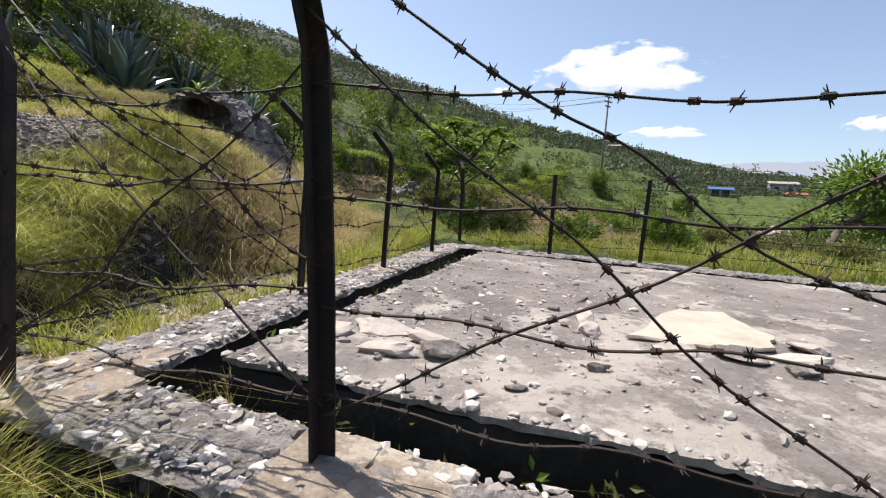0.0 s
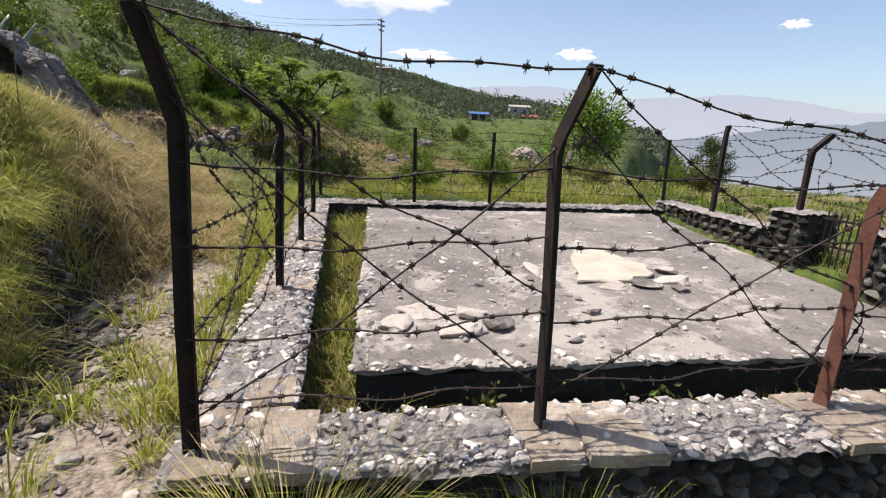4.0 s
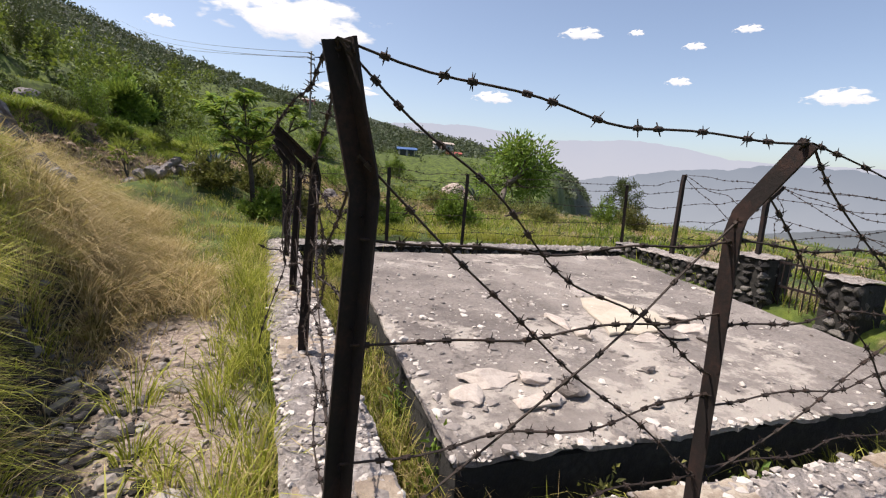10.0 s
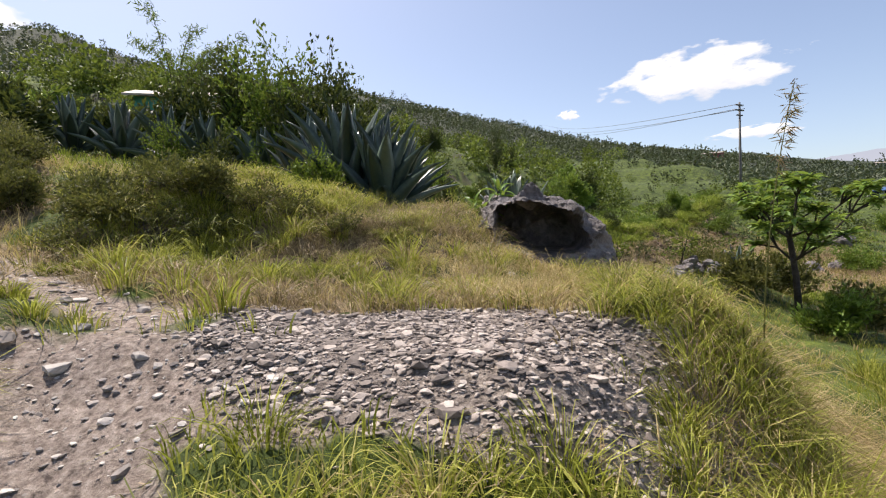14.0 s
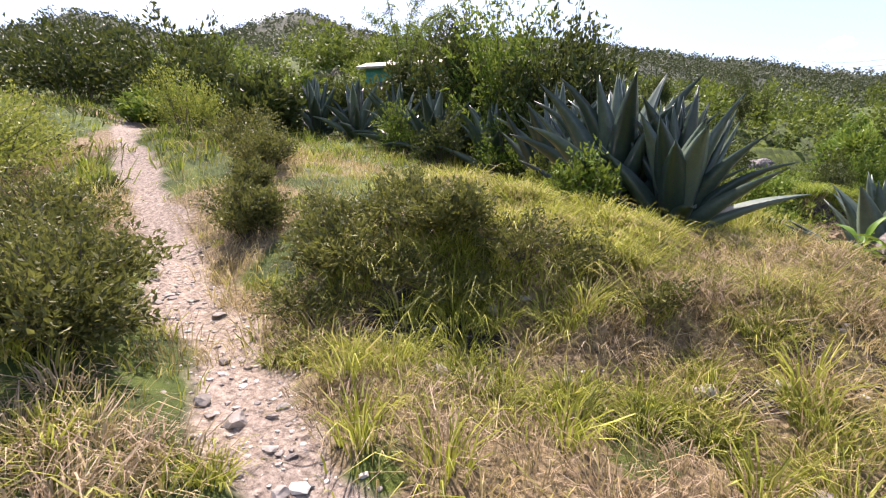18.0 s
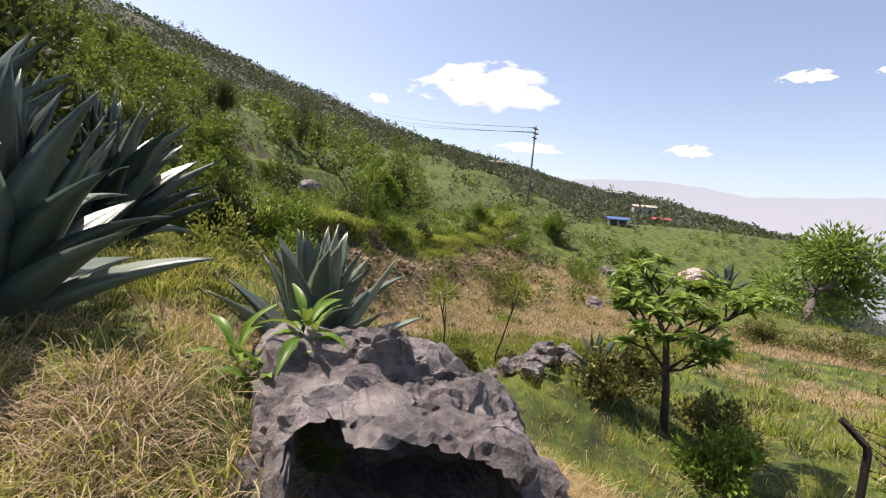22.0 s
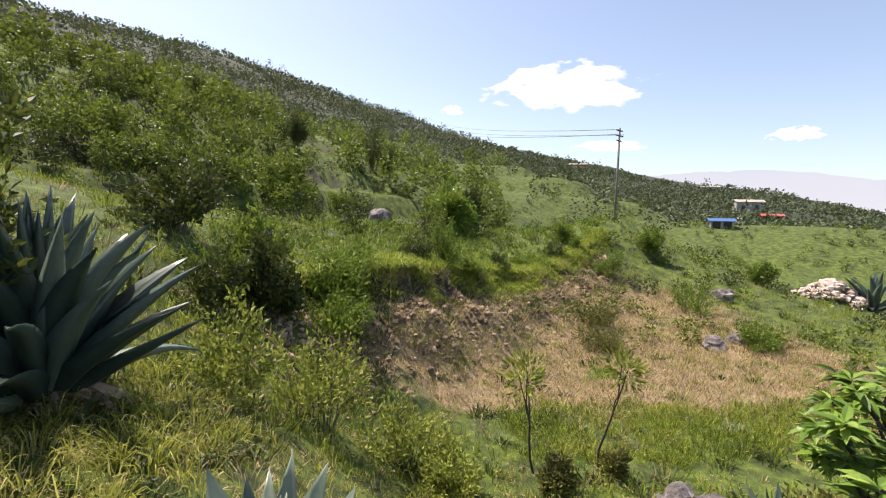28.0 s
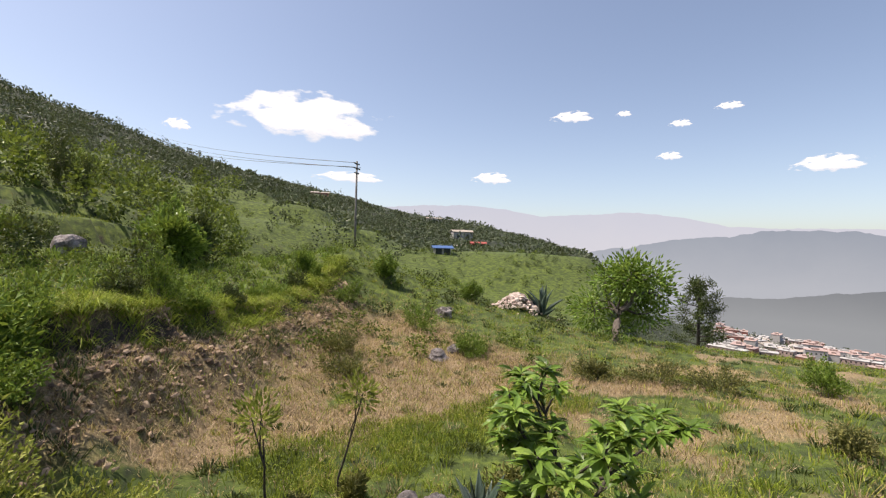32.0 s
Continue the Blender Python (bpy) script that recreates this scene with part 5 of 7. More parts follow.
def agave(x, y, size, leaves, seed, label, dead=4, z=None, spread=1.0, slim=0.9, kit=AGAVE_LEAVES):
    rng = np.random.default_rng(seed)
    plant = thing("agave", label, "agave", "agaves on the bank", m=pose(x, y, (float(land(x, y)) if z is None else z) - 0.05))
    for i in range(leaves):
        t = i / leaves
        tilt = spread * (5 + 72 * t ** 1.9) + rng.normal() * 4
        s = size * (0.72 + 0.3 * math.sin(math.pi * (0.25 + 0.6 * t))) * rng.uniform(0.88, 1.08)
        az = i * 137.5 + rng.normal() * 7
        me = kit[3 if t < 0.15 else int(rng.integers(0, 5))]
        ob = part("leaf", me, None, plant)
        ob.matrix_basis = pose(0, 0, 0.02 + 0.12 * size * (1 - t), 0, 0, az) @ pose(0.05 * size * (0.3 + t), 0, 0, 0, tilt, rng.normal() * 6) @ Matrix.Diagonal((s, s * slim, s, 1))
    for i in range(dead):
        ob = part("leaf", AGAVE_DEAD[i % 2], None, plant, "withered brown leaf")
        s = size * rng.uniform(0.55, 0.85)
        ob.matrix_basis = pose(0, 0, 0.06, 0, 0, rng.uniform(0, 360)) @ pose(0.06 * size, 0, 0, 0, rng.uniform(78, 96), 0) @ Matrix.Diagonal((s, s * 0.7, s * 0.6, 1))
    return plant


BIG = "large grey-green agave with stiff channelled leaves"
agave(-5.82, 8.62, 1.2, 46, 1, BIG + " above the boulder", 18, spread=0.85, slim=1.0)
agave(-6.45, 9.0, 1.55, 40, 2, BIG + " beside the shrubs", 10, spread=0.6, slim=0.85)
agave(-6.5, 11.8, 1.55, 60, 11, BIG + " behind the clump", 18, spread=0.9, slim=0.72)
agave(-7.4, 9.9, 1.4, 30, 13, BIG + " behind the clump", 4, spread=0.85)
agave(-4.12, 9.5, 1.08, 40, 3, "young agave with broad pale leaves behind the boulder", 10, spread=0.86, slim=1.15, kit=YOUNG_LEAVES)
agave(-9.0, 11.2, 1.2, 24, 4, BIG + " in the shrub row", 2)
agave(-10.4, 11.5, 1.2, 24, 5, BIG + " in the shrub row", 2)
agave(-11.6, 11.9, 1.25, 24, 6, BIG + " in the shrub row", 2)
agave(-13.2, 12.3, 1.3, 24, 7, BIG + " in the shrub row", 2)
agave(-14.2, 12.0, 1.3, 22, 8, BIG + " in the shrub row", 2)
agave(-0.05, 11.35, 0.62, 14, 9, "small agave beside the heap of stones", 1)
agave(29.6, 35.6, 2.6, 16, 10, "distant agave beside the pale rubble heap", 0)


# ---- shrubs and trees ----
def shrub(x, y, r, h, seed, material, label, n=700, leaf=0.05, stems=9, name="shrub", lobes=8, z=None):
    """A bush of many uneven leafy shoots."""
    rng = np.random.default_rng(seed)
    z = float(land(x, y)) if z is None else z
    t = thing(name, label, name, m=pose(x, y, z))
    k = stems * 3
    a, o = rng.uniform(0, 2 * np.pi, k), rng.uniform(0.05, 1.0, k) ** 0.6
    tall = rng.uniform(0.35, 1.2, k) * (1 - 0.4 * o * o) * (0.85 + 0.3 * np.sin(a + seed) * o)
    tip = np.column_stack([np.cos(a) * r * o, np.sin(a) * r * o, h * tall])
    root = tip * (0.3, 0.3, 0) + rng.normal(size=(k, 3)) * (0.05 * r, 0.05 * r, 0)
    sway = rng.normal(size=(k, 3)) * (0.12 * r, 0.12 * r, 0)

    def along(i, q):
        q = q[:, None]
        return root[i] + (tip - root)[i] * np.hstack([q ** 1.4, q ** 1.4, q ** 0.8]) + sway[i] * q * (1 - q) * 2
    b = Build()
    for i in range(0, k, 2):
        pts = along(np.full(3, i), np.array((0.0, 0.5, 1.0)))
        b.tube(pts - np.array(((0, 0, 0.05), (0, 0, 0), (0, 0, 0))), [0.004 + 0.005 * r, 0.003 + 0.003 * r, 0.002], 4, False)
    part("stem", b, BARK, t, kind="stuff")
    i, q = rng.integers(0, k, n), rng.uniform(0.12, 1.0, n) ** 0.62
    c = along(i, q) + rng.normal(size=(n, 3)) * (0.45 * leaf + 0.055 * r) * (1.15 - 0.55 * q)[:, None]
    c[:, 2] = np.maximum(c[:, 2], 0.02)
    d = (tip - root)[i] / (np.linalg.norm((tip - root)[i], axis=1)[:, None] + 1e-9) + rng.normal(size=(n, 3)) * 0.75
    V, F = leafset(c, d, leaf * rng.uniform(0.6, 1.4, n), leaf * 0.5 * rng.uniform(0.7, 1.2, n), rng)
    part("crown", big_mesh("crown", V, F, material), None, t)
    return t


GREY = "low grey-green shrub with fine leaves"
for i, (x, y, r, h) in enumerate(((-8.5, 4.7, 0.6, 0.6), (-7.95, 4.45, 0.42, 0.5), (-9.4, 4.7, 0.6, 0.5), (-7.6, 5.95, 0.4, 0.48), (-7.45, 6.45, 0.42, 0.5), (-6.95, 6.35, 0.3, 0.36), (-9.0, 6.3, 0.35, 0.45),
                                  (-10.6, 5.3, 0.7, 0.6), (-9.0, 3.6, 0.5, 0.35), (-10.5, 7.6, 0.5, 0.6), (-11.8, 8.2, 0.6, 0.7), (-9.75, 6.8, 0.3, 0.5))):
    shrub(x, y, r, h, 700 + i, LEAF_GREY, GREY + (" beside the track" if i in (0, 1, 2, 6, 7, 8) else " on the mound"), 4600, 0.042, 30)
for i, (x, y, r, h) in enumerate(((-7.2, 6.0, 0.36, 0.3), (-6.5, 6.5, 0.34, 0.28), (-6.2, 6.62, 0.3, 0.26), (-7.92, 6.25, 0.42, 0.36), (-7.55, 5.62, 0.36, 0.3), (-6.9, 6.75, 0.3, 0.24), (-9.4, 6.5, 0.45, 0.45), (-7.1, 6.3, 0.34, 0.26), (-6.75, 6.15, 0.26, 0.2), (-5.7, 6.55, 0.24, 0.18), (-8.35, 6.6, 0.36, 0.3), (-6.6, 3.7, 0.3, 0.2), (-7.2, 3.2, 0.34, 0.25))):
    shrub(x, y, r, h, 1400 + i, LEAF_WEED, "low dark weed with small leaves spreading over the mound", 1700, 0.03, 22)
for i, (x, y, r, h) in enumerate(((-11.5, 4.6, 1.1, 1.1), (-12.9, 5.4, 1.1, 1.3), (-14.5, 6.0, 1.2, 1.2), (-13.8, 8.6, 0.9, 1.3), (-7.1, 9.3, 0.5, 0.8))):
    shrub(x, y, r, h, 730 + i, LEAF_LIME, "yellow-green bush beside the track", 4200, 0.055, 22)
# thicket behind the agaves, its long shoots above
for i, (x, y, r, h) in enumerate(((-8.1, 11.9, 1.25, 3.0), (-9.2, 12.5, 1.5, 3.3), (-7.2, 11.4, 1.0, 2.3), (-10.4, 12.8, 1.3, 3.1), (-8.6, 10.9, 0.7, 1.2), (-9.9, 10.9, 0.6, 1.0), (-6.6, 8.2, 0.4, 0.75), (-11.1, 11.3, 0.6, 1.0))):
    shrub(x, y, r, h, 750 + i, LEAF_DARK if i in (0, 2, 3, 5) else LEAF_GREEN, "dense shrub with long shoots among the agaves", 9000 if i < 4 else 2600, 0.12 if i < 4 else 0.06, 34)
for i, (x, y, r, h) in enumerate(((-8.9, 12.3, 1.3, 3.5), (-7.8, 12.0, 1.0, 2.9))):
    shrub(x, y, r, h, 760 + i, LEAF_GREEN, "sparse tall shoots over the thicket", 1500, 0.065, 14)
DARK = "dark green roadside tree in the hedge"
for i, (x, y, r, h) in enumerate(((-16.5, 12.5, 1.6, 3.0), (-19, 11.4, 2.0, 3.6), (-21, 13.5, 1.8, 3.4), (-18.3, 16.0, 1.7, 3.0), (-22, 10, 2.2, 3.0), (-24, 15, 2.2, 4.4), (-15.6, 15.5, 1.4, 1.5), (-17.4, 10.6, 1.2, 1.8), (-25, 7.5, 2.4, 2.6), (-21.5, 19.5, 1.6, 2.2), (-16.2, 9.6, 1.1, 1.5), (-14.5, 10.6, 1.0, 1.4), (-28, 12, 2.6, 4.0), (-13.2, 14.6, 1.3, 2.2))):
    shrub(x, y, r, h * (0.42 + 0.4 * ((i * 37) % 10) / 9 if x < -15.7 else 1.0), 780 + i, LEAF_DARK if i % 5 else LEAF_GREEN, DARK, 4200, 0.17, 20)
# arching plume of bamboo behind the thicket
def bamboo(x, y, h, seed, label):
    rng = np.random.default_rng(seed)
    t = thing("bamboo", label, "bamboo", m=pose(x, y, float(land(x, y))))
    C, D = [], []
    for i in range(9):
        a, o = rng.uniform(0, 6.28), rng.uniform(0.25, 0.6) * h
        pts = [Vector((math.cos(a) * o * k ** 2.2, math.sin(a) * o * k ** 2.2, h * rng.uniform(0.97, 1.03) * (k * 1.35 - 0.42 * k ** 3))) for k in np.linspace(0, 1, 9)]
        b = Build()
        b.tube(pts, [0.03 * (1 - 0.09 * j) for j in range(9)], 5, False)
        part("cane", b, BARK, t, smooth=True)
        for q in pts[3:]:
            n = 60
            C.append(np.array(q) + rng.normal(size=(n, 3)) * 0.12)
            D.append(rng.normal(size=(n, 3)) + (math.cos(a), math.sin(a), -0.6))
    V, F = leafset(np.vstack(C), np.vstack(D), 0.22, 0.035, rng)
    part("foliage", big_mesh("foliage", V, F, LEAF_GREEN), None, t)


bamboo(-16.0, 18.0, 4.4, 5, "arching bamboo plume rising behind the shrubs")
# lone flowering grass stalk leaning over the path
b = Build()
stalk = [Vector((-2.86 + 0.17 * k * k, 4.84 + 0.03 * k, float(land(-2.86, 4.84)) - 0.03 + 1.5 * k)) for k in np.linspace(0, 1, 10)]
b.tube(stalk, [0.0045 * (1 - 0.07 * j) for j in range(10)], 5, False)
stem = tagged(part("grass_stalk", b, LEAF_GREY, smooth=True), "tall dry grass stalk with a feathery flower head on the bank", "grass")
prng = np.random.default_rng(31)
k = prng.uniform(0.72, 1.0, 130)
C = np.column_stack([-2.86 + 0.17 * k * k, 4.84 + 0.03 * k, float(land(-2.86, 4.84)) - 0.03 + 1.5 * k]) + prng.normal(size=(130, 3)) * 0.012
V, F = leafset(C, prng.normal(size=(130, 3)) * 0.5 + (0.45, 0.1, -0.2), 0.06, 0.007, prng)
part("flower_head", big_mesh("flower_head", V, F, GRASS_BROWN), None, stem)
# leafy bushes behind the young agave, down the slope and over the field
for i, (x, y, r, h, mt) in enumerate(((-4.6, 14.3, 0.9, 1.75, LEAF_LIME), (-3.3, 14.9, 0.85, 1.25, LEAF_LIME), (-2.7, 14.1, 0.65, 0.9, LEAF_LIME), (-5.5, 13.4, 0.7, 1.3, LEAF_LIME), (-1.0, 14.3, 0.3, 0.6, LEAF_GREY), (0.15, 14.8, 0.22, 0.45, LEAF_GREY), (4.26, 24.2, 1.0, 1.3, LEAF_GREY), (0.9, 11.6, 0.6, 0.8, LEAF_GREY), (1.4, 10.5, 0.6, 0.7, LEAF_GREY), (-0.2, 10.9, 0.5, 0.6, LEAF_GREY),
                                      (-6.6, 15.8, 0.6, 1.4, LEAF_DARK), (-6.9, 16.8, 0.9, 1.4, LEAF_GREEN), (-4.7, 17.5, 0.8, 0.9, LEAF_GREEN), (3.6, 22.0, 1.1, 1.1, LEAF_GREY), (-1.8, 22.6, 0.6, 2.2, LEAF_GREEN), (8.6, 21.5, 0.8, 1.2, LEAF_GREEN), (9.4, 26.0, 1.1, 1.3, LEAF_GREEN), (7.2, 29.5, 0.9, 1.4, LEAF_GREEN),
                                      (11.5, 15.5, 1.2, 0.9, LEAF_GREY), (12.6, 14.0, 1.3, 0.9, LEAF_GREY), (10.2, 16.8, 0.8, 0.7, LEAF_GREY), (12.8, 9.2, 0.6, 1.0, LEAF_GREY), (15.5, 12.0, 0.7, 1.3, LEAF_GREEN), (9.0, 10.0, 0.5, 0.6, LEAF_GREY), (0.4, 9.6, 0.5, 0.6, LEAF_GREEN), (2.4, 8.6, 0.5, 0.6, LEAF_GREEN), (4.2, 8.4, 0.6, 0.7, LEAF_GREEN))):
    shrub(x, y, r, h, 820 + i, mt, "leafy bush on the grassy slope", 1700 if mt == LEAF_LIME else 2200, 0.085 if y < 16 else 0.09, 14)


shrub(0.4, 39.4, 1.9, 3.6, 905, LEAF_TREE, "broad bright green tree standing on the terrace", 7000, 0.32, 20)
# Dark leaves added to stand for the shade under the bright tree.
shrub(1.6, 39.9, 1.3, 3.3, 906, LEAF_DARK, "dark leaf mass added as the shade of the bright tree on the terrace", 3500, 0.28, 16)
# dark bushes along the crest of the field bank
crng = np.random.default_rng(77)
for i in range(11):
    x = -6.5 + 1.25 * i + crng.normal() * 0.3
    y = 21.1 + (2.7 + crng.normal() * 0.35 + 0.72 * x) / 0.69
    shrub(x, y, crng.uniform(0.4, 0.8), crng.uniform(0.45, 1.1), 860 + i, LEAF_DARK if i % 3 == 0 else LEAF_GREEN, "leafy bush on the crest of the field bank", 1800, 0.09, 14)


def branching(b, rng, p, d, length, radius, depth, tips, spread=0.75, lift=0.15, inner=0):
    """Forked limbs; the places of the twig ends are put into tips."""
    pts, q, v = [p], p.copy(), d.copy()
    for _ in range(3):
        v = (v + Vector(rng.normal(size=3)) * 0.16 + Vector((0, 0, lift * 0.3))).normalized()
        q = q + v * length / 3
        pts.append(q.copy())
    b.tube(pts, [radius, radius * 0.9, radius * 0.8, radius * 0.68], 6 if radius > 0.02 else 4, False)
    if depth <= inner:
        tips.append((q, v))
    if depth == 0:
        return
    for _ in range(int(rng.integers(2, 4))):
        w = (v + Vector(rng.normal(size=3)) * spread + Vector((0, 0, lift))).normalized()
        branching(b, rng, q, w, length * rng.uniform(0.6, 0.85), radius * 0.62, depth - 1, tips, spread, lift, inner)


def tree(x, y, trunk, radius, depth, seed, leaf, per, puff, material, label, name="tree", bark=BARK, lean=(0, 0), spread=0.75, lift=0.15, ratio=0.42, z=None, category="tree"):
    rng = np.random.default_rng(seed)
    t = thing(name, label, category, m=pose(x, y, float(land(x, y)) if z is None else z))
    b, tips = Build(), []
    branching(b, rng, Vector((0, 0, -0.1)), Vector((*lean, 1)).normalized(), trunk, radius, depth, tips, spread, lift)
    part("trunk", b, bark, t, smooth=True)
    C, D = [], []
    for q, v in tips:
        a = rng.normal(size=(per, 3))
        a /= np.linalg.norm(a, axis=1)[:, None]
        C.append(np.array(q) + a * (puff * rng.uniform(0.15, 1.0, per) ** 0.7)[:, None])
        D.append(a + np.array(v) * 0.5)
    C, D = np.vstack(C), np.vstack(D)
    V, F = leafset(C, D, leaf * rng.uniform(0.7, 1.3, len(C)), leaf * ratio * rng.uniform(0.8, 1.2, len(C)), rng)
    part("crown", big_mesh("crown", V, F, material), None, t)
    return t


# whorled lance-leaved tree below the boulder
def whorl_tree(x, y, seed, label, height=1.0, trunk=0.8, radius=0.048, depth=3, leaf=0.24):
    rng = np.random.default_rng(seed)
    t = thing("frangipani_tree", label, "tree", m=pose(x, y, float(land(x, y))))
    b, tips = Build(), []
    stem = [Vector((0, 0, -0.1)), Vector((-0.03, 0.03, trunk * 0.5)), Vector((-0.1, 0.06, trunk))]
    b.tube(stem, [radius, radius * 0.85, radius * 0.72], 8)
    for k in range(depth):
        a = k * 6.283 / depth + rng.normal() * 0.3
        root = stem[1] + (stem[2] - stem[1]) * (1.0 if k % 3 else 0.35)
        way = Vector((math.cos(a), math.sin(a), rng.uniform(0.35, 1.3))).normalized()
        reach = height * rng.uniform(0.5, 0.8)
        bend = root + way * reach * 0.5 - Vector((0, 0, 0.04))
        end = root + way * reach + Vector((0, 0, 0.1))
        b.tube([root, bend, end], [radius * 0.42, radius * 0.32, radius * 0.24], 6)
        for q in range(4):
            w = (way + Vector((math.cos(a + q * 2.1), math.sin(a + q * 2.1), rng.uniform(0.1, 0.9))) * 0.8).normalized()
            fork = end + w * height * rng.uniform(0.18, 0.4)
            b.tube([end, (end + fork) / 2 + Vector((0, 0, 0.02)), fork], [radius * 0.3, radius * 0.24, radius * 0.2], 5)
            tips.append((fork, w))
            if q < 2:
                w = (w + Vector(rng.normal(size=3)) * 0.7).normalized()
                twig = bend + w * height * 0.3
                b.tube([bend, twig], [radius * 0.26, radius * 0.18], 5)
                tips.append((twig, w))
    part("trunk", b, DARK_BARK, t, smooth=True)
    C, D = [], []
    for q, v in tips:
        n = 24
        a = np.arange(n) * 2.4 + rng.uniform(0, 6)
        out = np.column_stack([np.cos(a), np.sin(a), rng.uniform(-0.35, 0.7, n)])
        C.append(np.array(q) + np.array(v) * rng.uniform(-0.1, 0.03, n)[:, None])
        D.append(out)
    C, D = np.vstack(C), np.vstack(D)
    n = len(C)
    L, W = leaf * rng.uniform(0.7, 1.2, n), 0.27
    D /= np.linalg.norm(D, axis=1)[:, None]
    s = np.cross(D, np.tile((0, 0, 1.0), (n, 1)) + rng.normal(size=(n, 3)) * 0.25)
    s /= np.linalg.norm(s, axis=1)[:, None]
    up = np.cross(s, D)
    w = (L * W / 2)[:, None]
    L = L[:, None]
    p1, p2, p3 = C + D * L * 0.3, C + D * L * 0.65 - up * L * 0.06, C + D * L - up * L * 0.22
    V = np.stack([C, p1 + s * w + up * w * 0.4, p2 + s * w * 0.95 + up * w * 0.3, p3, p2 - s * w * 0.95 + up * w * 0.3, p1 - s * w + up * w * 0.4, p1, p2], 1).reshape(-1, 3)
    base = (np.arange(n) * 8)[:, None]
    F = np.concatenate([base + np.array(f) for f in ((0, 1, 6), (0, 6, 5), (1, 2, 7), (1, 7, 6), (6, 7, 4), (6, 4, 5), (2, 3, 7), (7, 3, 4))], 0)
    part("crown", big_mesh("crown", V, F, LEAF_TREE), None, t)
    return t


whorl_tree(0.45, 10.45, 4, "small forked tree with whorls of lance-shaped green leaves", height=1.2, trunk=1.2, radius=0.055, depth=9, leaf=0.22)
tree(18.2, 21.1, 1.8, 0.22, 4, 21, 0.28, 95, 1.0, LEAF_TREE, "round-crowned broadleaf tree on the slope", lean=(0.15, -0.1), spread=0.9, lift=0.1)
tree(-0.2, 36.0, 0.8, 0.15, 4, 31, 0.3, 80, 0.62, LEAF_GREEN, "dense dark-stemmed bushy tree on the terrace", spread=0.9)


def pine(x, y, h, seed, label):
    rng = np.random.default_rng(seed)
    t = thing("pine_tree", label, "tree", m=pose(x, y, float(land(x, y))))
    b = Build()
    b.tube([(0, 0, -0.3), (0.08, 0.02, h * 0.5), (-0.05, 0.05, h)], [h * 0.022, h * 0.016, h * 0.004], 8)
    C, D = [], []
    for i in range(34):
        k = 0.35 + 0.65 * (i / 34) ** 0.8
        a = i * 2.4 + rng.normal() * 0.4
        ln = h * 0.3 * (1.15 - k) ** 0.5 * rng.uniform(0.55, 1.1)
        p0 = Vector((0, 0, h * k))
        p1 = p0 + Vector((math.cos(a) * ln * 0.6, math.sin(a) * ln * 0.6, ln * 0.1))
        p2 = p0 + Vector((math.cos(a) * ln, math.sin(a) * ln, ln * 0.32))
        b.tube([p0, p1, p2], [h * 0.006, h * 0.004, h * 0.002], 4, False)
        for q, w in ((p2, 1.0), ((p1 + p2) / 2, 0.8), (p1, 0.5)):
            n = int(46 * w)
            d = rng.normal(size=(n, 3)) + (0, 0, 0.5)
            C.append(np.array(q) + rng.normal(size=(n, 3)) * 0.02 * h)
            D.append(d)
    part("trunk", b, DARK_BARK, t, smooth=True)
    C, D = np.vstack(C), np.vstack(D)
    V, F = leafset(C, D, h * 0.045 * rng.uniform(0.7, 1.3, len(C)), h * 0.008, rng)
    part("crown", big_mesh("crown", V, F, LEAF_DARK), None, t)


pine(44.0, 28.2, 10.0, 71, "slender pine with sparse needle tufts")
# thin saplings on the field
for i, (x, y, h) in enumerate(((-1.15, 14.9, 1.35), (0.1, 15.2, 1.45))):
    tree(x, y, h * 0.8, 0.024, 1, 41 + i, 0.12, 70, 0.3, LEAF_LIME, "thin sapling with a bare dark stem and few leaves", "sapling", DARK_BARK, (-0.12, 0.05 * i), 0.35, 0.8)


# broad-leaved sapling beside the young agave
def broad_leaf(seed):
    rng = np.random.default_rng(seed)
    b = Build()
    n, rows = 9, []
    for i in range(n):
        t = i / (n - 1)
        w = 0.21 * math.sin(math.pi * min(1.0, t * 0.94 + 0.03)) ** 0.8
        z = 0.12 * math.sin(t * 2.6) - 0.3 * t * t
        rip = 0.012 * math.sin(t * 40 + seed)
        rows += [(t, -w / 2, z + w * 0.22 + rip), (t, -w / 4, z + w * 0.06), (t, 0, z), (t, w / 4, z + w * 0.06), (t, w / 2, z + w * 0.22 - rip)]
    b.add(rows, [(i * 5 + j, (i + 1) * 5 + j, (i + 1) * 5 + j + 1, i * 5 + j + 1) for i in range(n - 1) for j in range(4)])
    return b.mesh("leaf", LEAF_BRIGHT, True)


BROAD = [broad_leaf(i) for i in range(3)]


def broad_sapling(x, y, stems, seed, leaf, label):
    rng = np.random.default_rng(seed)
    t = thing("mango_sapling", label, "sapling", m=pose(x, y, float(land(x, y))))
    b = Build()
    for sx, sy, sz in stems:
        b.tube([(0, 0, -0.05), (sx * 0.4, sy * 0.4, sz * 0.55), (sx, sy, sz)], [0.016, 0.013, 0.009], 6)
    part("stem", b, DARK_BARK, t, smooth=True)
    for sx, sy, sz in stems:
        for k in range(13):
            ob = part("leaf", BROAD[int(rng.integers(3))], None, t)
            s = leaf * rng.uniform(0.7, 1.15)
            ob.matrix_basis = pose(sx, sy, sz - 0.012 * k, 0, 0, k * 137.5 + rng.normal() * 12) @ pose(0.02, 0, 0, rng.normal() * 14, -55 + 7.5 * k + rng.normal() * 8, 0) @ Matrix.Diagonal((s, s, s, 1))


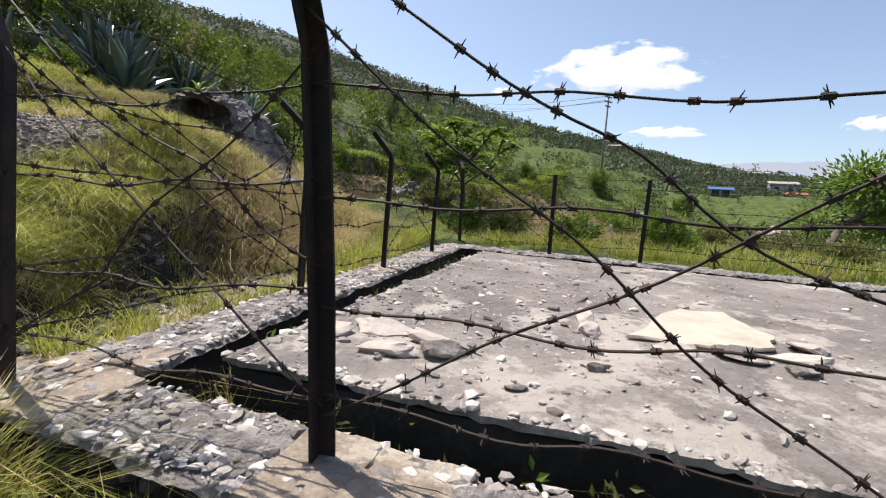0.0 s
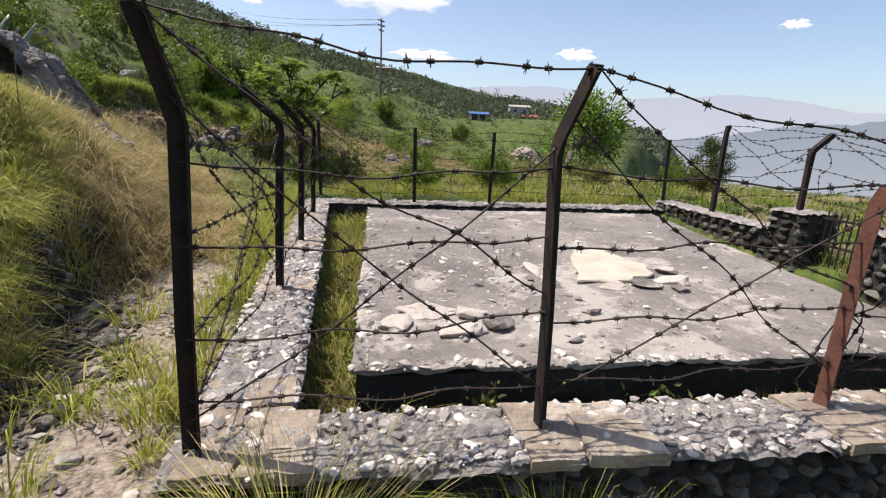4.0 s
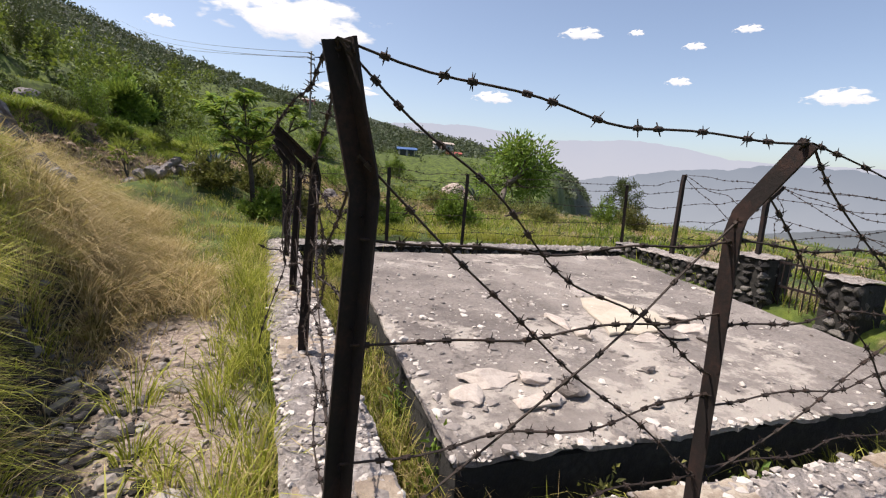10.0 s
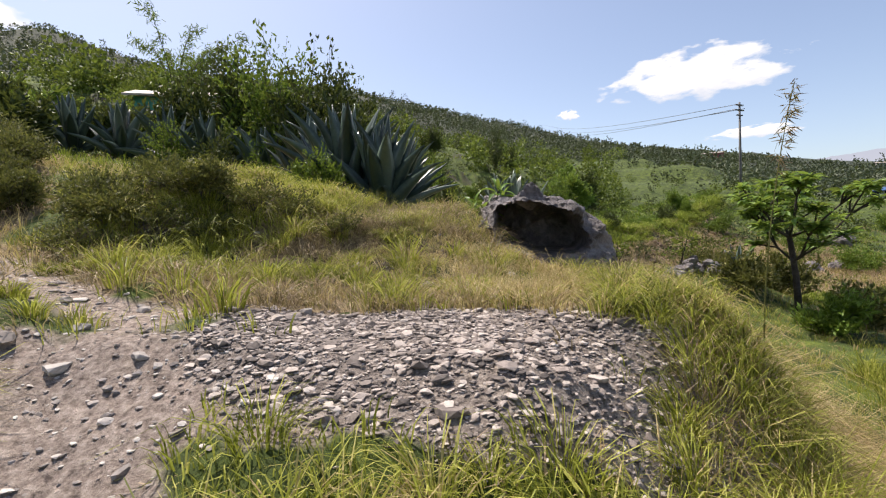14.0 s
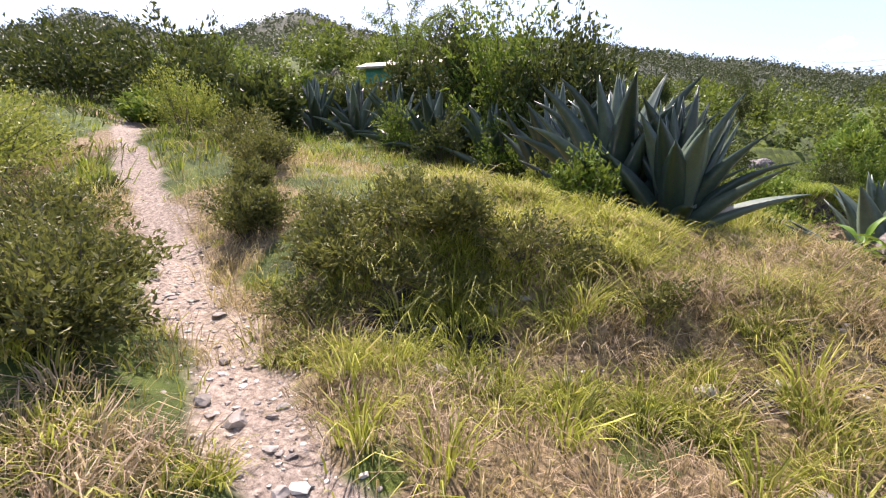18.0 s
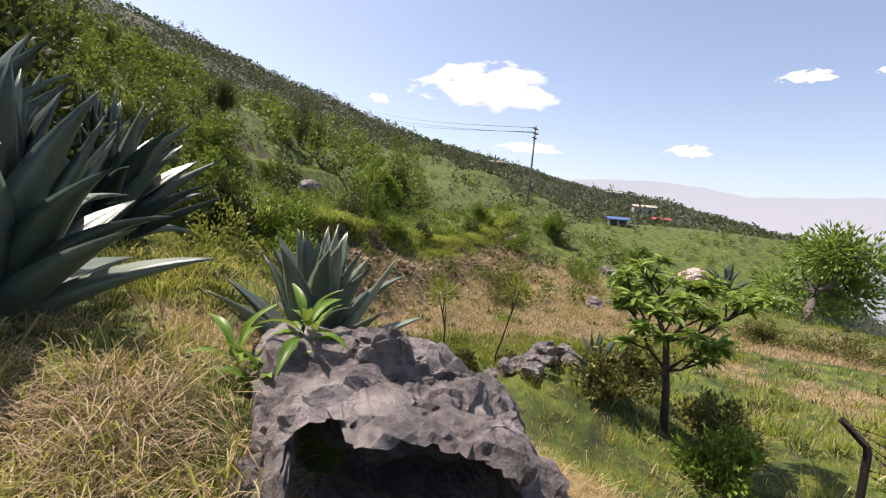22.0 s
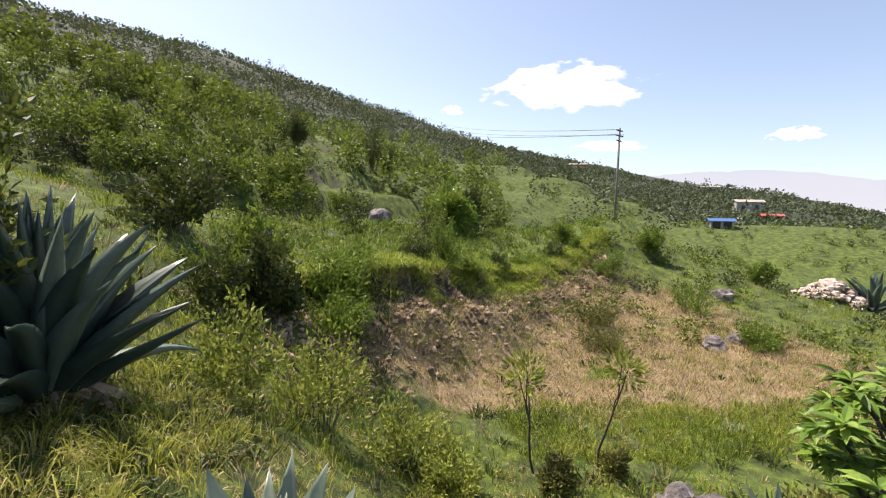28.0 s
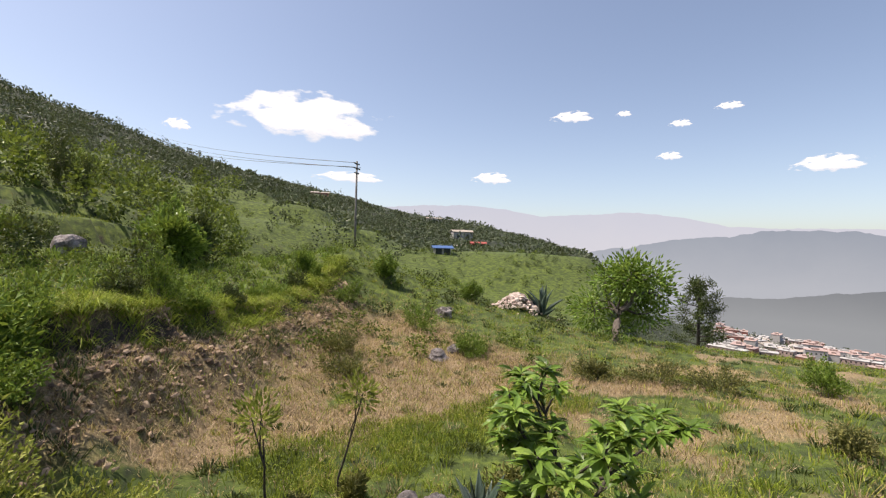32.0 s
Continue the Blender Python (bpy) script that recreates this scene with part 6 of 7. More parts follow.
broad_sapling(-4.28, 8.22, ((0.06, -0.26, 0.46), (0.1, -0.1, 0.36), (-0.26, -0.16, 0.28), (-0.1, -0.36, 0.2)), 3, 0.26, "mango-like sapling with large glossy green leaves beside the boulder")
# broad weeds in the trench
for i, (u, v) in enumerate(((0.72, 0.95), (1.3, 0.52), (1.75, 0.52), (2.15, 0.5), (2.4, 0.52), (0.7, 2.6), (0.75, 1.6), (3.0, 0.5))):
    p = at_uv(u, v)
    shrub(p[0], p[1], 0.13, 0.5, 900 + i, LEAF_GREY if i % 3 else LEAF_GREEN, "leafy weed growing in the trench", 130, 0.045, 3, "weed")


# ---- woods on the far hills ----
def far_woods(name, label, n, r0, r1, az0, az1, size, leaves, seed, material, tall=1.25, power=1.3, flake=0.38):
    rng = np.random.default_rng(seed)
    r = r0 + (r1 - r0) * rng.uniform(0, 1, n) ** power
    az = np.radians(rng.uniform(az0, az1, n))
    x, y = -3.7 + r * np.sin(az), 7.4 + r * np.cos(az)
    ok = fbm(x, y, 30, 2.0) + 0.6 * rng.normal(size=n) > -0.45
    x, y, r = x[ok], y[ok], r[ok]
    z = land(x, y)
    s = size * rng.uniform(0.5, 1.5, len(x)) * (0.8 + r / 300)
    m = len(x)
    lobe = rng.normal(size=(m, leaves, 3))
    lobe /= np.linalg.norm(lobe, axis=2)[..., None]
    rad = rng.uniform(0.25, 0.9, (m, leaves, 1))
    c = np.stack([x, y, z + s * tall * 0.75], -1)[:, None, :] + lobe * rad * s[:, None, None] * np.array((1, 1, tall))
    c[..., 2] = np.maximum(c[..., 2], z[:, None])
    d = lobe + rng.normal(size=lobe.shape) * 0.5
    L = (s[:, None] * flake * rng.uniform(0.6, 1.3, (m, leaves))).ravel()
    V, F = leafset(c.reshape(-1, 3), d.reshape(-1, 3), L, L * 0.75, rng)
    tagged(new(name, big_mesh(name, V, F, material)), label, "woods", kind="stuff")


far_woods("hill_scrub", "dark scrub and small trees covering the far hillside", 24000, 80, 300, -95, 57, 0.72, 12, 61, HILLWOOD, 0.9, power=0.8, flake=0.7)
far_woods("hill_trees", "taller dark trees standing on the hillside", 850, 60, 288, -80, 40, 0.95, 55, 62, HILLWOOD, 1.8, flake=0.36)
far_woods("orchard_trees", "lighter green orchard trees on the slope above the terraces", 620, 38, 110, -60, 14, 1.15, 150, 63, FOREST_LIGHT, 1.25, flake=0.25)
far_woods("slope_trees", "leafy trees on the steep slope left of the terraces", 210, 26, 52, -50, -9, 0.85, 420, 66, FOREST_LIGHT, 1.4, flake=0.19)
far_woods("terrace_bushes", "low green bushes along the terrace edges", 850, 18, 85, -50, 50, 0.4, 90, 64, FOREST_LIGHT, 1.0, flake=0.26)
far_woods("dark_bushes", "low dark bushes scattered over the slopes", 900, 24, 90, -40, 62, 0.42, 80, 67, FOREST, 1.0, flake=0.26)
far_woods("dark_trees", "dark rounded trees standing about the terraces", 100, 22, 62, -34, 12, 0.65, 420, 68, FOREST, 1.4, flake=0.2)
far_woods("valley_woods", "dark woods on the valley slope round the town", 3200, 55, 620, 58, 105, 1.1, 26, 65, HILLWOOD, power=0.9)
for i, (x, y, r, h) in enumerate(((-5.1, 49.5, 1.0, 4.6), (-3.9, 50.2, 0.9, 3.6), (-10.6, 44.6, 0.9, 3.2), (-10.0, 35.2, 1.0, 1.8), (-6.7, 37.6, 0.9, 1.6), (-5.9, 16.8, 0.55, 1.8), (-6.6, 17.8, 0.8, 1.5), (-8.2, 18.2, 1.1, 1.9), (-5.0, 18.6, 0.9, 1.2), (11.2, 32.5, 0.8, 1.5), (16.0, 30.0, 0.8, 1.3), (6.2, 33.0, 0.7, 1.4))):
    shrub(x, y, r, h, 880 + i, LEAF_DARK if i in (0, 1, 2, 5, 7) else LEAF_GREEN, "dark dense bush standing on the terrace" if i > 2 else "tall dark narrow tree on the slope", 2800, 0.14, 16)


# ---- boulder on the edge of the terrace ----
def boulder():
    """A massive angular block with a deep hollow in its shaded face, a second slab rising behind it."""
    brng = np.random.default_rng(12)

    def block(centre, planes, sub):
        """Closed block bounded by planes given as (normal, point on it)."""
        v, f = ico(sub)
        c = np.array(centre)
        r = np.full(len(v), 9.0)
        for n, q in planes:
            n = np.array(n, float) / np.linalg.norm(n)
            r = np.minimum(r, ((np.array(q) - c) @ n) / np.maximum(v @ n, 1e-4))
        return v * r[:, None], f, c

    def crags(p, count, reach):
        """Break the surface into many flat chipped facets."""
        for k in range(count):
            c = p[brng.integers(len(p))].copy()
            n = c / np.linalg.norm(c) + brng.normal(size=3) * 0.42
            n /= np.linalg.norm(n)
            r = reach * brng.uniform(0.45, 1.3)
            w = np.clip(1.6 - 1.6 * np.linalg.norm(p - c, axis=1) / r, 0, 1)
            h = (p - c) @ n + 0.05 * r
            p = p - np.outer(np.clip(h, 0, 0.12) * w * 0.92, n)
        fine = np.array([(noise.cell(Vector(q * 6.0) + noise.noise_vector(Vector(q * 4.0)) * 0.5) - 0.5) * 0.018 + (noise.cell(Vector(q * 13.0) + noise.noise_vector(Vector(q * 7.0)) * 0.5) - 0.5) * 0.014 + noise.noise(Vector(q * 9)) * 0.014 + noise.noise(Vector(q * 24)) * 0.009 - 0.3 * max(0.0, 0.05 - abs(noise.noise(Vector(q * 2.3) + Vector((3, 1, 7))))) for q in p])
        return p + p / (np.linalg.norm(p, axis=1)[:, None] + 1e-9) * fine[:, None]
    b = Build()
    base = np.array((-3.6, 7.6, 2.0))
    p, f, c = block((-3.68, 7.62, 2.35), (((0.05, -0.1, 1), (-4.0, 7.2, 2.9)), ((0.62, -0.1, 0.75), (-3.46, 7.2, 2.86)), ((0.95, -0.1, 0.3), (-3.0, 7.4, 2.35)), ((0.05, -1, 0.12), (-3.8, 7.04, 2.8)),
        ((0.62, -0.75, 0.1), (-3.2, 7.14, 2.4)), ((-1, -0.15, 0.3), (-4.42, 7.6, 2.75)), ((-0.7, -0.7, 0.35), (-4.27, 7.14, 2.75)), ((0.1, 1, 0.2), (-3.6, 8.25, 2.4)), ((0, 0, -1), (-3.6, 7.6, 1.6))), 6)
    p = crags(p, 330, 0.2) + c
    x, z = p[:, 0] + 3.8, p[:, 2] - 2.55
    wob = np.array([noise.noise(Vector(q * 5.0)) for q in p])
    e = (np.abs(x + 0.35 * z) / 0.43) ** 2.6 + (np.abs(z + 0.12 * x) / 0.27) ** 2.6 + 0.45 * wob
    g = step(1.12, 0.86, e) * (p[:, 1] < 7.34)
    back = 7.95 + 0.16 * wob - 0.5 * np.clip(-z, 0, 1)
    p[:, 1] += g * np.maximum(back - p[:, 1], 0)
    p[:, 2] += g * 0.06
    b.add(p - base, f)
    p, f, c = block((-3.62, 8.0, 2.72), (((0.1, -1, 0.3), (-3.9, 7.68, 3.08)), ((0, -0.7, -0.7), (-3.7, 7.66, 2.74)), ((0.6, 0.12, 0.8), (-3.86, 7.8, 3.16)), ((-0.95, -0.2, 0.2), (-4.06, 7.8, 3.0)), ((-0.4, 0.3, 0.9), (-3.92, 7.8, 3.16)),
        ((0, 1, 0.5), (-3.7, 8.15, 2.9)), ((0.9, 0, 0.35), (-2.86, 8.0, 2.25)), ((0, 0, -1), (-3.6, 8.0, 1.6))), 6)
    main = tagged(part("boulder", b, BOULDER, m=pose(*base)), "large dark craggy boulder with a deep hollow under its edge", "rock")
    b = Build()
    b.add(crags(p, 240, 0.22) + c - base, f)
    part("upper_slab", b, BOULDER, main)
    v, f = ico(4)
    for centre, size, cuts in (((-4.36, 7.42, 2.5), (0.2, 0.24, 0.2), 9), ((-3.95, 7.0, 2.16), (0.32, 0.16, 0.2), 9), ((-3.22, 7.02, 2.12), (0.2, 0.15, 0.22), 9)):
        q = v.copy()
        for k in range(cuts):
            n = brng.normal(size=3)
            n /= np.linalg.norm(n)
            q -= np.outer(np.maximum(q @ n - brng.uniform(0.6, 0.85), 0) * 0.95, n)
        b = Build()
        b.add(crags(q * np.array(size), 70, 0.12), f)
        tagged(part("rock", b, BOULDER, m=pose(*centre)), "dark angular rock wedged against the boulder", "rock")


boulder()
b = Build()
rock(b, (0, 0, 0), (0.3, 0.26, 0.24), 91, 4, 0.3, 6)
tagged(part("rock", b, BOULDER, m=pose(-2.62, 7.4, float(land(-2.62, 7.4)) + 0.06)), "dark rock leaning against the boulder", "rock")


# ---- heap of stones and single stones ----
def lone_rock(x, y, size, seed, label, material=BOULDER, group="", sub=3, z=None, flat=0.75):
    b = Build()
    rock(b, (0, 0, 0), (size, size * 0.85, size * flat), seed, sub, 0.3, 7, seed * 1.3)
    return tagged(part("stone", b, material, m=pose(x, y, (float(land(x, y)) if z is None else z) + size * flat * 0.35)), label, "stone", group)


rng = np.random.default_rng(55)
for i in range(58):
    t = rng.uniform(0, 1)
    x, y = -1.45 + 1.45 * t + rng.normal() * 0.2, 11.45 + 0.65 * t + rng.normal() * 0.24
    s = rng.uniform(0.08, 0.19)
    lone_rock(x, y, s, 400 + i, "rough grey stone piled in the heap", group="stones of the heap", sub=2, z=float(land(x, y)) + 0.26 * math.exp(-((x + 0.55 - 0.5 * (y - 12)) / 0.55) ** 2) * rng.uniform(0.1, 1.0))
for i, (x, y, s) in enumerate(((7.3, 21.8, 0.42), (8.5, 22.3, 0.38), (3.6, 22.6, 0.26), (-4.1, 35.2, 0.9), (11.8, 27.4, 0.5), (12.6, 27.9, 0.35))):
    lone_rock(x, y, s, 440 + i, "dark boulder lying in the grass", group="boulders in the fields")
PALE = surface("pale_field_stone", (0.204, 0.177, 0.156), (0.313, 0.279, 0.252), (0.435, 0.401, 0.367), 8, 50, 0.9, 0.5, 0.008, vary="object")
for i, (x, y, s) in enumerate(((-1.92, 3.74, 0.1), (-1.78, 3.45, 0.075), (-1.72, 3.3, 0.055), (-2.1, 2.75, 0.06), (-2.3, 3.0, 0.07), (-2.0, 2.3, 0.055), (-2.45, 2.55, 0.05), (-1.95, 4.1, 0.06), (-2.3, 2.2, 0.06), (-2.15, 3.35, 0.05), (-7.05, 4.75, 0.07), (-6.35, 4.05, 0.075), (-6.2, 4.3, 0.05), (-6.55, 5.55, 0.08), (-6.45, 5.62, 0.055), (-6.57, 6.2, 0.06), (-6.4, 6.3, 0.045), (-5.41, 6.15, 0.07), (-6.8, 5.9, 0.04), (-5.1, 6.3, 0.05), (-6.0, 5.9, 0.045), (-7.3, 4.75, 0.05), (-7.0, 4.95, 0.035), (-6.6, 4.6, 0.045), (-7.6, 5.05, 0.04), (-6.2, 4.7, 0.05), (-5.7, 4.1, 0.045), (-6.0, 4.0, 0.06), (-5.0, 5.7, 0.07), (-4.75, 5.9, 0.05), (-5.3, 4.9, 0.05), (-6.9, 3.9, 0.06), (-4.2, 5.75, 0.09), (-4.1, 6.25, 0.05), (13.0, 13.6, 0.12), (9.5, 9.8, 0.16))):
    lone_rock(x, y, s, 460 + i, "pale rounded stone lying on the ground", PALE, "loose stones", 2, flat=0.6)
# crushed stone on the patch, the tracks and the foot of the bank
pts, sz = [], []
P = scatter(rng, 20000, 0.0, 1.75, -4.35, 4.45, 0.6)
P = P[rng.uniform(0, 1, len(P)) < gravel_at(P[:, 0], P[:, 1])]
Q = np.column_stack([rng.uniform(-9.5, -4.0, 24000), rng.uniform(1.6, 7.0, 24000)])
Q = Q[rng.uniform(0, 1, len(Q)) < 0.6 * dirt_at(Q[:, 0], Q[:, 1])]
R = np.column_stack([rng.uniform(-3.6, -1.2, 2600), rng.uniform(0.2, 5.2, 2600)])
R = R[(rng.uniform(0, 1, len(R)) < dirt_at(R[:, 0], R[:, 1])) & ~compound_at(R[:, 0], R[:, 1], 0.03)]
for nm, lab, A, lo, mean in (("gravel", "grey crushed stone on the terrace", P, 0.006, 0.0065), ("stone_plates", "flat angular stone shards on the gravel patch", P[::7] + 0.013, 0.01, 0.007), ("track_stones", "pale pebbles and crumbs on the trodden track", Q, 0.004, 0.0075), ("path_stones", "pale angular stones on the path beside the wall", R, 0.006, 0.014)):
    z = land(A[:, 0], A[:, 1])
    chips(nm, lab, np.column_stack([A, z]), np.minimum(lo + rng.exponential(mean, len(A)), 0.06), 480, PALE_CHIP if nm == "track_stones" else CHIP, 0.3 if "plate" in nm else 0.45)
# stones that have fallen out of the undercut bank
A = np.column_stack([rng.uniform(-3.4, -2.0, 2300), rng.uniform(1.6, 4.7, 2300)])
A = A[rng.uniform(0, 1, len(A)) < np.maximum(bank_face(A[:, 0], A[:, 1]), bank_face(A[:, 0] - 0.25, A[:, 1]))]
chips("bank_stones", "dark stones in the undercut face of the bank", np.column_stack([A, land(A[:, 0], A[:, 1])]), np.minimum(0.01 + rng.exponential(0.016, len(A)), 0.08), 484, RUBBLE_STONE, 0.6)
# clods broken from the field bank
CLOD = surface("dry_earth_clods", (0.08, 0.053, 0.036), (0.24, 0.165, 0.11), (0.42, 0.31, 0.215), 6, 30, 0.95, 0.6, 0.01, vary="island")
x = rng.uniform(-6, 8, 3200)
A = np.column_stack([x, 21.1 + (rng.normal(size=3200) * 0.7 + 0.95 + 0.72 * x) / 0.69])
chips("earth_clods", "lumps of dry brown earth on the field bank", np.column_stack([A, land(A[:, 0], A[:, 1])]), np.minimum(0.03 + rng.exponential(0.035, 3200), 0.12), 486, CLOD, 0.7)
# pale rubble heap on the far slope
RUBBLE = surface("pale_pink_rubble", (0.3, 0.225, 0.19), (0.46, 0.37, 0.32), (0.6, 0.51, 0.45), 3, 20, 0.9, 0.4, 0.02, vary="island")
hx, hy = 27.5, 36.7
A = np.column_stack([hx + rng.normal(size=420) * 1.3, hy + rng.normal(size=420) * 0.9])
z = land(A[:, 0], A[:, 1]) + 1.2 * np.exp(-((A[:, 0] - hx) / 1.6) ** 2 - ((A[:, 1] - hy) / 1.3) ** 2)
chips("rubble_heap", "heap of pale broken stone on the slope", np.column_stack([A, z]), rng.uniform(0.12, 0.36, 420), 490, RUBBLE, 0.7, "rubble")

# ---- utility pole and its wires ----
STEEL = plain("weathered_pole", (0.13, 0.12, 0.115), 0.7)
px, py = 16.6, 47.6
pz = float(land(px, py))
ph = 12.7 - pz
pole = thing("utility_pole", "tall thin grey electricity pole with cross arms", "pole", m=pose(px, py, pz))
b = Build()
b.tube([(0, 0, -0.3), (0, 0, ph / 2), (0, 0, ph)], [0.13, 0.11, 0.08], 8)
part("shaft", b, STEEL, pole, smooth=True)
for zz, w in ((ph - 0.3, 0.5), (ph - 0.75, 0.6), (ph - 1.2, 0.4)):
    b = Build()
    b.box(-w, -0.06, zz, w, 0.06, zz + 0.1)
    part("cross_arm", b, STEEL, pole, m=pose(0, 0, 0, 0, 0, 35))
for k, (zz, off) in enumerate(((ph - 0.15, 0.0), (ph - 0.6, 0.4), (ph - 0.6, -0.4))):
    b = Build()
    far = Vector((15.0, 250.0, float(land(15.0, 250.0)) + 9 - 2 * k))
    a = Vector((px + off, py, pz + zz))
    b.tube([a + (far - a) * (i / 16) - Vector((0, 0, 4.5 * (i / 16) * (1 - i / 16) * 4 * 0.5)) for i in range(17)], 0.028, 4, False)
    tagged(part("power_line", b, STEEL), "thin power line running up the hill from the pole", "cable", "power lines")


# ---- houses ----
TIN = plain("dull_tin_roof", (0.36, 0.31, 0.26), 0.6, 0.1)
TEAL = plain("teal_painted_wall", (0.05, 0.24, 0.2), 0.7)
BLUE = plain("blue_sheet_roof", (0.05, 0.11, 0.26), 0.5)
REDR = plain("red_painted_wall", (0.3, 0.06, 0.045), 0.7)
WHITE = plain("whitewashed_wall", (0.4, 0.385, 0.375), 0.8)
PINK = plain("pink_washed_wall", (0.34, 0.25, 0.225), 0.8)
BRICK = plain("bare_brick_wall", (0.3, 0.12, 0.1), 0.9)
GREYW = plain("grey_cement_wall", (0.36, 0.35, 0.34), 0.9)
GLASSY = plain("dark_window", (0.02, 0.025, 0.03), 0.25)


def house(x, y, w, dpt, h, turn, wall, roof, label, storeys=1, pitched=True, z=None, group="", rise=0.16):
    zz = (float(land(x, y)) if z is None else z) - 0.3
    t = thing("house", label, "house", group, m=pose(x, y, zz, 0, 0, turn))
    b = Build()
    b.box(-w / 2, -dpt / 2, 0, w / 2, dpt / 2, h)
    part("wall", b, wall, t)
    b = Build()
    if pitched:
        e, k = 0.35, 0.09
        prof = [(-dpt / 2 - e, h - 0.05), (0, h + dpt * rise), (dpt / 2 + e, h - 0.05), (dpt / 2 + e, h - 0.05 + k), (0, h + dpt * rise + k), (-dpt / 2 - e, h - 0.05 + k)]
        vs = [(s * (w / 2 + e), p, q) for s in (-1, 1) for p, q in prof]
        b.add(vs, [(0, 1, 4, 5), (1, 2, 3, 4), (6, 11, 10, 7), (7, 10, 9, 8)] + [(i, i + 6, (i + 1) % 6 + 6, (i + 1) % 6) for i in range(6)])
    else:
        b.box(-w / 2 - 0.25, -dpt / 2 - 0.25, h + 0.003, w / 2 + 0.25, dpt / 2 + 0.25, h + 0.25)
        b.box(-w * 0.2, -dpt * 0.2, h + 0.253, w * 0.15, dpt * 0.15, h + 1.5)
    part("roof", b, roof, t)
    for s in range(storeys):
        n = max(2, int(w / 2.4))
        for k in range(n):
            b = Build()
            cx, cz = -w / 2 + w * (k + 0.5) / n, h * (s + 0.5) / storeys
            b.box(cx - 0.45, -dpt / 2 - 0.03, cz - 0.5, cx + 0.45, -dpt / 2 + 0.05, cz + 0.6)
            part("window", b, GLASSY, t)
    return t


house(-19.2, 23.2, 4.0, 3.0, 2.4, 25, TEAL, TIN, "low teal house with a tin roof behind the agaves", z=7.0, rise=0.2)
house(37.9, 61.8, 2.4, 2.0, 1.0, -30, GREYW, BLUE, "small hut with a bright blue sheet roof")
house(70.2, 90.0, 3.2, 2.4, 1.6, -35, REDR, REDR, "long red-painted house on the slope")
house(66.0, 92.0, 1.8, 2.0, 1.0, -30, WHITE, TIN, "small white hut beside the red house")
house(159.0, 229.0, 9.0, 4.0, 2.6, -25, WHITE, TIN, "distant white house with a tin roof")
house(88.7, 118.5, 6.0, 4.0, 2.6, -25, GREYW, TIN, "distant grey house with a tin roof")
house(81.8, 214.0, 8.0, 4.0, 2.8, -20, BRICK, TIN, "distant brick house among trees")
house(-22.4, 101.0, 2.8, 2.5, 1.8, 10, WHITE, WHITE, "distant hut with a white roof on the hillside")
house(-38.0, 72.0, 5.0, 4.0, 2.4, 25, GREYW, TIN, "hut with a pale tin roof among orchard trees")
house(-31.0, 76.0, 5.0, 4.0, 2.4, 25, WHITE, TIN, "hut with a pale tin roof among orchard trees")
house(-42.0, 52.0, 6.0, 4.0, 2.6, 25, TEAL, TIN, "tin-roofed house at the edge of the trees")
house(66.0, 34.0, 6.0, 4.0, 2.6, -60, WHITE, TIN, "white shed below the slope")
# the town in the valley
WALLS, ROOFS = (WHITE, PINK, BRICK, GREYW, WHITE, PINK), (WHITE, GREYW, PINK, PINK, TIN, GREYW)
rng = np.random.default_rng(88)
protos = []
for k in range(6):
    w = 8 + 1.6 * k
    protos.append(house(480, 200 + k, w, 7, 4.6 + 1.5 * (k % 4), 0, WALLS[k], ROOFS[k], "flat-roofed town house in pale plaster" if k not in (2, 5) else "flat-roofed town house with reddish walls", 2, k == 4, -90, "town houses"))
for i in range(165):
    az = radians(rng.uniform(68.3, 92))
    r = rng.uniform(330, 560)
    x, y = -3.7 + r * math.sin(az), 7.4 + r * math.cos(az)
    p = protos[i % 6]
    m = pose(x, y, float(land(x, y)) - 0.5, 0, 0, -75 + rng.choice([0, 90]) + rng.normal() * 12)
    if i < 6:
        p.matrix_basis = m
    else:
        copy_thing(p, m)


# ---- far ridges and clouds ----
def ridge(name, label, dist, az, el, low, material, seed, rough):
    n = 260
    a = np.linspace(az[0], az[-1], n)
    e = np.interp(a, az, el)
    e = np.convolve(np.pad(e, 6, "edge"), np.ones(13) / 13, "valid")
    e = e + rough * np.array([noise.noise(Vector((q * 0.21, seed, 0))) + 0.5 * noise.noise(Vector((q * 0.7, seed, 3))) + 0.25 * noise.noise(Vector((q * 2.3, seed, 5))) for q in a])
    x, y = -3.7 + dist * np.sin(np.radians(a)), 7.4 + dist * np.cos(np.radians(a))
    top = 4.5 + dist * np.tan(np.radians(e))
    V = np.vstack([np.column_stack([x, y, np.full(n, low)]), np.column_stack([x * 1.05, y * 1.05, (top + low) / 2]), np.column_stack([x * 1.12, y * 1.12, top])])
    i = np.arange(n - 1)
    F = np.vstack([np.column_stack([i + k * n, i + 1 + k * n, i + 1 + (k + 1) * n, i + (k + 1) * n]) for k in (0, 1)])
    tagged(new(name, big_mesh(name, V, F, material, True)), label, "backdrop", kind="structure")


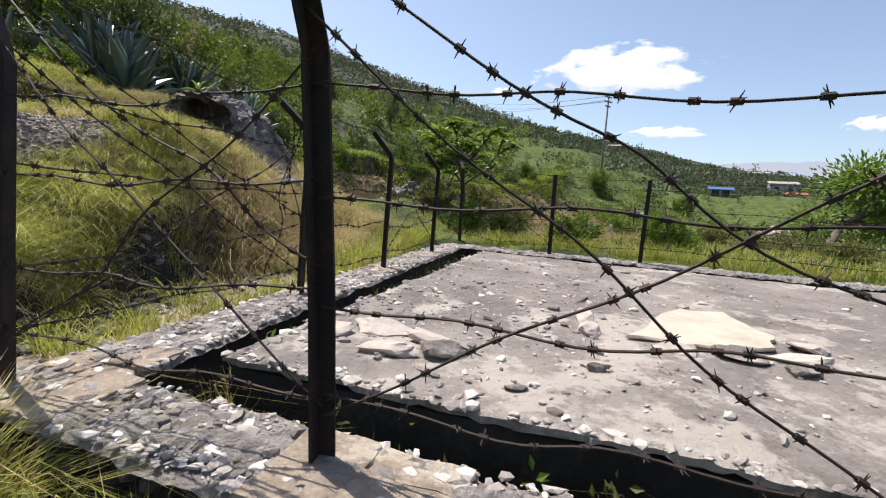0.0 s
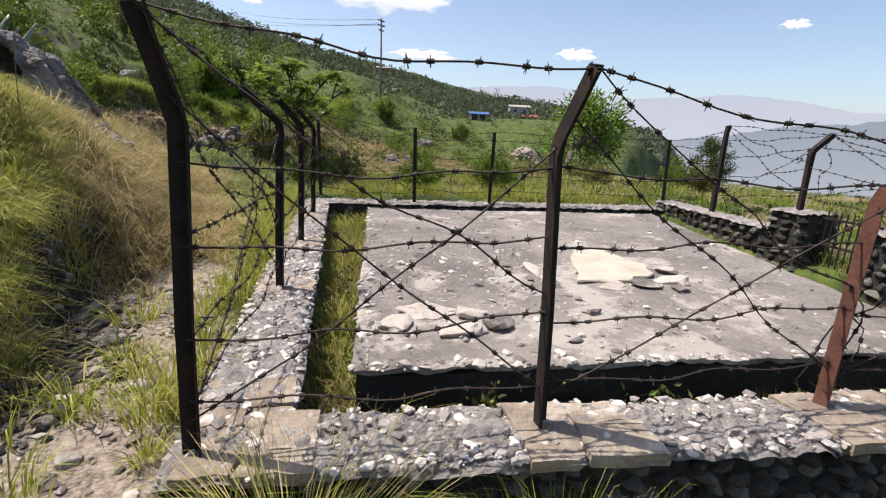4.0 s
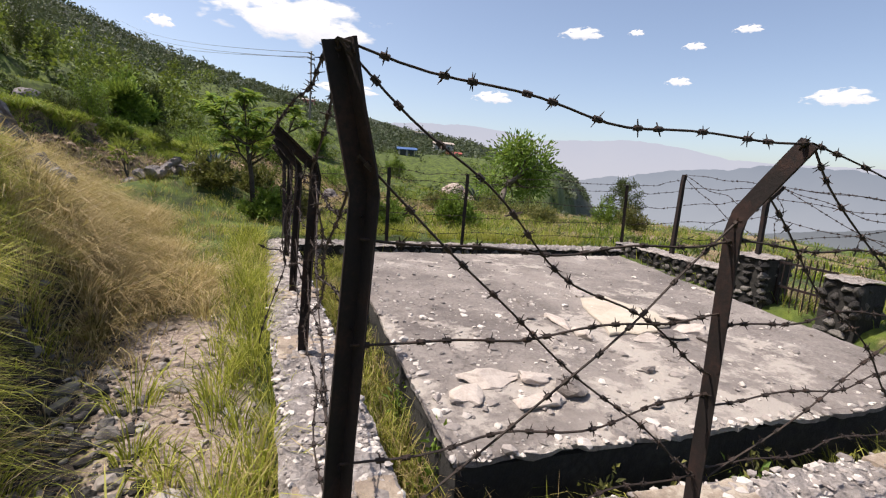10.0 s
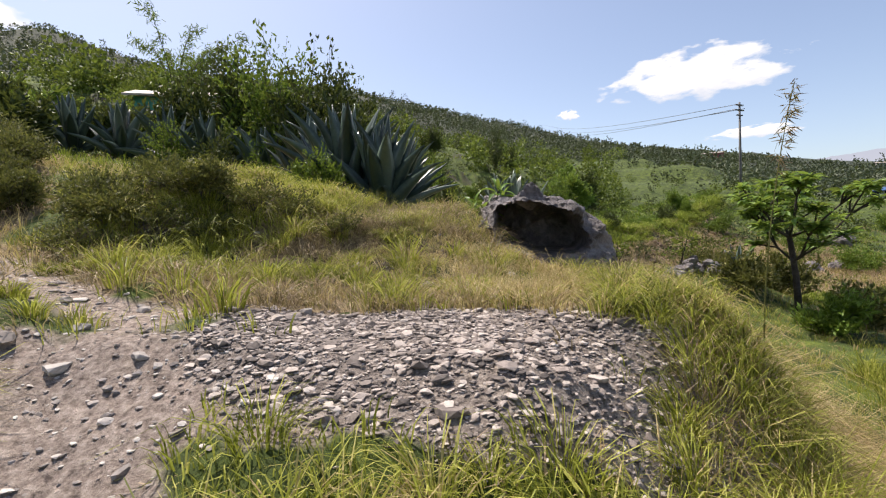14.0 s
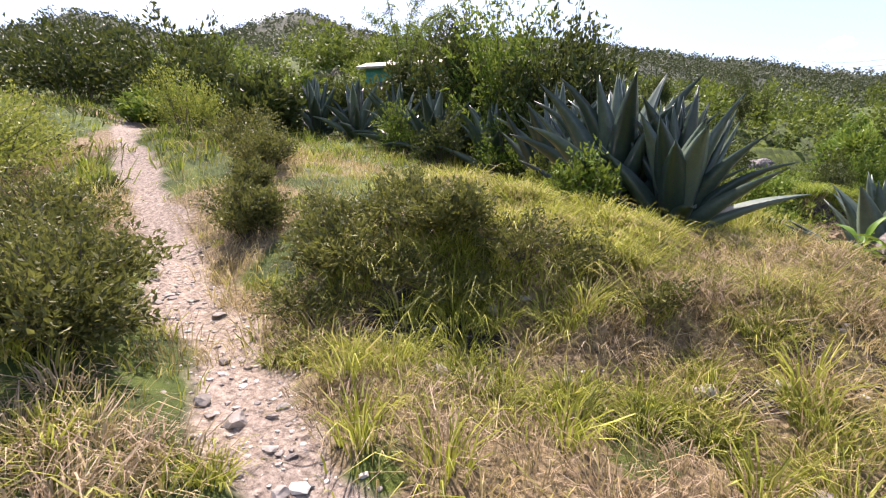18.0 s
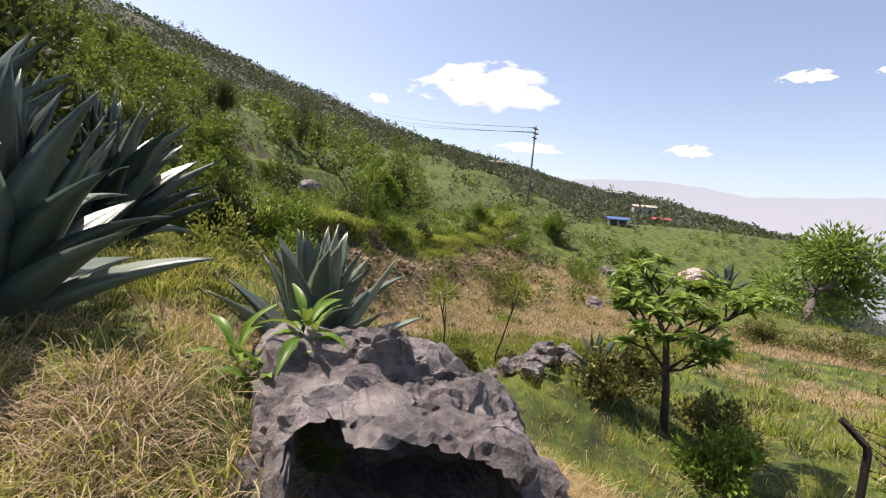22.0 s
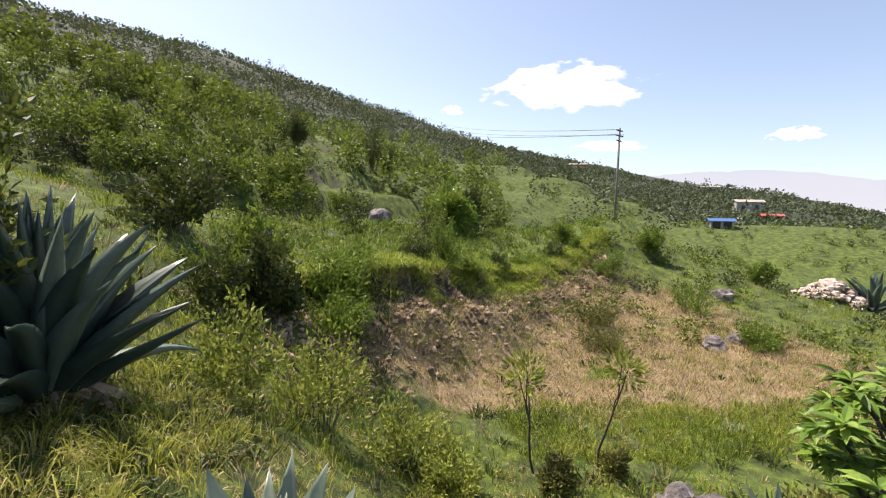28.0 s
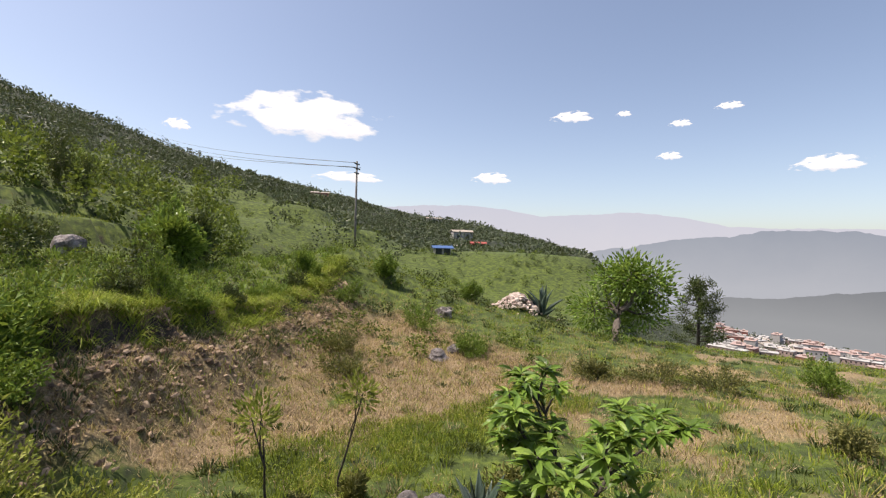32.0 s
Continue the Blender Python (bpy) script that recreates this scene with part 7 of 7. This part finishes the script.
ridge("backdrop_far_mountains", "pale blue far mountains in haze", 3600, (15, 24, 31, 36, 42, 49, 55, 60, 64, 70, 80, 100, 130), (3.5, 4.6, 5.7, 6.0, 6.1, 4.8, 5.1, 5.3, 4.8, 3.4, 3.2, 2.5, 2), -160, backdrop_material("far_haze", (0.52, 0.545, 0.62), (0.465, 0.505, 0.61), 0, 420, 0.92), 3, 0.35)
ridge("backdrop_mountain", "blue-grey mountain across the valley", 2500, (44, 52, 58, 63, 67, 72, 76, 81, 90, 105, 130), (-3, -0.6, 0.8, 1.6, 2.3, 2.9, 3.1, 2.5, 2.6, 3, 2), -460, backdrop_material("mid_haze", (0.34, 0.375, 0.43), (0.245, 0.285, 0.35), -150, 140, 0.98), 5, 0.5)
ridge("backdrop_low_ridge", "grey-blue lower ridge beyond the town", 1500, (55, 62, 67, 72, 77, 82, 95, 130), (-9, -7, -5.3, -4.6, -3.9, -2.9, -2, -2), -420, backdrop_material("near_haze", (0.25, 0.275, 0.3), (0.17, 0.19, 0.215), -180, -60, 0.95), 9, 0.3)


def cloud_material():
    m, nt, bs, co = blank("cloud_white")
    n = noise_node(nt, co, 2.6, 5, 0.5)
    sep = nt.nodes.new("ShaderNodeSeparateXYZ")
    nt.links.new(co, sep.inputs[0])
    low = math_node(nt, "MULTIPLY", math_node(nt, "MAXIMUM", math_node(nt, "MULTIPLY", sep.outputs[1], -1.0), 0.0), 1.9)
    yy = math_node(nt, "ADD", math_node(nt, "MAXIMUM", sep.outputs[1], 0.0), low)
    rr = math_node(nt, "SQRT", math_node(nt, "ADD", math_node(nt, "MULTIPLY", sep.outputs[0], sep.outputs[0]), math_node(nt, "MULTIPLY", yy, yy)))
    d = math_node(nt, "ADD", rr, math_node(nt, "MULTIPLY", math_node(nt, "SUBTRACT", n, 0.5), 1.7))
    a = ramp_node(nt, d, [(0.56, (0.97, 0.97, 0.97)), (0.76, (0, 0, 0))])
    em, tr, mx = nt.nodes.new("ShaderNodeEmission"), nt.nodes.new("ShaderNodeBsdfTransparent"), nt.nodes.new("ShaderNodeMixShader")
    # The card glows by itself; grey undersides are shade put into that glow.
    shade = math_node(nt, "ADD", math_node(nt, "MULTIPLY", sep.outputs[1], 0.9), math_node(nt, "MULTIPLY", noise_node(nt, co, 5.0, 8, 0.6), 1.0))
    nt.links.new(ramp_node(nt, shade, [(0.1, (0.72, 0.77, 0.86)), (0.6, (1, 1, 1))]), em.inputs[0])
    em.inputs[1].default_value = 0.86
    for k, o in ((0, a), (1, tr.outputs[0]), (2, em.outputs[0])):
        nt.links.new(o, mx.inputs[k])
    nt.links.new(mx.outputs[0], nt.nodes["Material Output"].inputs[0])
    return m


CLOUD = cloud_material()
for i, (az, el, w, h) in enumerate(((20.6, 14.2, 10.5, 4.2), (7.4, 12.3, 1.6, 0.9), (43.4, 8.6, 2.9, 1.1), (52.8, 15.6, 2.9, 1.0), (64.4, 14.2, 1.4, 0.6), (63.4, 10.8, 1.6, 0.7), (77.2, 8.9, 3.4, 1.3), (-61, 20.5, 15, 6.5), (-52, 24, 9, 3.5), (58.5, 15.7, 1.0, 0.5), (69, 15.5, 1.6, 0.6), (26, 8.2, 5, 1.0))):
    d = 3300 + 20 * i
    c = Vector((-3.7 + d * math.sin(radians(az)) * math.cos(radians(el)), 7.4 + d * math.cos(radians(az)) * math.cos(radians(el)), 4.5 + d * math.sin(radians(el))))
    b = Build()
    b.add([(-1.3, -1.3, 0), (1.3, -1.3, 0), (1.3, 1.3, 0), (-1.3, 1.3, 0)], [(0, 1, 2, 3)])
    ob = part("backdrop_cloud", b, CLOUD, m=look(c, (-3.7, 7.4, 4.5)) @ Matrix.Diagonal((d * math.tan(radians(w)), d * math.tan(radians(h)), 1, 1)))
    tagged(ob, "white fair-weather cloud with soft edges", "cloud", kind="structure")


# ---- stones of the walls ----
srng = np.random.default_rng(2024)
for (wall, p0, p1, d, n, _), zlo, zhi, size, inner, outer in ((w_front, -0.35, WALL_TOP - 0.03, 0.1, False, True), (w_right, 0.2, 0.87, 0.16, True, False), (w_pillar, 0.2, 1.15, 0.15, True, False), (w_pier, 0.2, 1.1, 0.15, True, False), (w_low, 0.1, 1.05, 0.16, True, False), (w_back, 0.3, 0.72, 0.16, True, False)):
    width = {w_front[0]: 0.42, w_right[0]: 0.4, w_pillar[0]: 0.5, w_pier[0]: 0.5, w_low[0]: 0.45, w_back[0]: 0.4}[wall]
    if outer:
        face_stones(wall, p0 + n * 0.05, p1 + n * 0.05, zlo, zhi, srng, size)
    if inner:
        face_stones(wall, p1 + n * (width - 0.05), p0 + n * (width - 0.05), zlo, zhi, srng, size)
for wall, p0, p1, d, n, _ in (w_pillar, w_pier, w_low):
    width = 0.5
    top = {w_pillar[0]: 1.15, w_pier[0]: 1.1, w_low[0]: 1.05}[wall]
    face_stones(wall, p0 + n * width + d * 0.04, p0 + d * 0.04, 0.2, top, srng, 0.18)
